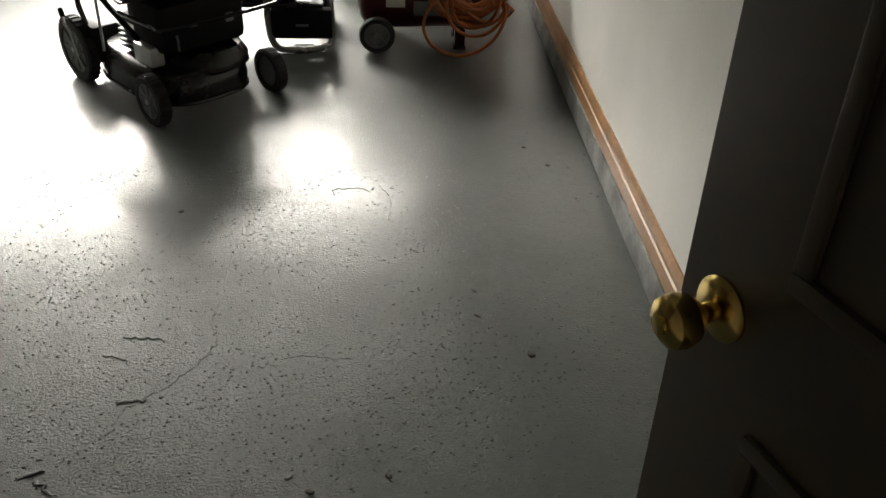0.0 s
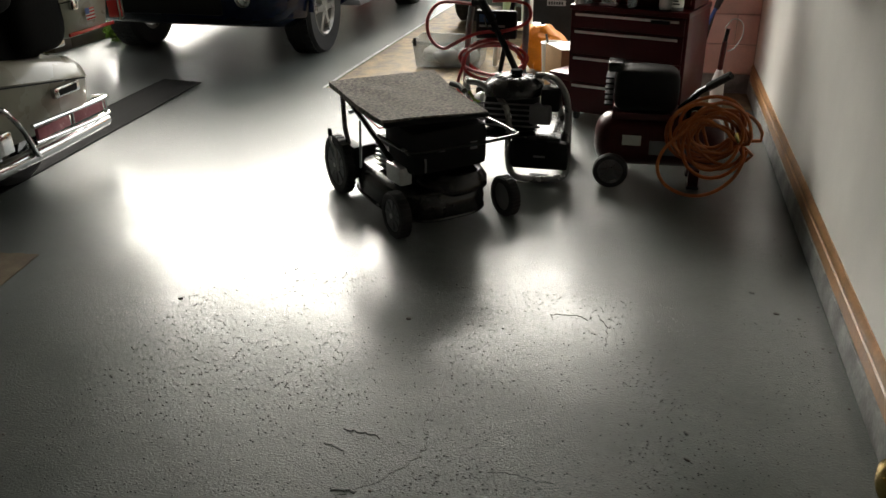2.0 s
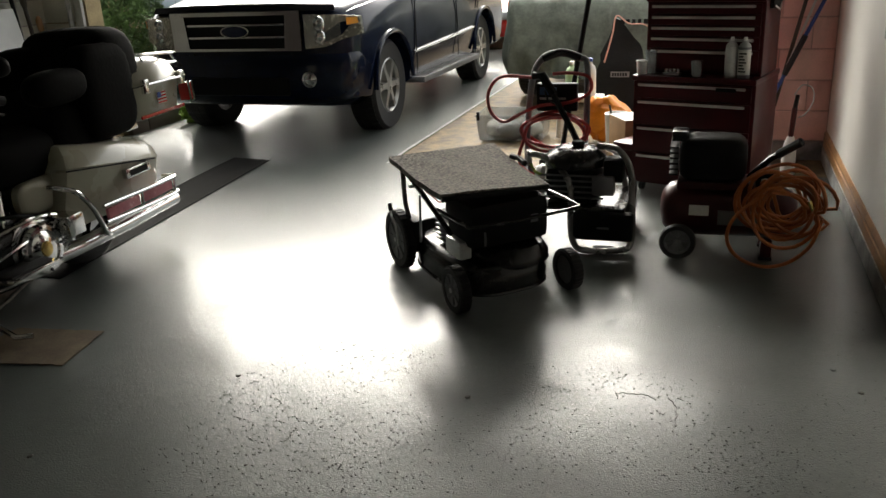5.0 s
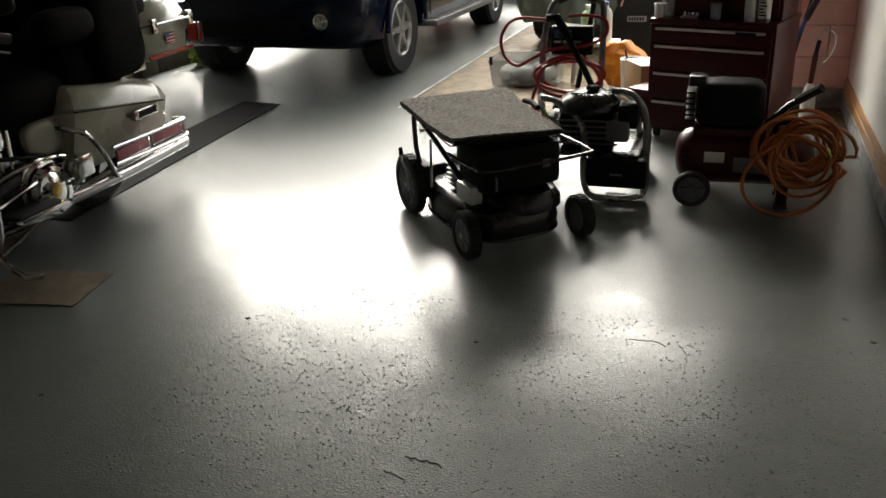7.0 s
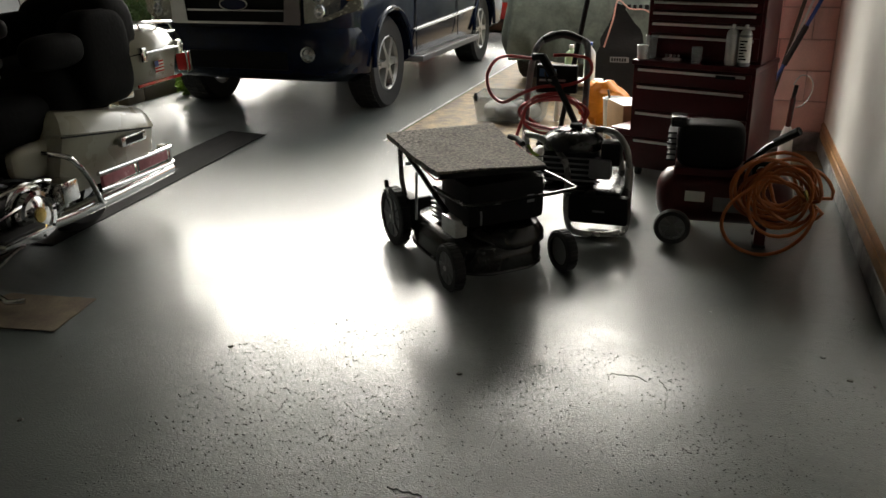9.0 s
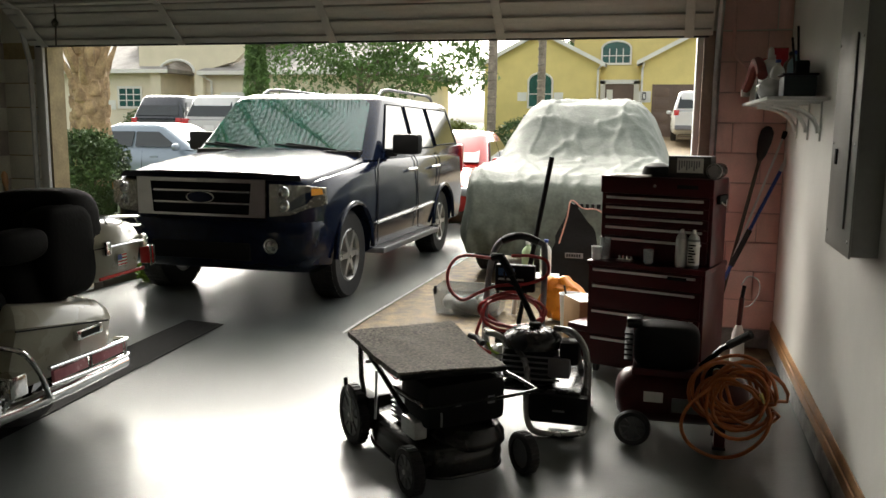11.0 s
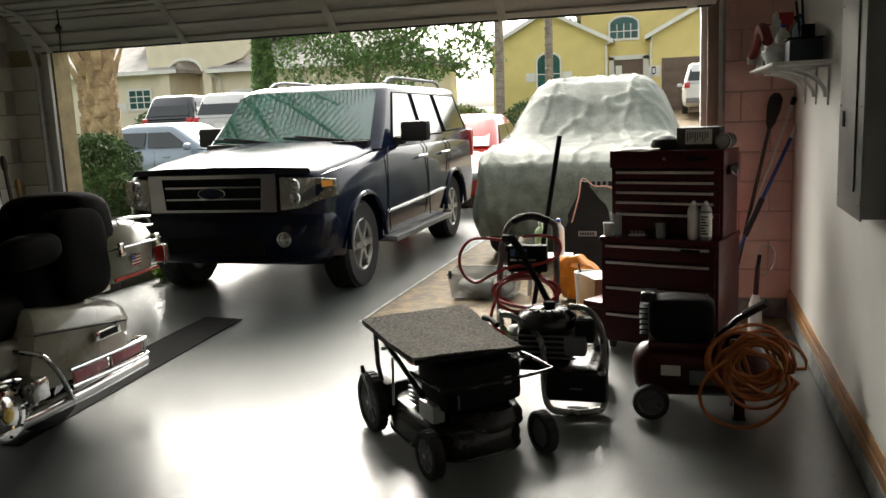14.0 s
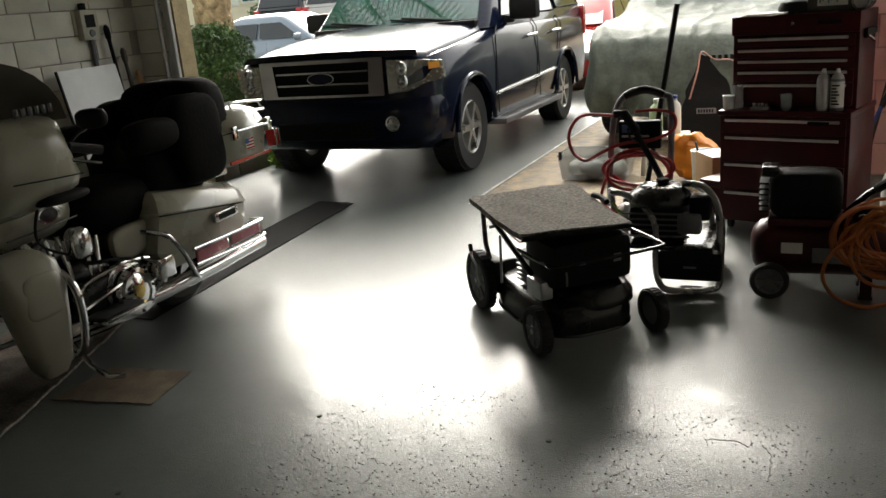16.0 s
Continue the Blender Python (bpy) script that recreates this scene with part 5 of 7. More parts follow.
# seats
part("rider_seat", superlump(K(-3.05, 2.92, 0.65), (0.20, 0.30, 0.13), 0.7), LEATHER, mc, "black leather rider seat")
part("passenger_seat", superlump(K(-3.05, 3.26, 0.72), (0.22, 0.28, 0.19), 0.65), LEATHER, mc, "black leather passenger seat")
part("backrest", superlump(K(-3.05, 3.54, 0.92), (0.27, 0.17, 0.24), 0.5), LEATHER, mc, "tall wrap-round black backrest")
for s in (1, -1):
    part("side_bolster", superlump((s * 0.20, 0.50, 0.86), (0.085, 0.20, 0.23), 0.5), LEATHER, mc)
    part("armrest", superlump((s * 0.23, 0.16, 0.93), (0.065, 0.19, 0.08), 0.75), LEATHER, mc, "padded black armrest")
    part("side_cover", superlump((s * 0.165, 0.08, 0.475), (0.035, 0.17, 0.08), 0.55), CREAM, mc, "cream side cover")
# tank
rings = []
for y, w, z0, z1 in ((2.14, 0.06, 0.66, 0.78), (2.2, 0.13, 0.62, 0.83), (2.35, 0.18, 0.59, 0.85), (2.55, 0.17, 0.59, 0.83), (2.72, 0.11, 0.60, 0.77), (2.86, 0.04, 0.62, 0.68)):
    rings.append([(w * math.cos(a), y - 2.9, (z0 + z1) / 2 + (z1 - z0) / 2 * math.sin(a)) for a in np.linspace(0, 2 * math.pi, 20, endpoint=False)])
tk = part("fuel_tank", loft(B(), rings), CREAM, mc, "cream teardrop fuel tank with oval badge", smooth=60)
bm = lathe(B(), [(0.0, 0), (0.055, 0), (0.05, 0.006), (0, 0.008)], 24, axis((0.176, -0.40, 0.715), (1.2, -0.40, 0.73)) @ Matrix.Diagonal((1, 0.55, 1, 1)))
part("tank_badge", bm, BLACKM, tk, "oval chrome-rimmed badge")
part("badge_rim", tube(B(), [(0.184, -0.40 + 0.056 * math.cos(a), 0.715 + 0.031 * math.sin(a)) for a in np.linspace(0, 6.283, 24, endpoint=False)], 0.004, 6, closed=True), CHROME, tk)
part("tank_stripe", tube(B(), [(0.172, -0.62, 0.66), (0.176, -0.4, 0.665), (0.14, -0.2, 0.665), (0.08, -0.08, 0.66)], 0.004, 6, smooth=4), DOORBROWN, tk)
# fairing, screen, lower leg guards
fair = part("fairing", loft(B(), [rounded_ring(-0.80, y - 2.9, w, z, 0.10) for z, y, w in ((0.76, 2.38, 0.28), (0.79, 2.50, 0.33), (0.83, 2.58, 0.36), (0.87, 2.59, 0.375), (0.95, 2.565, 0.38), (1.03, 2.55, 0.375), (1.09, 2.545, 0.36), (1.115, 2.53, 0.34), (1.13, 2.49, 0.30))]), CREAM, mc, "cream handlebar fairing", smooth=50)
part("fairing_seam", tube(B(), [(0.379, -0.70, 0.90), (0.381, -0.50, 0.885), (0.37, -0.35, 0.875)], 0.003, 6), BLACKP, fair)
part("fairing_vent", superlump((0.345, -0.46, 0.80), (0.05, 0.13, 0.022), 0.7, m=None), BLACKP, fair)
SCR = glass("smoked_screen", (0.09, 0.085, 0.065), 0.12, 0.9)
rings = []
for z, y, w in ((1.10, 2.545, 0.35), (1.17, 2.54, 0.34), (1.23, 2.525, 0.315), (1.28, 2.50, 0.28), (1.32, 2.47, 0.23), (1.345, 2.44, 0.17)):
    front = [(w * u, (y - 2.9) - 0.20 * (1 - u * u), z) for u in np.linspace(-1, 1, 13)]
    rings.append(front + [(x, yy + 0.008, zz) for x, yy, zz in front[::-1]])
part("windscreen", loft(B(), rings), SCR, mc, "smoked touring windscreen", smooth=60)
for k in range(6):
    part("letter_bar", boxes((0.350, -0.60 + k * 0.033, 1.135, 0.356, -0.578 + k * 0.033, 1.17), bevel=0.002), BLACKM, fair)
for s in (1, -1):
    part("leg_guard", loft(B(), [[(p[0] + s * cx, p[1] + cy - 0.14, p[2] * 1.06) for p in rounded_ring(-hy, hy, hx, z, min(hx, hy) * 0.7)] for z, hx, hy, cx, cy in ((0.10, 0.03, 0.05, 0.27, -0.50), (0.15, 0.05, 0.085, 0.28, -0.51), (0.30, 0.06, 0.115, 0.30, -0.53), (0.45, 0.065, 0.14, 0.31, -0.545), (0.54, 0.06, 0.145, 0.30, -0.56), (0.59, 0.045, 0.11, 0.28, -0.57), (0.605, 0.02, 0.06, 0.27, -0.58))], caps=True), CREAM, mc, "cream lower leg fairing")
    part("glove_box", superlump((s * 0.35, -0.68, 0.46), (0.03, 0.10, 0.09), 0.5), CREAM, mc)
    part("engine_guard", tube(B(), [(s * 0.12, -0.62, 0.62), (s * 0.30, -0.58, 0.55), (s * 0.385, -0.55, 0.46), (s * 0.39, -0.545, 0.30), (s * 0.33, -0.55, 0.16), (s * 0.15, -0.60, 0.14)], 0.016, 10, smooth=5), CHROME, mc, "chrome engine guard bar")
    part("handlebar", tube(B(), [(s * 0.05, -0.55, 1.02), (s * 0.25, -0.5, 1.05), (s * 0.33, -0.36, 0.98), (s * 0.36, -0.25, 0.95)], 0.014, 8, smooth=4), CHROME, mc)
    part("grip", tube(B(), [(s * 0.335, -0.36, 0.985), (s * 0.365, -0.22, 0.945)], 0.021, 10), RUBBER, mc)
    part("lever", tube(B(), [(s * 0.31, -0.42, 0.97), (s * 0.36, -0.40, 0.94), (s * 0.41, -0.28, 0.90)], 0.007, 6), CHROME, mc)
    mi = part("mirror", superlump((s * 0.37, -0.24, 1.08), (0.075, 0.035, 0.042), 0.7), BLACKP, mc, "black mirror with chrome rim")
    part("mirror_stem", tube(B(), [(s * 0.31, -0.36, 0.98), (s * 0.34, -0.30, 1.03), (s * 0.36, -0.25, 1.05)], 0.007, 6), BLACKM, mi)
    fb = part("footboard", boxes((min(s * 0.22, s * 0.38), -0.42, 0.225, max(s * 0.22, s * 0.38), -0.14, 0.245), bevel=0.006), CHROME, mc, "chrome-edged rubber footboard")
    part("board_rubber", boxes((min(s * 0.24, s * 0.36), -0.40, 0.2455, max(s * 0.24, s * 0.36), -0.16, 0.255), bevel=0.003), RUBBER, fb)
    part("passenger_board", boxes((min(s * 0.22, s * 0.34), 0.0, 0.285, max(s * 0.22, s * 0.34), 0.11, 0.385), bevel=0.012), CHROME, mc, "chrome passenger footboard folded up")
part("headlamp", lathe(B(), [(0.09, 0), (0.095, 0.03), (0.08, 0.05), (0, 0.06)], 24, axis(K(-3.05, 1.99, 0.95), K(-3.05, 0, 0.95))), CHROME, mc)
for s in (1, -1):
    part("fork", rod(B(), (s * 0.11, -0.78, 0.85), (s * 0.11, -1.12, 0.30), 0.03), CHROME, mc)
part("front_fender", tube(B(), [(0, -1.12 + 0.34 * math.cos(a), 0.305 + 0.34 * math.sin(a)) for a in np.linspace(0.1, 2.9, 14)], 0.075, 10), CREAM, mc, "cream front fender")
# engine
en = part("engine", superlump(K(-3.05, 2.66, 0.33), (0.16, 0.26, 0.15), 0.6), BLACKM, mc, "black and chrome V-twin engine")
for y, t2 in ((-0.36, 20), (-0.14, -20)):
    bm = B()
    for k in range(9):
        lathe(bm, [(0.055, k * 0.022), (0.095, k * 0.022), (0.095, k * 0.022 + 0.009), (0.055, k * 0.022 + 0.009)], 18, pose(0, y, 0.40, t2, 0, 0))
    part("cylinder", bm, STEEL, en, "finned cylinder")
    part("rocker_cover", lathe(B(), [(0.1, 0), (0.1, 0.04), (0.06, 0.07), (0, 0.07)], 18, pose(0, y, 0.40, t2, 0, 0) @ pose(0, 0, 0.2)), CHROME, en)
part("horn", superlump((0.20, -0.30, 0.56), (0.04, 0.06, 0.075), 0.7), CHROME, mc, "chrome horn cover")
part("primary_case", superlump((0.20, -0.12, 0.30), (0.05, 0.28, 0.10), 0.6), BLACKM, mc, "black primary case")
dc = part("derby_cover", lathe(B(), [(0.0, 0), (0.112, 0), (0.115, 0.012), (0.106, 0.027), (0.086, 0.029), (0.08, 0.022), (0.058, 0.03), (0.0, 0.034)], 32, axis((0.268, -0.115, 0.275), (1, -0.115, 0.305))), CHROME, mc, "round chrome cover with a gold emblem")
part("emblem", lathe(B(), [(0.036, 0.031), (0.032, 0.037), (0, 0.039)], 20, axis((0.268, -0.115, 0.275), (1, -0.115, 0.305))), BRASS, dc)
part("clutch_ring", lathe(B(), [(0.13, -0.04), (0.135, 0.0), (0.12, 0.004)], 30, axis((0.25, -0.125, 0.285), (1, -0.125, 0.30))), CHROME, mc)
for k in range(8):
    a = 2 * math.pi * k / 8
    part("cover_bolt", lathe(B(), [(0.007, 0.02), (0.007, 0.028), (0, 0.029)], 8, axis((0.268, -0.115, 0.275), (1, -0.115, 0.305)) @ Matrix.Translation((0.097 * math.cos(a), 0.097 * math.sin(a), 0.005))), BLACKM, dc)
for k, y in enumerate((-0.40, -0.33, -0.19, -0.12)):
    part("push_rod_tube", rod(B(), (0.15, y * 0.75 - 0.08, 0.38), (0.12, y, 0.60), 0.013, 10), CHROME, en)
part("case_trim", tube(B(), [(0.238, -0.40, 0.30), (0.240, -0.36, 0.385), (0.242, -0.16, 0.405), (0.242, 0.04, 0.385), (0.238, 0.08, 0.29), (0.240, 0.02, 0.17), (0.240, -0.2, 0.165), (0.238, -0.37, 0.215)], 0.010, 8, closed=True, smooth=4), CHROME, mc, "bright chrome edge of the primary case")
part("passenger_peg_arm", tube(B(), [(0.22, 0.04, 0.22), (0.27, 0.10, 0.28), (0.28, 0.16, 0.33)], 0.016, 8, smooth=4), CHROME, mc)
part("brake_line", tube(B(), [(0.30, -0.42, 0.97), (0.22, -0.46, 0.80), (0.20, -0.50, 0.62), (0.19, -0.30, 0.50)], 0.006, 6, smooth=5), BLACKP, mc)
part("oil_line", tube(B(), [(0.19, -0.28, 0.46), (0.23, -0.16, 0.44), (0.20, -0.02, 0.40)], 0.009, 6, smooth=5), BLACKP, mc)
part("shift_rod", tube(B(), [(0.28, -0.42, 0.30), (0.285, -0.2, 0.34), (0.24, 0.0, 0.36)], 0.008, 6), CHROME, mc)
part("frame_tube", tube(B(), [(0.13, -0.62, 0.62), (0.14, -0.55, 0.16), (0.14, -0.2, 0.13), (0.14, 0.3, 0.15), (0.12, 0.5, 0.45)], 0.018, 8), BLACKM, mc)
part("frame_tube", tube(B(), [(-0.13, -0.62, 0.62), (-0.14, -0.55, 0.16), (-0.14, -0.2, 0.13), (-0.14, 0.3, 0.15), (-0.12, 0.5, 0.45)], 0.018, 8), BLACKM, mc)
part("rear_fender", tube(B(), [(0, 0.46 + 0.33 * math.cos(a), 0.31 + 0.33 * math.sin(a)) for a in np.linspace(-0.2, 2.6, 14)], 0.085, 10), CREAM, mc, "cream rear fender")
part("kickstand", tube(B(), [(0.15, -0.42, 0.14), (0.28, -0.46, 0.06), (0.37, -0.47, 0.018), (0.43, -0.44, 0.014)], 0.012, 8), CHROME, mc, "chrome side stand, folded out")
part("case_mount", boxes((-0.12, 0.5, 0.60, 0.12, 0.85, 0.67), bevel=0.01), CHROME, mc)

for o in mc.children:
    if o.name.split(".")[0] in ("top_case", "luggage_rack", "backrest", "side_bolster", "armrest", "passenger_seat", "case_mount"):
        o.location.y += 0.08

# ---- mats on the floor ----
def mat_sheet(name, pts, thick, material_, label, wavy=0.0, nx=40, ny=10):
    """A mat on four corners (world), with ragged, slightly lifted edges."""
    a, b, c, d = [Vector((*p, 0)) for p in pts]
    o = (a + b + c + d) / 4
    ob = thing(name, Matrix.Translation(o), label, "mat")
    bm = B()
    up, dn = [], []
    for j in range(ny + 1):
        r1, r2 = [], []
        for i in range(nx + 1):
            u, v = i / nx, j / ny
            p = (a * (1 - u) + b * u) * (1 - v) + (d * (1 - u) + c * u) * v - o
            e = max(abs(2 * v - 1), abs(2 * u - 1)) ** 4
            p = p + Vector((noise.noise((u * 14, v * 4, 1)), noise.noise((u * 14, v * 4, 2)), 0)) * wavy * e
            lift = wavy * 0.8 * max(0, noise.noise((u * 7, v * 3, 3))) * (0.3 + e)
            r1.append(bm.verts.new((p.x, p.y, thick + lift))); r2.append(bm.verts.new((p.x, p.y, 0.001 + lift)))
        up.append(r1); dn.append(r2)
    for j in range(ny):
        for i in range(nx):
            bm.faces.new((up[j][i], up[j][i + 1], up[j + 1][i + 1], up[j + 1][i]))
            bm.faces.new((dn[j][i], dn[j + 1][i], dn[j + 1][i + 1], dn[j][i + 1]))
    ed = [(0, i) for i in range(nx)] + [(j, nx) for j in range(ny)] + [(ny, i) for i in range(nx, 0, -1)] + [(j, 0) for j in range(ny, 0, -1)]
    for (p, q), (r, s) in zip(ed, ed[1:] + ed[:1]):
        bm.faces.new((up[p][q], dn[p][q], dn[r][s], up[r][s]))
    part("sheet", bm, material_, ob, smooth=40)
    return ob


DARKMAT = material("dark_rubber_mat", (0.016, 0.016, 0.016), 0.85, 0, 0.3, 9, 120, 0.4, spec=0.1)
RUG = material("oily_brown_carpet", (0.15, 0.125, 0.105), 0.9, 0, 0.6, 7, 90, 0.6, second=(0.05, 0.042, 0.036), spec=0.15)
mat_sheet("runner_mat", [(-3.50, 5.54), (-3.17, 5.50), (-3.02, 3.1), (-3.38, 3.1)], 0.006, DARKMAT, "long black rubber runner under the motorcycle", 0.006)
rug = mat_sheet("floor_rug", [(-3.8, 3.14), (-3.20, 3.16), (-2.66, 1.75), (-3.3, 1.75)], 0.007, RUG, "worn dark brown carpet strip under the motorcycle", 0.03)
rn = random.Random(8)
edge_pts = [Vector((-3.19, 3.17, 0.006)).lerp(Vector((-2.655, 1.76, 0.006)), k / 40) + Vector((0.012 * noise.noise((k * 0.55, 0, 1)) + 0.006, 0, 0.010 + 0.012 * noise.noise((k * 0.4, 2, 3)))) - rug.location for k in range(41)]
part("fringe", tube(B(), edge_pts, 0.006, 6), material("frayed_edge", (0.32, 0.28, 0.24), 0.95, 0, 0.5, 30, 120, 0.6), rug, "pale frayed edge")
mat_sheet("cardboard_mat", [(-2.78, 2.57), (-2.38, 2.625), (-2.335, 2.325), (-2.80, 2.25)], 0.005, material("worn_cardboard", (0.13, 0.10, 0.06), 0.85, 0, 0.3, 8, 90, 0.2, second=(0.08, 0.055, 0.035)), "small worn brown cardboard mat under the side stand", 0.006)

# ---- fixtures on the garage walls ----
ep = thing("electric_panel", pose(0.62, 3.27, 1.05), "grey steel electric panel box on the wall", "electric panel")
PANELG = material("panel_grey_enamel", (0.34, 0.34, 0.32), 0.4, 0.1, 0.12, 5, 70, 0.04)
part("box", boxes((0.008, 0, 0, 0.10, 0.46, 1.15), bevel=0.004), PANELG, ep)
part("cover", boxes((0, -0.006, -0.006, 0.0075, 0.466, 1.156), bevel=0.003), PANELG, ep, "flat grey cover plate")
dr = part("panel_door", boxes((-0.008, 0.10, 0.09, -0.0005, 0.33, 0.80), bevel=0.003), PANELG, ep, "hinged inner door")
part("latch", boxes((-0.014, 0.29, 0.32, -0.0085, 0.325, 0.38), bevel=0.002), BLACKP, dr)
for y in (0.03, 0.43):
    for z in (0.05, 0.4, 0.78):
        part("screw", lathe(B(), [(0.007, 0), (0.006, 0.003), (0, 0.004)], 10, axis((-0.0005, y, z), (-1, y, z))), STEEL, ep)

sh = thing("wall_shelf", pose(0.43, 4.45, 1.64), "white wall shelf on curved brackets", "shelf")
part("board", boxes((0, 0, 0, 0.29, 1.5, 0.018), bevel=0.004), WHITEP, sh)
for y in (0.22, 0.62, 1.05):
    pts = [(0.275 - 0.22 * (1 - math.cos(a)), y, -0.16 + 0.145 * math.sin(a)) for a in np.linspace(0, math.pi / 2, 10)]
    br = part("bracket", tube(B(), pts, 0.011, 8), WHITEP, sh, "curved white bracket")
    part("bracket_back", boxes((0.281, y - 0.010, -0.20, 0.289, y + 0.010, 0.0)), WHITEP, br)
    part("bracket_arm", boxes((0.02, y - 0.012, -0.012, 0.277, y + 0.012, -0.001)), WHITEP, br)
SZ = 1.661
def bottle(name, x, y, z, r, h, mat, label, cap=None, square=0.0):
    o = thing(name, pose(x, y, z), label, "bottle")
    part("body", lathe(B(), [(0, 0), (r * 0.95, 0), (r, 0.008), (r, h * 0.68), (r * 0.8, h * 0.78), (r * 0.36, h * 0.86), (r * 0.34, h * 0.92)], 20), mat, o)
    part("cap", lathe(B(), [(r * 0.4, h * 0.915), (r * 0.4, h), (0, h)], 16), cap or WHITEP, o)
    return o


GREENP = material("dark_green_plastic", (0.02, 0.09, 0.04), 0.4)
bottle("spray_bottle", 0.49, 5.72, SZ, 0.035, 0.24, WHITEP, "tall white plastic bottle on the shelf")
bottle("spray_bottle", 0.50, 5.83, SZ, 0.03, 0.27, ALU, "slim silver spray tin on the shelf")
bottle("oil_bottle", 0.52, 5.56, SZ, 0.045, 0.22, GREENP, "dark green oil bottle on the shelf", BLACKP)
jug = thing("jug", pose(0.53, 5.36, SZ), "translucent white jug with a handle", "jug")
part("body", superlump((0, 0, 0.12), (0.06, 0.09, 0.12), 0.55), WHITEP, jug)
part("handle", tube(B(), [(0, -0.04, 0.22), (0, -0.03, 0.285), (0, 0.04, 0.29), (0, 0.06, 0.22)], 0.014, 8, smooth=4), WHITEP, jug)
part("cap", lathe(B(), [(0.022, 0), (0.022, 0.03), (0, 0.03)], 14, pose(0, -0.05, 0.23)), WHITEP, jug)
rb = thing("red_carton", pose(0.50, 5.66, SZ + 0.22), "small bright red carton", "box")
rb.matrix_basis = pose(0.60, 5.62, SZ)
part("body", boxes((-0.06, -0.05, 0, 0.05, 0.05, 0.32), bevel=0.004), material("bright_red_card", (0.5, 0.02, 0.04), 0.5), rb)
part("flap", boxes((-0.06, -0.05, 0.3205, 0.05, 0.05, 0.324)), CARD, rb)
belt = thing("strap", pose(0.45, 5.30, SZ), "dark red webbing strap hanging over the shelf things", "strap")
part("webbing", tube(B(), [(-0.02, 0.42, 0.08), (0.0, 0.30, 0.16), (0.0, 0.15, 0.215), (0.0, -0.10, 0.21), (0.01, -0.25, 0.13)], 0.03, 8, smooth=4), material("dark_red_webbing", (0.20, 0.035, 0.03), 0.8), belt)
part("buckle", boxes((-0.045, 0.40, 0.035, 0.005, 0.46, 0.085), bevel=0.006), STEEL, belt)
tote = thing("tote_box", pose(0.46, 4.55, SZ), "dark blue plastic tote full of odds and ends", "box")
part("tub", boxes((0.07, 0.14, 0, 0.23, 0.34, 0.11), bevel=0.012), material("dark_teal_plastic", (0.03, 0.05, 0.06), 0.5), tote)
part("rim", boxes((0.062, 0.132, 0.1105, 0.238, 0.348, 0.122), bevel=0.004), BLACKP, tote)
for k, (a, b) in enumerate((((0.14, 0.26, 0.1), (0.10, 0.16, 0.30)), ((0.16, 0.30, 0.1), (0.13, 0.20, 0.36)))):
    part("stick", rod(B(), a, b, 0.006, 8), BLACKP, tote)
part("tool_head", boxes((0.13, 0.2, 0.112, 0.2, 0.30, 0.19), bevel=0.012), BLACKP, tote)
pb = thing("plastic_bag", pose(0.52, 5.05, SZ), "crumpled clear plastic bag on the shelf", "bag")
bm = superlump((0, 0, 0.055), (0.09, 0.16, 0.055), 0.9, 30, 18)
for v in bm.verts:
    v.co += Vector((noise.noise(v.co * 14), noise.noise(v.co * 14 + Vector((5, 0, 0))), max(-0.4, noise.noise(v.co * 14 + Vector((0, 5, 0)))))) * 0.018
    v.co.z = max(v.co.z, 0.001)
part("film", bm, glass("thin_film", (0.6, 0.6, 0.6), 0.2, 0.55), pb)
bottle("cleaner_bottle", 0.62, 5.02, SZ, 0.04, 0.26, material("pale_blue_plastic", (0.20, 0.34, 0.42), 0.4), "pale blue cleaner bottle with a blue cap", BLUEP)
bottle("cleaner_bottle", 0.53, 4.98, SZ, 0.038, 0.21, WHITEP, "white cleaner bottle with a blue cap", BLUEP)
bottle("oil_bottle", 0.63, 5.22, SZ, 0.05, 0.27, material("brown_bottle_plastic", (0.09, 0.045, 0.025), 0.35), "dark brown oil bottle on the shelf", BLACKP)
bottle("oil_bottle", 0.51, 5.46, SZ, 0.042, 0.25, BLACKP, "black oil bottle with a red cap", LAMPRED)
con = thing("conduit", pose(0, 0, 0), "painted conduit on the pink block wall", "conduit", "", "structure")
part("pipe", tube(B(), [(0.36, 5.985, 2.7), (0.36, 5.985, 2.05), (0.38, 5.985, 1.97), (0.45, 5.985, 1.90), (0.55, 5.985, 1.88), (0.71, 5.985, 1.88)], 0.012, 8, smooth=4), PINK, con)

# long tools leaning in the corner
def pole(name, a, b, r, mat, label, cat):
    o = thing(name, Matrix.Translation(b), label, cat)
    A = Vector(a) - Vector(b)
    part("shaft", rod(B(), (0, 0, 0), A, r), mat, o)
    return o, A


o, A = pole("dust_brush", (0.585, 5.92, 1.42), (0.30, 5.88, 0.01), 0.012, DOORBROWN, "dark wooden pole with a black brush head up", "brush")
part("brush_head", lathe(B(), [(0.012, -0.14), (0.03, -0.10), (0.045, 0.0), (0.042, 0.06), (0.02, 0.09), (0, 0.095)], 16, axis(A, A * 1.2)), RUBBER, o)
o, A = pole("extension_pole", (0.70, 5.93, 1.45), (0.22, 5.82, 0.01), 0.008, WHITEP, "thin white extension pole with a black tip", "pole")
part("tip", lathe(B(), [(0.012, -0.02), (0.016, 0.0), (0.016, 0.03), (0, 0.035)], 10, axis(A, A * 1.2)), BLACKP, o)
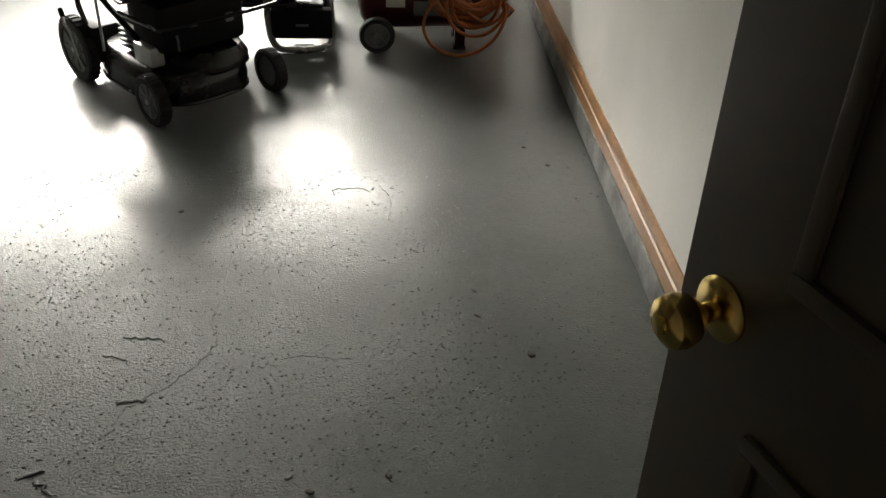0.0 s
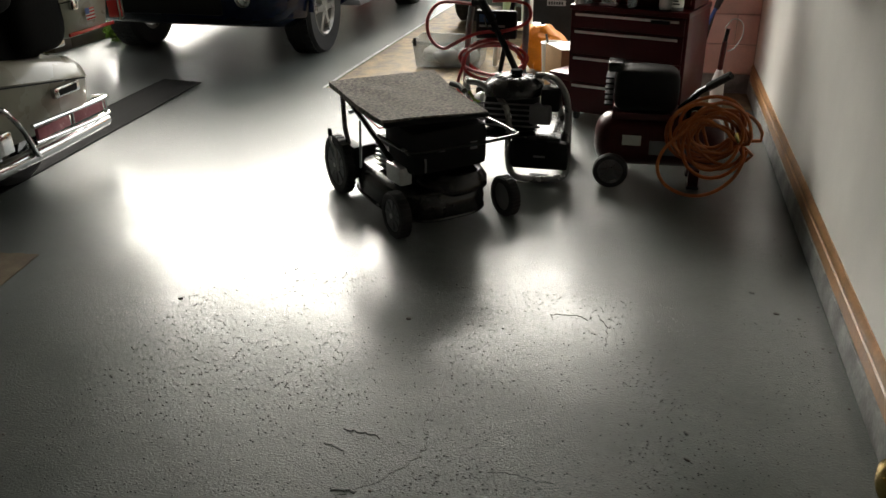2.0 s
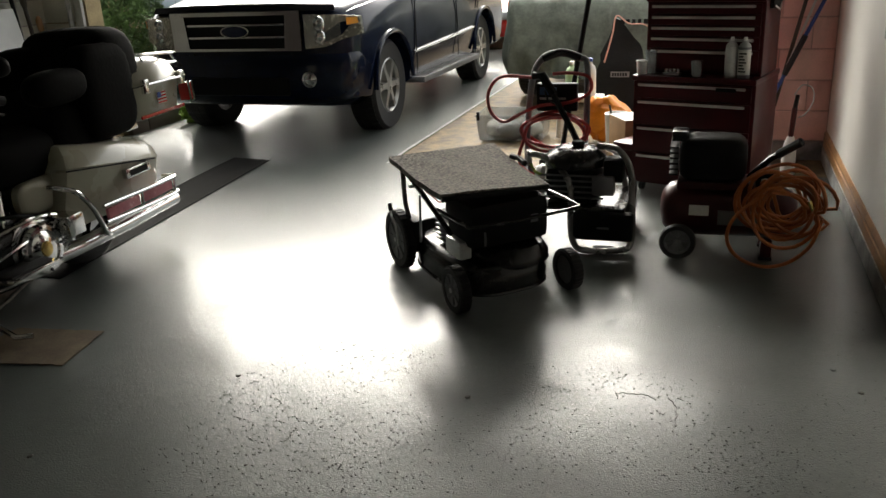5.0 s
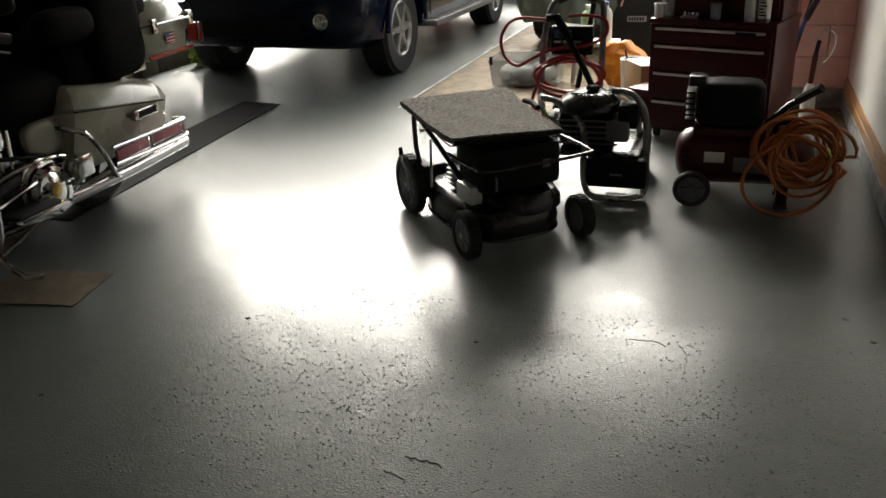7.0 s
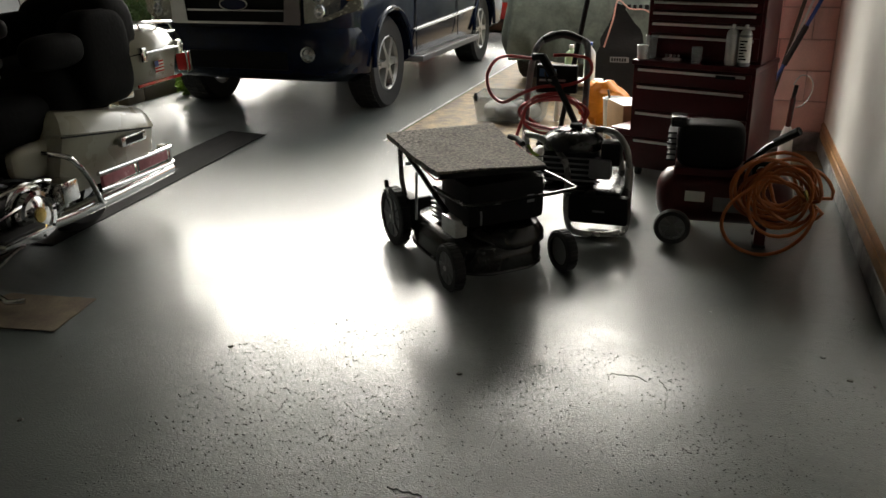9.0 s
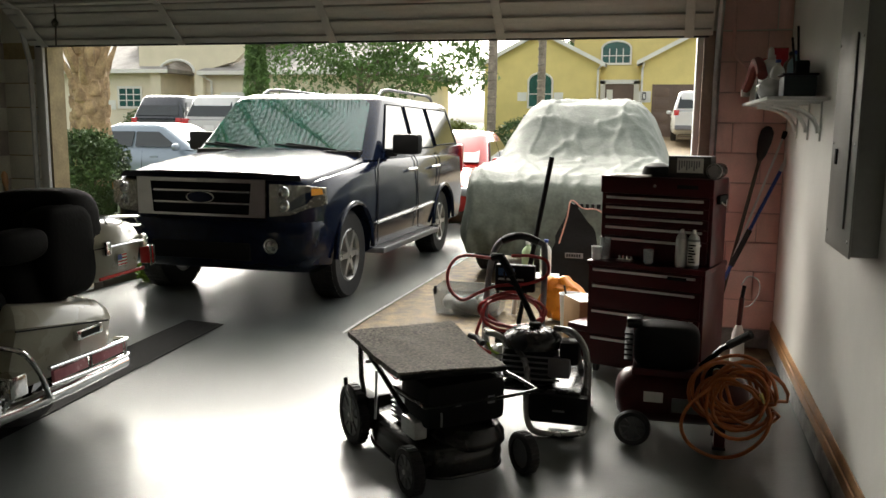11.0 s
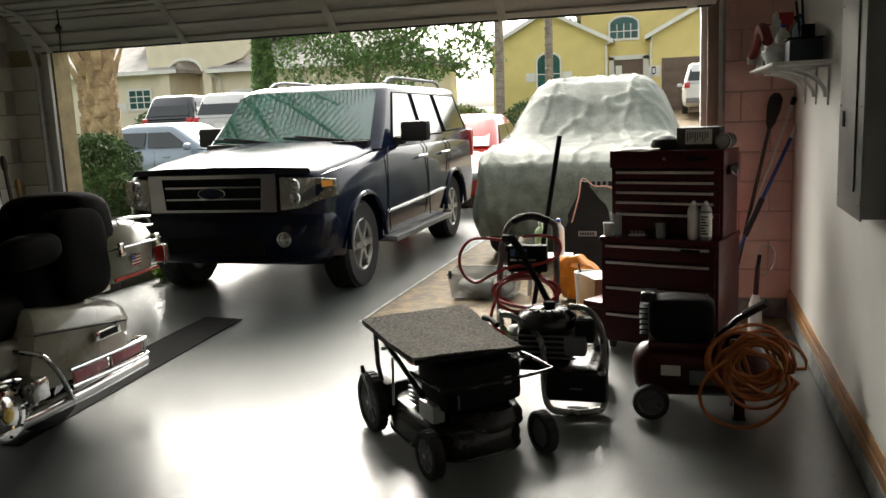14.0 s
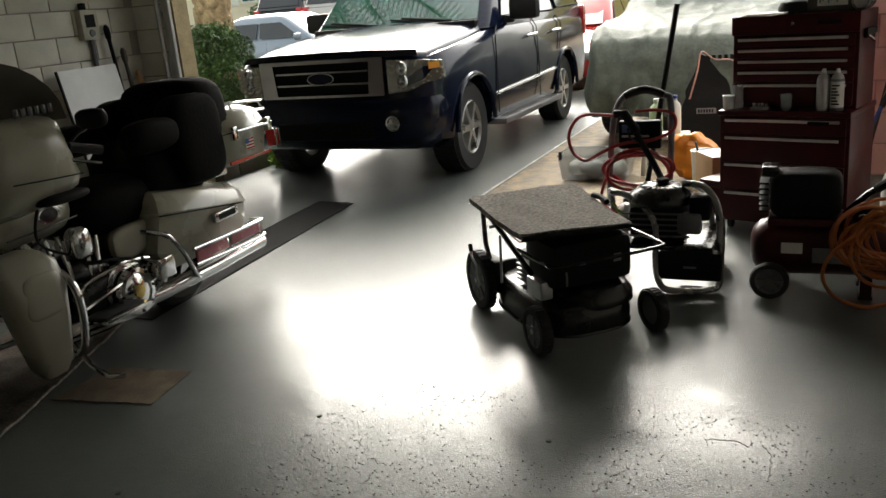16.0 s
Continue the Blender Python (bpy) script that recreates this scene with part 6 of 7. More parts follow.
o, A = pole("paint_pole", (0.69, 5.90, 1.22), (0.16, 5.75, 0.01), 0.012, BLUEP, "blue pole with a white tip and black grip", "pole")
part("tip", rod(B(), A, A * 1.07, 0.014), WHITEP, o)
part("grip", rod(B(), A * 0.48, A * 0.68, 0.018), RUBBER, o)
o = thing("hand_pump", pose(0.47, 5.62, 0), "white and red hand pump with a wire loop", "pump")
part("base", lathe(B(), [(0, 0), (0.045, 0), (0.04, 0.18), (0.02, 0.24), (0, 0.24)], 18), WHITEP, o)
part("barrel", rod(B(), (0, 0, 0.24), (0.01, 0, 0.42), 0.017), COMPRED, o)
part("rod", rod(B(), (0.01, 0, 0.42), (0.02, 0, 0.50), 0.013), BLACKP, o)
part("wire_loop", tube(B(), [(0.0, 0, 0.50), (0.04, 0, 0.56), (0.10, 0, 0.54), (0.11, 0, 0.46), (0.07, 0, 0.38), (0.03, 0, 0.36)], 0.004, 6, smooth=5), STEEL, o)

# things by the opening, behind the pressure washer
bn = thing("storage_bin", pose(-1.51, 6.50, 0, 0, 0, 2), "clear plastic storage bin half full of rags", "bin")
bm = B()
loft(bm, [[(-0.25, -0.16, 0.004), (0.25, -0.16, 0.004), (0.25, 0.16, 0.004), (-0.25, 0.16, 0.004)], [(-0.275, -0.185, 0.2), (0.275, -0.185, 0.2), (0.275, 0.185, 0.2), (-0.275, 0.185, 0.2)],
          [(-0.27, -0.18, 0.2), (0.27, -0.18, 0.2), (0.27, 0.18, 0.2), (-0.27, 0.18, 0.2)], [(-0.245, -0.155, 0.008), (0.245, -0.155, 0.008), (0.245, 0.155, 0.008), (-0.245, 0.155, 0.008)]])
part("tub", bm, CLEAR, bn, smooth=0)
part("rim", tube(B(), [(-0.275, -0.185, 0.2), (0.275, -0.185, 0.2), (0.275, 0.185, 0.2), (-0.275, 0.185, 0.2)], 0.007, 6, closed=True), CLEAR, bn)
for k, (x, y, r) in enumerate(((-0.12, 0, 0.11), (0.06, 0.03, 0.12), (0.15, -0.04, 0.09), (-0.03, -0.07, 0.1))):
    bm = superlump((x, y, 0.075), (r, 0.08, 0.065), 0.9)
    for v in bm.verts:
        v.co += Vector((0, 0, 1)) * 0.03 * noise.noise(v.co * 12)
        v.co.z = max(0.009, v.co.z)
    part("rag", bm, GREYP if k % 2 else PAPER, bn)
for x in (-0.25, 0.25):
    part("latch", boxes((x - 0.012, -0.20, 0.17, x + 0.012, -0.186, 0.235), bevel=0.004), BLACKP, bn)
o = thing("broom", pose(-0.985, 5.64, 0), "black broom standing with its handle up", "broom")
part("handle", rod(B(), (0, 0, 0.06), (0.205, 0.06, 1.29), 0.017), BLACKP, o)
part("head", boxes((-0.14, -0.03, 0.045, 0.14, 0.03, 0.085), bevel=0.01), BLACKP, o)
part("bristles", boxes((-0.145, -0.035, 0.0, 0.145, 0.035, 0.045), bevel=0.006), RUBBER, o)
bg = thing("gear_bag", pose(-0.78, 7.38, fall(7.4)) @ Matrix.Diagonal((1.2, 0.9, 0.9, 1)), "black gear bag with a pale badge and cord", "bag")
bm = loft(B(), [[(-0.17, -0.10, 0.0), (0.17, -0.10, 0.0), (0.17, 0.10, 0.0), (-0.17, 0.10, 0.0)], [(-0.19, -0.11, 0.2), (0.19, -0.11, 0.2), (0.18, 0.1, 0.2), (-0.18, 0.1, 0.2)], [(-0.16, -0.09, 0.5), (0.17, -0.09, 0.5), (0.16, 0.09, 0.5), (-0.14, 0.08, 0.5)], [(-0.10, -0.05, 0.75), (0.12, -0.06, 0.72), (0.1, 0.05, 0.72), (-0.08, 0.04, 0.75)], [(-0.05, -0.02, 0.95), (-0.01, -0.03, 0.93), (-0.01, 0.02, 0.93), (-0.04, 0.02, 0.95)]])
bmesh.ops.subdivide_edges(bm, edges=bm.edges[:], cuts=3, use_grid_fill=True, smooth=0.3)
for v in bm.verts:
    v.co += Vector((noise.noise(v.co * 7), noise.noise(v.co * 7 + Vector((3, 1, 0))), 0)) * 0.03
    v.co.z = max(0, v.co.z)
part("sack", bm, material("black_nylon", (0.010, 0.010, 0.011), 0.6, 0, 0.3, 8, 60, 0.3, spec=0.15), bg, smooth=50)
part("badge", boxes((-0.06, -0.128, 0.42, 0.07, -0.122, 0.47)), GREYP, bg, "pale badge of unreadable letters")
for k in range(6):
    part("badge_bar", boxes((-0.05 + k * 0.018, -0.131, 0.43, -0.038 + k * 0.018, -0.1285, 0.46)), BLACKP, bg)
part("cord", tube(B(), [(-0.11, -0.08, 0.55), (-0.06, -0.06, 0.80), (-0.035, -0.03, 0.97), (0.05, -0.05, 0.90), (0.15, -0.04, 0.89), (0.22, -0.04, 0.83)], 0.006, 6, smooth=5), material("pale_red_cord", (0.5, 0.25, 0.2), 0.6), bg)
ob_ = thing("orange_bag", pose(-0.78, 6.42, 0), "crumpled orange plastic bag", "bag")
bm = superlump((0, 0, 0.17), (0.17, 0.12, 0.17), 0.9, 34, 22)
for v in bm.verts:
    d = Vector((noise.noise(v.co * 11), noise.noise(v.co * 11 + Vector((4, 0, 0))), noise.noise(v.co * 11 + Vector((0, 4, 0)))))
    v.co += d * 0.05
    v.co.z = max(0.0, v.co.z)
part("film", bm, material("orange_film", (0.75, 0.25, 0.02), 0.35), ob_, smooth=20)
o = thing("bucket", pose(-0.66, 6.12, 0), "white plastic bucket with a stick in it", "bucket")
part("wall", lathe(B(), [(0.075, 0), (0.09, 0.27), (0.094, 0.275), (0.085, 0.275), (0.07, 0.006), (0, 0.006)], 26), WHITEP, o)
part("stick", rod(B(), (0.02, 0, 0.01), (-0.06, 0.02, 0.33), 0.008), DOORBROWN, o)
o = thing("cardboard_box", pose(-0.52, 5.86, 0, 0, 0, 30), "brown cardboard box with a pale top", "box")
part("body", boxes((-0.11, -0.11, 0, 0.11, 0.16, 0.30), bevel=0.003), CARD, o)
part("top_flap", boxes((-0.11, -0.11, 0.3005, 0.11, 0.025, 0.304), (-0.11, 0.03, 0.3005, 0.11, 0.16, 0.304)), PAPER, o)
o = thing("red_tool_box", pose(-0.63, 5.98, 0), "red metal tool box on the floor", "tool box")
o.matrix_basis = pose(-0.44, 5.62, 0, 0, 0, 60)
part("body", boxes((-0.2, -0.08, 0, 0.2, 0.08, 0.17), bevel=0.006), CHESTRED, o)
part("lid", boxes((-0.205, -0.085, 0.171, 0.205, 0.085, 0.215), bevel=0.01), CHESTRED, o)
part("handle", tube(B(), [(-0.08, 0, 0.215), (-0.07, 0, 0.245), (0.07, 0, 0.245), (0.08, 0, 0.215)], 0.007, 8), STEEL, o)
st2 = thing("step_stool", pose(-1.0, 6.62, 0), "low white plastic step stool", "stool")
part("top", boxes((-0.17, -0.12, 0.28, 0.17, 0.12, 0.31), bevel=0.01), WHITEP, st2)
for x in (-0.14, 0.14):
    for y in (-0.1, 0.1):
        part("leg", rod(B(), (x * 1.12, y * 1.1, 0), (x, y, 0.28), 0.02, 10, 0.024), WHITEP, st2)
bottle("cleaner_bottle", -1.07, 6.60, 0.311, 0.05, 0.27, material("pale_green_plastic", (0.45, 0.6, 0.35), 0.4), "pale green cleaner bottle on the stool", WHITEP)
bottle("cleaner_bottle", -0.93, 6.62, 0.311, 0.045, 0.29, WHITEP, "white cleaner bottle with a blue cap", BLUEP)

# left wall: timer, white board, leaning tools
tm = thing("timer_box", pose(LX, 5.42, 1.36), "beige irrigation timer box on the wall", "timer")
part("case", boxes((0, -0.09, 0, 0.07, 0.09, 0.24), bevel=0.012), material("beige_plastic", (0.45, 0.43, 0.34), 0.5), tm)
part("window", boxes((0.0705, -0.05, 0.10, 0.074, 0.05, 0.20)), BLACKP, tm)
part("dial", lathe(B(), [(0.03, 0), (0.026, 0.012), (0, 0.013)], 18, axis((0.0705, 0, 0.055), (1, 0, 0.055))), GREYP, tm)
part("conduit", tube(B(), [(0.03, 0.02, 0), (0.03, 0.02, -0.6), (0.03, 0.03, -1.3)], 0.02, 8), GREYP, tm)
part("cap", lathe(B(), [(0.03, 0), (0.03, 0.05), (0.0, 0.055)], 12, pose(0.03, -0.02, 0.24)), BLACKP, tm)
wb = thing("white_board", pose(-5.13, 5.25, 0.0, 0, -10, 4), "blank white board leaning on the wall", "board")
part("sheet", boxes((0, -0.33, 0.0, 0.012, 0.33, 1.17), bevel=0.002), WHITEP, wb)
part("edge_strip", boxes((-0.002, -0.345, 0.0, 0.016, -0.331, 1.17)), BLACKP, wb)
for y, h, n2, mm in ((5.72, 1.15, "garden_spade", DOORBROWN), (5.83, 0.95, "garden_rake", PINE), (5.60, 1.35, "hedge_pole", BLACKP)):
    o = thing(n2, pose(-5.25, y, 0, 0, -6, 0), {"garden_spade": "spade with a dark handle leaning on the wall", "garden_rake": "rake with a wooden handle leaning on the wall", "hedge_pole": "black pole tool leaning on the wall"}[n2], n2.split("_")[1])
    part("shaft", rod(B(), (0, 0, 0.2), (0, 0, h), 0.016), mm, o)
    part("grip", lathe(B(), [(0.016, 0), (0.026, 0.03), (0.026, 0.10), (0.01, 0.13), (0, 0.13)], 12, pose(0, 0, h)), mm, o)
    part("head", boxes((-0.015, -0.08, 0, 0.015, 0.08, 0.22), bevel=0.006), STEEL, o)

# marks in the floor paint
floor_ob = bpy.data.objects["floor"]
def mark(pts, r, lift=0.0, name="paint_ridge"):
    bm = tube(B(), [(x, y, lift - r * 0.25) for x, y in pts], r, 8, smooth=10)
    for v in bm.verts:
        j = Vector((v.co.x, v.co.y, 0)) * 45; v.co.x += 0.010 * noise.noise(j) + 0.004 * noise.noise(j * 4); v.co.y += 0.010 * noise.noise(j + Vector((9, 0, 0)))
    part(name, bm, FLOOR, floor_ob)


mark([(-0.69, 1.44), (-0.68, 1.5), (-0.65, 1.55), (-0.59, 1.6), (-0.56, 1.65), (-0.51, 1.73), (-0.5, 1.8), (-0.53, 1.86), (-0.52, 1.99), (-0.53, 2.09), (-0.52, 2.25)], 0.0016)
mark([(-0.32, 1.7), (-0.26, 1.71), (-0.2, 1.7), (-0.14, 1.7)], 0.0013)
mark([(-0.24, 2.55), (-0.24, 2.59), (-0.17, 2.6), (-0.12, 2.58)], 0.0022)
mark([(-0.08, 2.6), (-0.05, 2.54), (-0.05, 2.39)], 0.002)
for a, b, r in (((-0.75, 1.79), (-0.64, 1.78), 0.004), ((-0.78, 1.72), (-0.72, 1.7), 0.004), ((-0.85, 1.31), (-0.8, 1.33), 0.005), ((-0.7, 1.54), (-0.63, 1.55), 0.005), ((-0.81, 1.31), (-0.76, 1.26), 0.005)):
    mark([a, ((a[0] + b[0]) / 2, (a[1] + b[1]) / 2 + 0.006), b], r)
rn = random.Random(3)
GRIT = material("dark_grit", (0.04, 0.035, 0.03), 0.7)
spots = [(0.2, 1.99), (0.2, 1.87), (0.53, 2.77), (0.46, 2.92), (-0.21, 1.26), (0.33, 1.7), (-0.26, 1.3), (-0.04, 1.3), (-0.74, 2.45), (-2.72, 4.43), (-1.61, 2.41), (-1.99, 1.78)]
spots += [(rn.uniform(-2.6, 0.6), rn.uniform(1.3, 5.3)) for _ in range(60)] + [(rn.uniform(0.55, 0.7), rn.uniform(1.5, 4.5)) for _ in range(40)]
for k, (x, y) in enumerate(spots):
    bm = B()
    r = (0.011 if k < 12 else rn.uniform(0.002, 0.006))
    lathe(bm, [(r, 0.0), (r * 0.7, r * 0.35), (0, r * 0.45)], 7, pose(x, y, 0, 0, 0, rn.uniform(0, 180)) @ Matrix.Diagonal((1, rn.uniform(0.4, 1), 1, 1)))
    part("grit", bm, GRIT if k % 3 else FLOOR, floor_ob)

# fine lumps in the roller-painted floor by the doorway
rn = random.Random(21)
verts, faces = [], []
for k in range(6000):
    x, y = rn.uniform(-1.6, 0.62), rn.uniform(1.15, 2.75)
    if noise.noise((x * 2.2, y * 2.2, 4)) < rn.uniform(-0.7, 0.35):
        continue
    r, a0, q = rn.uniform(0.0014, 0.0044), rn.uniform(0, 6.3), rn.uniform(0.5, 1.0)
    i0 = len(verts)
    for a in range(6):
        t = a0 + a * math.pi / 3
        verts.append((x + r * math.cos(t), y + q * r * math.sin(t), -0.0002))
    for a in range(6):
        t = a0 + a * math.pi / 3
        verts.append((x + 0.55 * r * math.cos(t), y + 0.55 * q * r * math.sin(t), 0.55 * r))
    for a in range(6):
        b2 = (a + 1) % 6
        faces.append((i0 + a, i0 + b2, i0 + 6 + b2, i0 + 6 + a))
    faces.append(tuple(i0 + 6 + a for a in range(6)))
lumps = bpy.data.meshes.new("paint_lumps")
lumps.from_pydata(verts, [], faces)
lumps.polygons.foreach_set("use_smooth", [True] * len(lumps.polygons))
lumps.materials.append(FLOOR)
lump_ob = new("paint_lumps", lumps)
lump_ob.parent = floor_ob
tagged(lump_ob, kind="stuff")

# ---- street, houses and plants ----
def car(name, m, L, W, H, belt, mat, label, rear_glass=True, boxy=False, seed=0):
    """A plain car: nose at y = 0, tail at y = L."""
    ob = thing(name, m, label, "car")
    w, r = W / 2, 0.33 if not boxy else 0.37
    f, b = 0.19 * L, 0.8 * L
    nose = belt - (0.22 if not boxy else 0.06)
    st = [(0, w * 0.8, 0.35, nose - 0.12, 0.01), (0.06, w * 0.92, 0.27, nose - 0.04, 0.02), (0.4, w * 0.99, 0.22, nose, 0.05), (0.26 * L, w, 0.22, belt - 0.04, 0.05), (0.33 * L, w, 0.22, belt, 0.0), (0.8 * L, w, 0.22, belt + 0.02, 0), (0.95 * L, w * 0.96, 0.25, belt + (0.02 if not boxy else 0.04), 0), (L, w * 0.84, 0.4, belt - 0.06, 0)]
    ct = B()
    for y in (f, b):
        for s in (1, -1):
            lathe(ct, [(r + 0.06, 0), (r + 0.06, 0.6)], 24, axis((s * (w - 0.3), y, r), (s * 3, y, r)))
    rings = []
    for y, ww, zb, zt, c in st:
        rings.append(half_ring([(0, zb), (ww * 0.85, zb), (ww * 0.97, zb + 0.08), (ww * 0.99, 0.45), (ww, 0.6), (ww * 0.98, zt - 0.1), (ww * 0.93, zt - 0.02), (ww * 0.7, zt + c * 0.5), (0, zt + c)], y))
    body = part("body", cut(loft(B(), rings), ct), mat, ob, smooth=40)
    y0, y1, y2, y3 = (0.27 * L, 0.44 * L, 0.70 * L, 0.88 * L) if not boxy else (0.25 * L, 0.38 * L, 0.93 * L, 0.99 * L)
    wr = w * 0.72
    part("cabin", loft(B(), [rounded_ring(y0, y3, w * 0.92, belt - 0.02, 0.15), rounded_ring((y0 * 0.15 + y1 * 0.85), (y3 * 0.15 + y2 * 0.85), wr * 1.05, H - 0.1, 0.2), rounded_ring(y1 + 0.05, y2 - 0.05, wr * 0.95, H - 0.03, 0.2), rounded_ring(y1 + 0.25, y2 - 0.25, wr * 0.6, H, 0.2)]), mat, ob, smooth=45)
    hz = H - 0.13
    t = 0.82
    def front(u, k, y_a, y_b, sgn):
        return (u * (w * 0.9 * (1 - k) + wr * 1.03 * k) * 0.88, y_a * (1 - k) + y_b * k + sgn * 0.012, belt * (1 - k) + hz * k)
    part("windscreen", quad_plate(B(), [front(-1, 0.06, y0, y1, -1), front(1, 0.06, y0, y1, -1), front(1, 0.84, y0, y1, -1), front(-1, 0.84, y0, y1, -1)], 0.02, (0, -0.7, 0.7)), GLASSDARK, ob)
    part("rear_window", quad_plate(B(), [front(-1, 0.1, y3, y2, 1), front(1, 0.1, y3, y2, 1), front(1, 0.84, y3, y2, 1), front(-1, 0.84, y3, y2, 1)], 0.02, (0, 0.7, 0.5)), GLASSDARK, ob)
    for s in (1, -1):
        X = lambda k: s * (w * 0.925 * (1 - k) + wr * 1.07 * k)
        yb = lambda u, k: (y0 * (1 - k) + y1 * k) * (1 - u) + (y3 * (1 - k) + y2 * k) * u
        for u0, u1 in (((0.12, 0.47), (0.50, 0.88)) if not boxy else ((0.1, 0.36), (0.385, 0.64), (0.665, 0.94))):
            q = [(X(k), yb(u, k), (belt + 0.01) * (1 - k) + hz * k) for u, k in ((u0, 0.06), (u1, 0.06), (u1, 0.84), (u0, 0.84))]
            part("side_window", quad_plate(B(), q, 0.02, (s, 0, 0.35)), GLASSDARK, ob)
        part("door_seam", tube(B(), [(s * w * 0.995, 0.52 * L, 0.35), (s * w * 1.0, 0.52 * L, 0.6), (s * w * 0.97, 0.52 * L, belt - 0.06)], 0.006, 5), BLACKP, ob)
        for y in (0.46 * L, 0.68 * L):
            part("door_handle", boxes((min(s * w * 0.97, s * (w + 0.015)), y - 0.09, belt - 0.18, max(s * w * 0.97, s * (w + 0.015)), y + 0.09, belt - 0.145), bevel=0.01), mat, ob)
        part("mirror", superlump((s * (w + 0.08), 0.34 * L, belt + 0.04), (0.11, 0.06, 0.075), 0.7, 16, 10), mat, ob)
        part("headlight", superlump((s * w * 0.74, 0.06, nose - 0.13), (0.2, 0.09, 0.07), 0.7, 16, 10), ALU, ob)
        zt = belt - 0.22 if not boxy else belt - 0.12
        part("tail_light", boxes((min(s * w * 0.70, s * w * 0.90), L - 0.12, zt - 0.08, max(s * w * 0.70, s * w * 0.90), L + 0.005, zt + (0.05 if not boxy else 0.12)), bevel=0.02), LAMPRED, ob)
        for y in (f, b):
            mm = axis((s * (w - 0.12), y, r), (s * 3, y, r))
            ty = part("tyre", lathe(B(), [(r * 0.64, -0.1), (r * 0.95, -0.1), (r, -0.06), (r, 0.06), (r * 0.95, 0.1), (r * 0.64, 0.1)], 26, mm), RUBBER, ob)
            bm = lathe(B(), [(r * 0.66, -0.05), (r * 0.66, 0.09), (r * 0.6, 0.06), (r * 0.2, 0.07), (0, 0.09)], 24, mm)
            part("rim", bm, ALU, ty)
    part("grille", boxes((-w * 0.4, -0.015, nose - 0.3, w * 0.4, 0.03, nose - 0.16), bevel=0.01), BLACKP, ob)
    part("plate", boxes((-0.16, L - 0.005, belt - 0.35, 0.16, L + 0.012, belt - 0.2)), WHITEP, ob)
    part("rear_bumper", boxes((-w * 0.85, L - 0.1, 0.38, w * 0.85, L + 0.05, 0.56), bevel=0.04), mat if not boxy else GREYP, ob)
    return ob


SILV = material("silver_blue_car_paint", (0.22, 0.27, 0.32), 0.22, 0.3, 0.06, 3, 90, 0, 0.05, coat=0.8)
CHAR = material("charcoal_car_paint", (0.03, 0.034, 0.04), 0.2, 0.2, 0.06, 3, 90, 0, 0.05, coat=0.8)
WHTC = material("white_car_paint", (0.6, 0.6, 0.58), 0.22, 0, 0.04, 3, 90, 0, 0.05, coat=0.8)
REDC = material("red_car_paint", (0.45, 0.015, 0.012), 0.2, 0, 0.06, 3, 90, 0, 0.05, coat=0.8)
car("sedan", pose(-8.1, 16.2, fall(16.2), 0, 0, 90), 4.8, 1.82, 1.46, 0.93, SILV, "silver-blue sedan parked along the street")
car("family_suv", pose(-15.45, 28.0, fall(25.5), 1.5, 0, 180), 4.9, 1.95, 1.80, 1.08, CHAR, "charcoal SUV seen from behind on the far drive", boxy=True)
car("family_suv", pose(-13.45, 27.6, fall(25.3), 1.5, 0, 180), 4.8, 1.95, 1.80, 1.08, WHTC, "white SUV seen from behind on the far drive", boxy=True)
car("hatchback", pose(-3.65, 12.1, fall(13) + 0.01, 0, 0, 0), 4.1, 1.75, 1.46, 0.92, REDC, "bright red car parked behind the SUV")
car("pickup", pose(0.95, 37.5, fall(35), 1.5, 0, 180), 5.0, 1.95, 1.85, 1.12, WHTC, "white pickup on the yellow house's drive", boxy=True)

LEAF = material("leaf_green", (0.14, 0.245, 0.07), 0.55, 0, 0.5, 3, 30, 0.1)
LEAFD = material("dark_leaf", (0.07, 0.13, 0.035), 0.6, 0, 0.5, 2, 30, 0.1)
LEAFY = material("yellow_leaf", (0.16, 0.19, 0.03), 0.6, 0, 0.4, 2, 30, 0.1)
BARK = material("grey_bark", (0.28, 0.24, 0.19), 0.9, 0, 0.4, 6, 30, 0.8)
PALMB = material("palm_boots", (0.46, 0.33, 0.19), 0.85, 0, 0.4, 7, 40, 0.8, second=(0.20, 0.13, 0.07))

def leaves(blobs, n, size, rng, droop=0.0):
    """A crown of n leaves on the shells and in the bodies of the blobs (centre, half sizes)."""
    verts, faces = [], []
    vol = [b[1][0] * b[1][1] * b[1][2] for b in blobs]
    for _ in range(n):
        c, h = rng.choices(blobs, vol)[0]
        d = Vector((rng.gauss(0, 1), rng.gauss(0, 1), rng.gauss(0, 1))).normalized()
        k = rng.uniform(0.55, 1.0) ** 0.5 * (0.88 + 0.2 * noise.noise(d * 3 + Vector(c)))
        p = Vector(c) + Vector((d.x * h[0], d.y * h[1], d.z * h[2])) * k
        q = Euler((rng.uniform(-1.2, 1.2), rng.uniform(-1.2, 1.2), rng.uniform(0, 6.3))).to_matrix()
        s = size * rng.uniform(0.6, 1.3)
        i = len(verts)
        for v in ((-1, 0, 0), (0, -0.45, 0.1), (1, 0, -0.15 - droop), (0, 0.45, 0.1)):
            verts.append(p + q @ (Vector(v) * s))
        faces.append((i, i + 1, i + 2, i + 3))
    me = bpy.data.meshes.new("crown")
    me.from_pydata([tuple(v) for v in verts], [], faces)
    return me


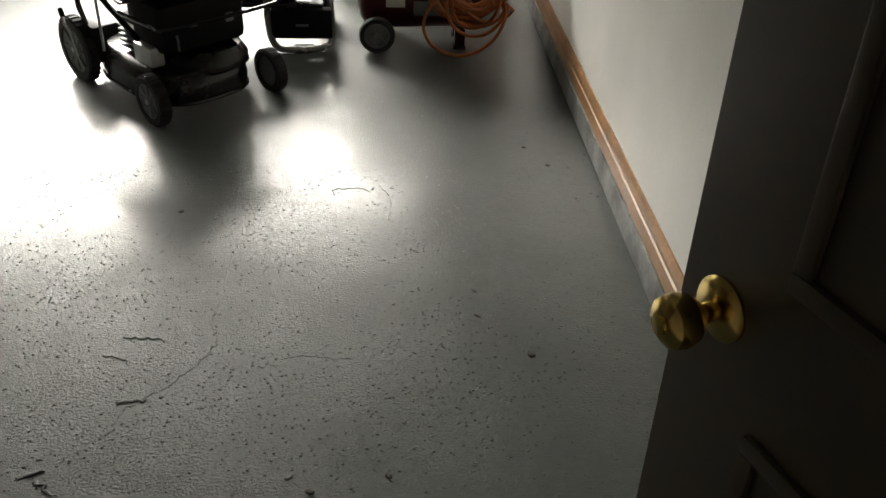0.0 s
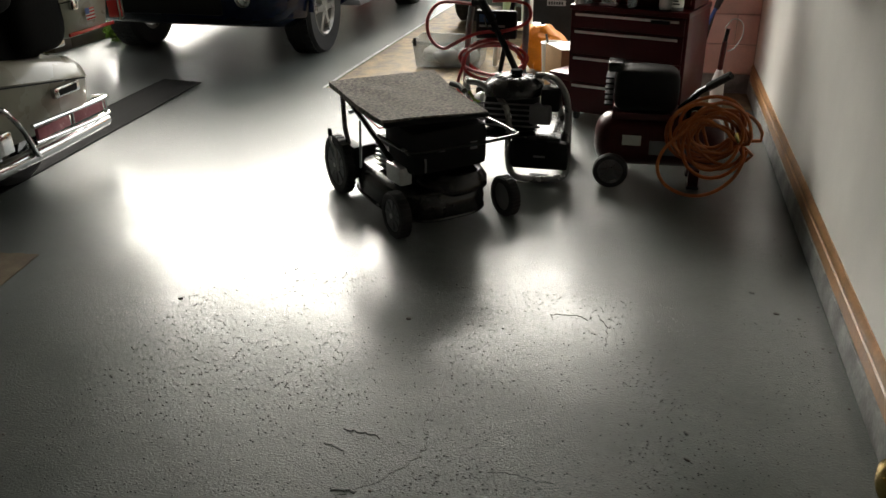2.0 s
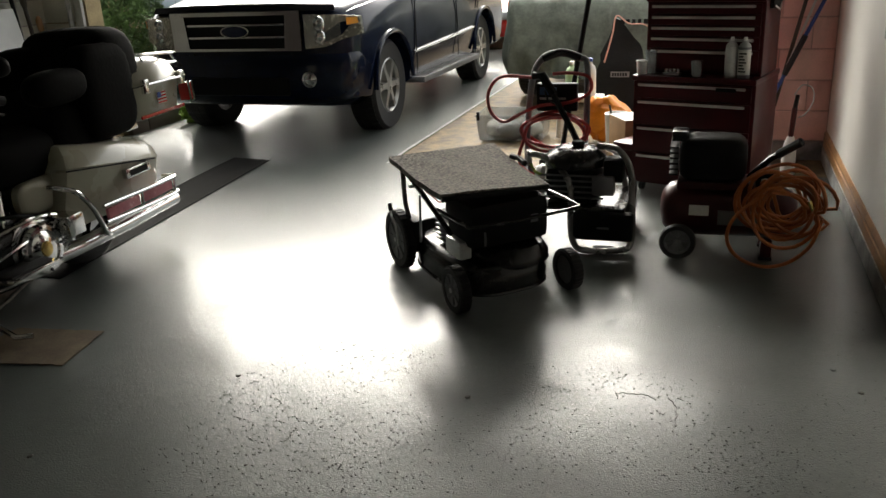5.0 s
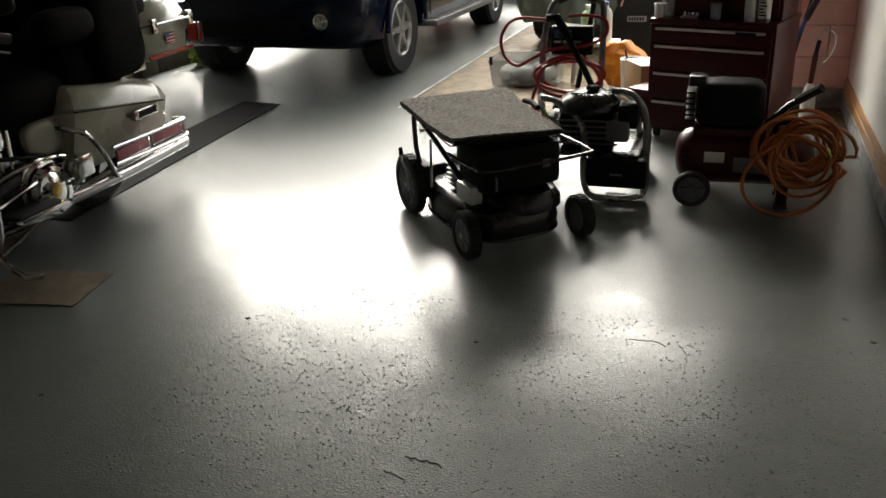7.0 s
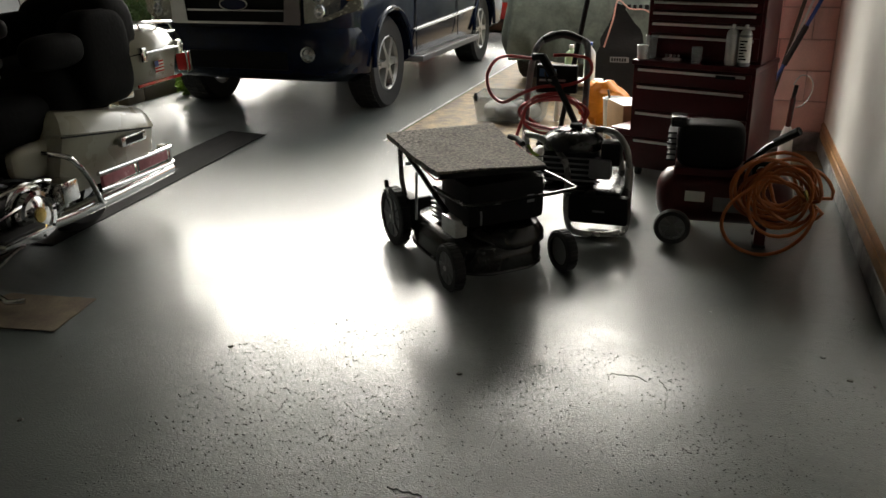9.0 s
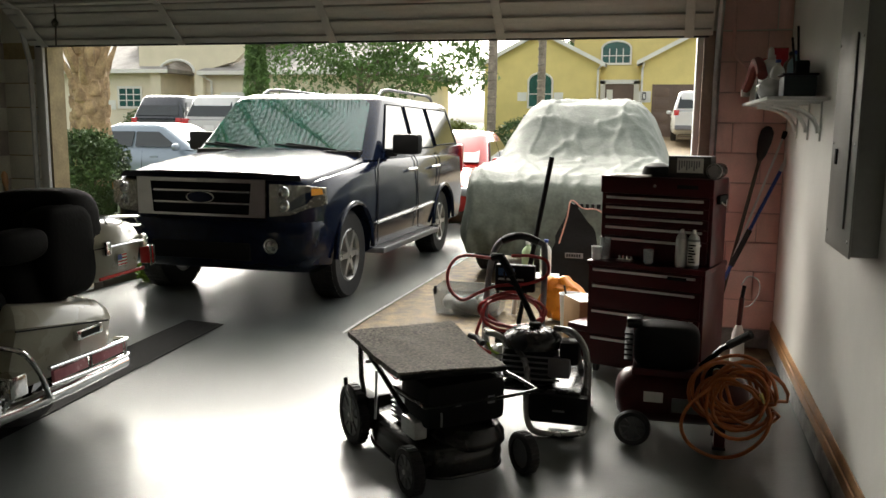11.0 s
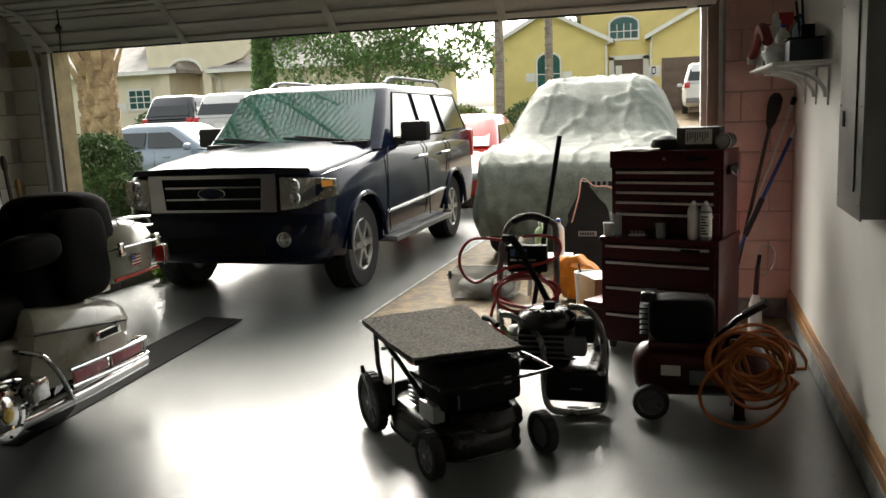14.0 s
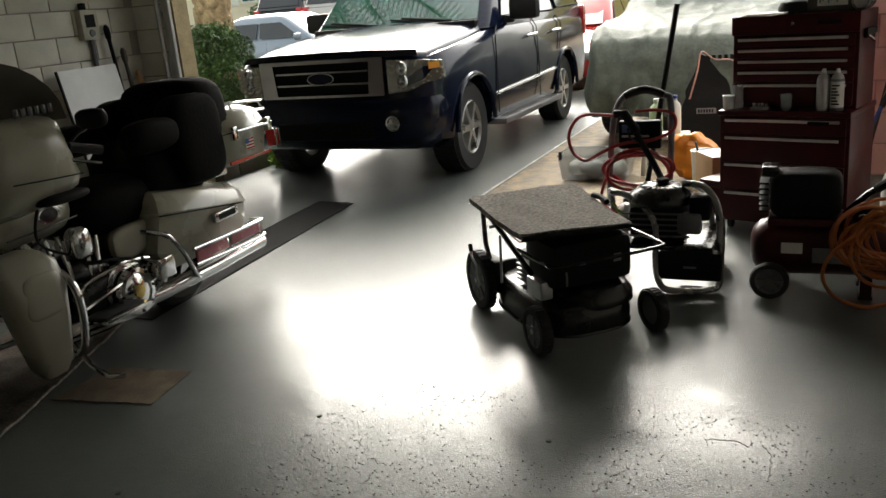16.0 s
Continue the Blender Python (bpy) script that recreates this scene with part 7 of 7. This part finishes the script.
def plant(name, at, blobs, n, size, mat, label, trunk=None, seed=1, cat="tree", droop=0.0, limbs=6):
    rng = random.Random(seed)
    ob = thing(name, Matrix.Translation(at), label, cat)
    me = leaves(blobs, n, size, rng, droop)
    me.materials.append(mat)
    cr = new("crown", me)
    cr.parent = ob
    r, h = trunk
    tr_ = part("trunk", tube(B(), [(0, 0, -0.1), (0.05 * r, 0, h * 0.4), (-0.2 * r, 0.1 * r, h)], r, 10, r2=r * 0.55, smooth=3), BARK, ob)
    for k in range(limbs):
        c, hh = rng.choice(blobs)
        e = Vector(c) + Vector((rng.uniform(-1, 1) * hh[0], rng.uniform(-1, 1) * hh[1], rng.uniform(-0.6, 0.9) * hh[2])) * 0.7
        a = Vector((0, 0, h * rng.uniform(0.55, 0.95)))
        part("limb", tube(B(), [a, (a + e) / 2 + Vector((0, 0, 0.1 * hh[2])), e], r * 0.4, 7, r2=r * 0.1, smooth=3), BARK, tr_)
    return ob


plant("shrub", (-6.22, 8.05, fall(8) - 0.03), [((0, 0, 0.85), (0.50, 0.5, 0.66)), ((0.02, 0, 0.45), (0.47, 0.47, 0.42)), ((-0.1, 0, 1.15), (0.36, 0.4, 0.36))], 16000, 0.028, LEAFD, "dense clipped green shrub beside the driveway", (0.04, 0.7), 4, "shrub")
plant("tree", (-9.6, 25.5, fall(25)), [((0, 0, 4.2), (2.6, 2, 2.0)), ((-1.8, 0, 3.0), (1.6, 1.5, 1.3)), ((2.2, 0, 3.4), (2.0, 1.6, 1.5)), ((3.4, 0.3, 2.8), (1.1, 1.1, 0.9)), ((0.8, 0, 2.6), (1.8, 1.3, 0.9)), ((0.3, 0, 6.0), (2.2, 1.8, 1.4))], 8500, 0.10, LEAF, "broad leafy street tree with small leaves", (0.16, 3.0), 7, droop=0.3)
plant("cypress", (-12.45, 24.0, fall(24)), [((0, 0, 2.2), (0.42, 0.42, 1.9)), ((0, 0, 4.3), (0.38, 0.38, 2.0)), ((0.02, 0, 6.2), (0.25, 0.25, 1.6))], 9000, 0.075, LEAF, "slim columnar green cypress", (0.09, 4.0), 8, limbs=3)
plant("hedge_bush", (-5.55, 21.6, fall(21.6)), [((0, 0, 0.7), (0.85, 0.5, 0.8)), ((-0.8, 0, 0.6), (0.7, 0.5, 0.7))], 5000, 0.06, LEAFY, "yellow-green bush across the street", (0.05, 0.6), 9, "bush")
plant("hedge_bush", (-3.9, 22.6, fall(22.6)), [((0, 0, 0.7), (0.9, 0.5, 0.85)), ((0.9, 0, 0.6), (0.8, 0.5, 0.75))], 5000, 0.06, LEAFD, "dark green bush across the street", (0.05, 0.6), 10, "bush")
plant("hedge_bush", (-18.6, 27.5, fall(27)), [((0, 0, 0.7), (1.3, 0.5, 1.0)), ((1.6, 0, 0.7), (1.2, 0.5, 0.9))], 5000, 0.07, LEAFD, "clipped hedge before the cream house", (0.05, 0.6), 11, "hedge")
plant("garden_plant", (-4.75, 7.0, fall(7)), [((0, 0, 0.12), (0.12, 0.3, 0.14))], 700, 0.035, material("lime_leaf", (0.2, 0.34, 0.03), 0.6, 0, 0.3, 4, 30, 0.1), "bright lime-green border plant by the planter", (0.01, 0.1), 12, "plant", limbs=2)
plant("tree", (-32, 60, 1.2), [((0, 0, 6), (6, 4, 4)), ((6, 0, 5), (5, 4, 3.4))], 7000, 0.35, LEAFD, "far dark green tree behind the houses", (0.3, 4.0), 13)
plant("tree", (-7, 64, 1.2), [((0, 0, 4.0), (4, 3, 2.6)), ((-4, 0, 3.4), (3.5, 3, 2.2))], 6000, 0.3, LEAFD, "far dark green tree behind the houses", (0.3, 3.0), 14)
pl_ = tagged(part("planter_edge", boxes((-6.4, 6.25, -0.05, -4.95, 6.5, 0.14), (-5.1, 6.5, -0.05, -4.95, 9.5, 0.13), bevel=0.03), material("dark_planter_stone", (0.10, 0.08, 0.06), 0.8), None), "dark stone edging of the planting bed", "planter", "", "structure")

# the near palm: a thick trunk clad in old leaf bases
pm = thing("palm_tree", pose(-6.97, 9.05, fall(9) - 0.03), "thick date palm trunk clad in old leaf bases", "palm tree")
part("trunk", tube(B(), [(0, 0, 0), (0, 0, 1.2), (0.02, 0, 2.4), (0.04, 0, 4.6)], 0.20, 18, smooth=3), PALMB, pm)
rn = random.Random(2)
for k in range(150):
    z = 0.25 + k * 0.027
    a = k * 2.399
    up = z > 2.0
    m = pose(0.19 * math.cos(a), 0.19 * math.sin(a), z, 0, 0, math.degrees(a)) @ pose(0, 0, 0, 0, 22 if up else 9, 0)
    h = rn.uniform(0.30, 0.42) if up else rn.uniform(0.13, 0.19)
    wv = 0.10 if not up else 0.075
    bm = loft(B(), [[m @ Vector(p) for p in r] for r in ([(-0.03, -wv, 0), (0.035, -wv * 0.5, 0), (0.035, wv * 0.5, 0), (-0.03, wv, 0)], [(-0.02, -wv * 0.8, h * 0.5), (0.04, -wv * 0.4, h * 0.5), (0.04, wv * 0.4, h * 0.5), (-0.02, wv * 0.8, h * 0.5)], [(0.0, -wv * 0.35, h), (0.025, -wv * 0.2, h), (0.025, wv * 0.2, h), (0.0, wv * 0.35, h)])])
    part("leaf_base", bm, PALMB, pm)
def frond(parent, m, L):
    bm = B()
    spine = [Vector((L * t, 0, 0.5 * L * math.sin(t * 2.2) * 0.6 - 0.35 * L * t * t)) for t in np.linspace(0, 1, 42)]
    for i, p in enumerate(spine[4:], 4):
        w = L * 0.24 * math.sin(math.pi * min(1, (i + 1) / 43)) ** 0.6
        for s in (1, -1):
            q = p + Vector((0.25 * w, s * w, -0.35 * w))
            d = Vector((0.014, 0, 0))
            bm.faces.new([bm.verts.new(m @ x) for x in (p - d, p + d, q)])
    tube(bm, [m @ p for p in spine], 0.018, 5)
    part("frond", bm, LEAF, parent, smooth=0)
for k in range(34):
    frond(pm, pose(0.04, 0, 4.6, 0, -rn.uniform(0, 70), k * 137.5), rn.uniform(2.8, 3.6))

def far_palm(x, y, r, h, seed, label):
    q = thing("palm_tree", pose(x, y, fall(y) - 0.03), label, "palm tree")
    part("trunk", tube(B(), [(0, 0, 0), (0.03, 0, h * 0.5), (0, 0, h)], r, 12, smooth=4), BARK, q)
    for k in range(int(h / 0.22)):
        part("trunk_ring", lathe(B(), [(r * 1.0, 0), (r * 1.12, 0.03), (r * 1.0, 0.06)], 12, pose(0.02, 0, k * 0.22)), BARK, q)
    for k in range(16):
        frond(q, pose(0, 0, h, 0, -10 - 4 * k, k * 137.5 + seed), 2.0)


far_palm(-4.72, 22.5, 0.12, 6.5, 0, "slim grey palm trunk across the street")
far_palm(-3.62, 24.0, 0.11, 6.8, 40, "slim palm trunk before the yellow house")

# ---- houses ----
YEL = material("yellow_stucco", (0.68, 0.56, 0.22), 0.85, 0, 0.08, 1.5, 30, 0.3)
CRM = material("cream_stucco", (0.70, 0.63, 0.48), 0.85, 0, 0.08, 1.5, 30, 0.3)
SHING = material("brown_grey_shingle", (0.32, 0.30, 0.28), 0.85, 0, 0.3, 2, 14, 0.5)
TRIMW = material("white_trim", (0.68, 0.67, 0.62), 0.6, 0, 0.05, 4, 40, 0.05)
BROWND = material("brown_house_door", (0.13, 0.085, 0.06), 0.6, 0, 0.15, 3, 30, 0.1)
TEAL = material("teal_window_glass", (0.03, 0.10, 0.09), 0.08, 0, 0.3, 2, 20, 0, 0.03)

def house_window(parent, x0, x1, z0, z1, y, arch=0.0, cols=2, rows=3):
    w = part("window", boxes((x0, y - 0.03, z0, x1, y + 0.02, z1)), TEAL, parent, "window with white glazing bars")
    fr = boxes((x0 - 0.08, y - 0.07, z0 - 0.1, x1 + 0.08, y - 0.02, z0), (x0 - 0.08, y - 0.06, z0, x0, y - 0.02, z1), (x1, y - 0.06, z0, x1 + 0.08, y - 0.02, z1))
    if not arch:
        box(fr, x0 - 0.08, y - 0.06, z1, x1 + 0.08, y - 0.02, z1 + 0.1)
    else:
        cx, hw = (x0 + x1) / 2, (x1 - x0) / 2
        n = 14
        arc = [(cx + hw * math.cos(a), z1 + arch * math.sin(a)) for a in np.linspace(0, math.pi, n)]
        part("arch_glass", extrude(B(), arc, 0.05, Matrix.Translation((0, y - 0.03, 0))), TEAL, w)
        tube(fr, [(x, y - 0.04, z) for x, z in [(cx + (hw + 0.04) * math.cos(a), z1 + (arch + 0.04) * math.sin(a)) for a in np.linspace(0, math.pi, n)]], 0.05, 6)
    part("window_frame", fr, TRIMW, w)
    for k in range(1, cols):
        x = x0 + (x1 - x0) * k / cols
        part("glazing_bar", boxes((x - 0.02, y - 0.045, z0, x + 0.02, y - 0.031, z1)), TRIMW, w)
    for k in range(1, rows):
        z = z0 + (z1 - z0) * k / rows
        part("glazing_bar", boxes((x0, y - 0.046, z - 0.02, x1, y - 0.032, z + 0.02)), TRIMW, w)


def gable(parent, x0, x1, y0, y1, z0, ze, xp, zp, mat, over=0.3):
    part("wall", loft(B(), [[(x0, y, z0), (x1, y, z0), (x1, y, ze), (xp, y, zp), (x0, y, ze)] for y in (y0, y1)]), mat, parent, smooth=0)
    bm = B()
    for a, b in (((x0, ze), (xp, zp)), ((x1, ze), (xp, zp))):
        d = Vector((a[0] - b[0], 0, a[1] - b[1])).normalized()
        e = Vector((a[0], 0, a[1])) + d * over
        p = Vector((b[0], 0, b[1]))
        up = Vector((0, 0, 0.16))
        loft(bm, [[e + Vector((0, y, 0)), p + Vector((0, y, 0)), p + up + Vector((0, y, 0)), e + up + Vector((0, y, 0))] for y in (y0 - over, y1)])
    roof = part("roof", bm, SHING, parent, "shingled gable roof", smooth=0)
    bm = B()
    for a, b in (((x0, ze), (xp, zp)), ((x1, ze), (xp, zp))):
        d = Vector((a[0] - b[0], 0, a[1] - b[1])).normalized()
        e = Vector((a[0], y0 - over - 0.05, a[1] - 0.03)) + d * over
        p = Vector((b[0], y0 - over - 0.05, b[1] - 0.03))
        loft(bm, [[e, p, p + Vector((0, 0, 0.2)), e + Vector((0, 0, 0.2))], [v + Vector((0, 0.04, 0)) for v in (e, p, p + Vector((0, 0, 0.2)), e + Vector((0, 0, 0.2)))]])
    part("fascia", bm, TRIMW, roof, "white fascia board", smooth=0)


hr = thing("house", pose(0, 40, 0), "yellow stucco house with gables and brown garage door", "house", "houses across the street")
gz = fall(40) - 0.3
gable(hr, -8.7, -3.3, 0, 9, gz, 4.25, -6.05, 5.65, YEL)
gable(hr, -1.35, 6.0, -0.3, 9, gz, 4.3, 2.3, 6.2, YEL)
gable(hr, -4.6, 0.4, 0.9, 9, gz, 5.6, -2.1, 6.9, YEL)
part("entry_back", boxes((-3.3, 0.55, gz, -1.35, 0.88, 4.2)), YEL, hr)
door_h = part("front_door", boxes((-3.05, 0.48, gz, -1.75, 0.545, 3.35), bevel=0.01), BROWND, hr, "brown front door with a side light")
part("side_light", boxes((-2.98, 0.44, 1.6, -2.7, 0.475, 3.1)), TRIMW, door_h)
part("door_surround", boxes((-3.28, 0.40, gz, -3.06, 0.545, 3.5), (-1.74, 0.40, gz, -1.5, 0.545, 3.5), (-3.28, 0.40, 3.36, -1.5, 0.545, 3.55)), TRIMW, door_h)
gdr = part("garage_door", boxes((-0.9, -0.345, gz, 3.9, -0.305, 3.3), bevel=0.01), BROWND, hr, "brown panelled garage door")
for r_ in range(4):
    for c_ in range(6):
        part("door_panel", boxes((-0.8 + c_ * 0.79, -0.36, 1.1 + r_ * 0.55, -0.16 + c_ * 0.79, -0.347, 1.5 + r_ * 0.55), bevel=0.01), BROWND, gdr)
for x0, x1 in ((-1.5, -0.95),):
    part("quoin", boxes((x0, -0.34, 2.5, x1, -0.302, 3.0)), TRIMW, hr)
lamp = part("wall_lamp", boxes((-1.32, -0.46, 2.62, -1.16, -0.345, 2.95), bevel=0.02), BLACKM, hr, "black wall lantern")
part("lamp_glass", boxes((-1.29, -0.48, 2.66, -1.19, -0.462, 2.88)), TRIMW, lamp)
house_window(hr, -6.55, -5.5, 2.3, 3.45, -0.0, 0.35, 2, 2)
for x0, x1 in ((-7.1, -6.67), (-5.38, -4.95)):
    part("band", boxes((x0, -0.05, 2.55, x1, -0.005, 2.95)), TRIMW, hr)
house_window(hr, -3.25, -2.0, 4.35, 5.0, 0.88, 0.3, 4, 2)
part("downpipe", tube(B(), [(-3.2, -0.35, 4.15), (-3.36, -0.1, 4.0), (-3.36, -0.06, gz)], 0.05, 8), TRIMW, hr)
part("downpipe", tube(B(), [(-1.3, -0.55, 4.25), (-1.36, -0.36, 4.0), (-1.38, -0.36, gz)], 0.05, 8), TRIMW, hr)

hl = thing("house", pose(0, 32, 0), "cream stucco house with an arched entry and grey roof", "house", "houses across the street")
gz = fall(32) - 0.3
part("wall", boxes((-30, 0, gz, -20.9, 8, 3.45)), CRM, hl)
part("wall", boxes((-19.3, 0.0, gz, -10.5, 8, 3.35)), CRM, hl)
part("entry_wall", boxes((-20.9, 2.0, gz, -19.3, 2.3, 4.6)), CRM, hl)
# tall entry arch
arc = [(-21.9, 3.5), (-21.9, 4.9), (-16.2, 4.9), (-17.4, 3.9), (-19.3, 3.4)] + [(-20.1 + 0.8 * math.cos(a), 3.45 + 0.5 * math.sin(a)) for a in np.linspace(0, math.pi, 12)]
part("entry_arch", extrude(B(), arc, 0.3, Matrix.Translation((0, -0.25, 0))), CRM, hl, smooth=0)
part("arch_pier", boxes((-21.4, -0.25, gz, -20.905, 0.0, 3.5)), CRM, hl)
part("arch_pier", boxes((-19.295, -0.25, gz, -18.9, 0.0, 3.4)), CRM, hl)
part("arch_trim", tube(B(), [(-20.1 + 0.82 * math.cos(a), -0.28, 3.45 + 0.52 * math.sin(a)) for a in np.linspace(0, math.pi, 16)], 0.06, 6), TRIMW, hl)
def hip(parent, x0, x1, y0, y1, z0, rise, inset):
    loft_r = [[(x0, y0, z0), (x1, y0, z0), (x1, y1, z0), (x0, y1, z0)], [(x0, y0, z0 + 0.15), (x1, y0, z0 + 0.15), (x1, y1, z0 + 0.15), (x0, y1, z0 + 0.15)], [(x0 + inset, (y0 + y1) / 2 - 0.1, z0 + rise), (x1 - inset, (y0 + y1) / 2 - 0.1, z0 + rise), (x1 - inset, (y0 + y1) / 2 + 0.1, z0 + rise), (x0 + inset, (y0 + y1) / 2 + 0.1, z0 + rise)]]
    rf = part("roof", loft(B(), loft_r), SHING, parent, "grey shingled hip roof", smooth=0)
    part("fascia", boxes((x0 - 0.02, y0 - 0.04, z0 - 0.02, x1 + 0.02, y0 - 0.005, z0 + 0.14)), TRIMW, rf)
hip(hl, -30.5, -20.4, -0.5, 8.5, 3.45, 2.2, 3.5)
hip(hl, -19.0, -10.0, -0.5, 8.5, 3.36, 2.2, 3.5)
hip(hl, -23.5, -15.5, 1.0, 8.0, 4.9, 1.6, 2.5)
house_window(hl, -23.1, -22.05, 2.05, 2.8, 0.0, 0.0, 3, 3)
part("sill_band", boxes((-23.9, -0.04, 1.9, -23.3, -0.005, 2.3)), TRIMW, hl)
part("sill_band", boxes((-21.85, -0.28, 1.9, -21.42, -0.04, 2.3)), TRIMW, hl)
g2 = part("garage_door", boxes((-18.2, -0.05, gz, -13.2, -0.005, 2.65), bevel=0.01), TRIMW, hl, "pale garage door")
for r_ in range(3):
    for c_ in range(6):
        part("door_panel", boxes((-18.1 + c_ * 0.83, -0.065, 0.9 + r_ * 0.58, -17.4 + c_ * 0.83, -0.052, 1.35 + r_ * 0.58), bevel=0.01), TRIMW, g2)
part("downpipe", tube(B(), [(-19.0, -0.5, 3.4), (-18.6, -0.1, 3.1), (-18.6, -0.06, gz)], 0.05, 8), TRIMW, hl)

# ---- blocks of the garage walls ----
def block_mesh(name, w, h, d, mat):
    bm = boxes((-w / 2, 0, -h / 2, w / 2, d, h / 2), bevel=0.004)
    o = part(name, bm, mat, None)
    return o


proto = block_mesh("concrete_block", 0.39, 0.19, 0.02, PINK)
proto.parent = pier_r
half = {}
first = True
x_lo, x_hi = OR + 0.075, WX - 0.001
for r in range(10):
    z = 0.131 + 0.1 + r * 0.2
    cuts = [x_lo, x_lo + (0.33 if r % 2 else 0.14), x_hi] if r % 2 else [x_lo, x_lo + 0.14, x_hi]
    for a, b in zip(cuts, cuts[1:]):
        s = Matrix.Diagonal(((b - a - 0.008) / 0.39, 1, 1, 1))
        m = Matrix.Translation(((a + b) / 2, WY - 0.004, z)) @ s
        if first:
            proto.matrix_basis, first = m, False
        else:
            share(proto, "concrete_block", m, pier_r)
for a in (2.14,):
    pass
above = bpy.data.objects["wall_front"]
for r in range(3):
    for a, b in ((OR + 0.075, OR + 0.075 + (0.2 if r % 2 else 0.38)), (OR + 0.075 + (0.2 if r % 2 else 0.38), x_hi)):
        share(proto, "concrete_block", Matrix.Translation(((a + b) / 2, WY - 0.019, 2.232 + r * 0.2)) @ Matrix.Diagonal(((b - a - 0.008) / 0.39, 0.9, 1, 1)), above)
proto2 = block_mesh("concrete_block", 0.39, 0.19, 0.02, CREAMB)
proto2.parent = wall_l
first = True
turn = Matrix.Rotation(radians(90), 4, "Z")
for r in range(13):
    for k in range(9):
        y = 2.5 + k * 0.4 + (0.2 if r % 2 else 0)
        if y > 5.9:
            continue
        m = Matrix.Translation((LX + 0.006, y, 0.1 + r * 0.2)) @ turn
        if first:
            proto2.matrix_basis, first = m, False
        else:
            share(proto2, "concrete_block", m, wall_l)
for r in range(10):
    share(proto2, "concrete_block", Matrix.Translation(((LX + OL - 0.075) / 2, WY - 0.006, 0.1 + r * 0.2)) @ Matrix.Diagonal(((OL - 0.075 - LX - 0.01) / 0.39, 1, 1, 1)), pier_l)
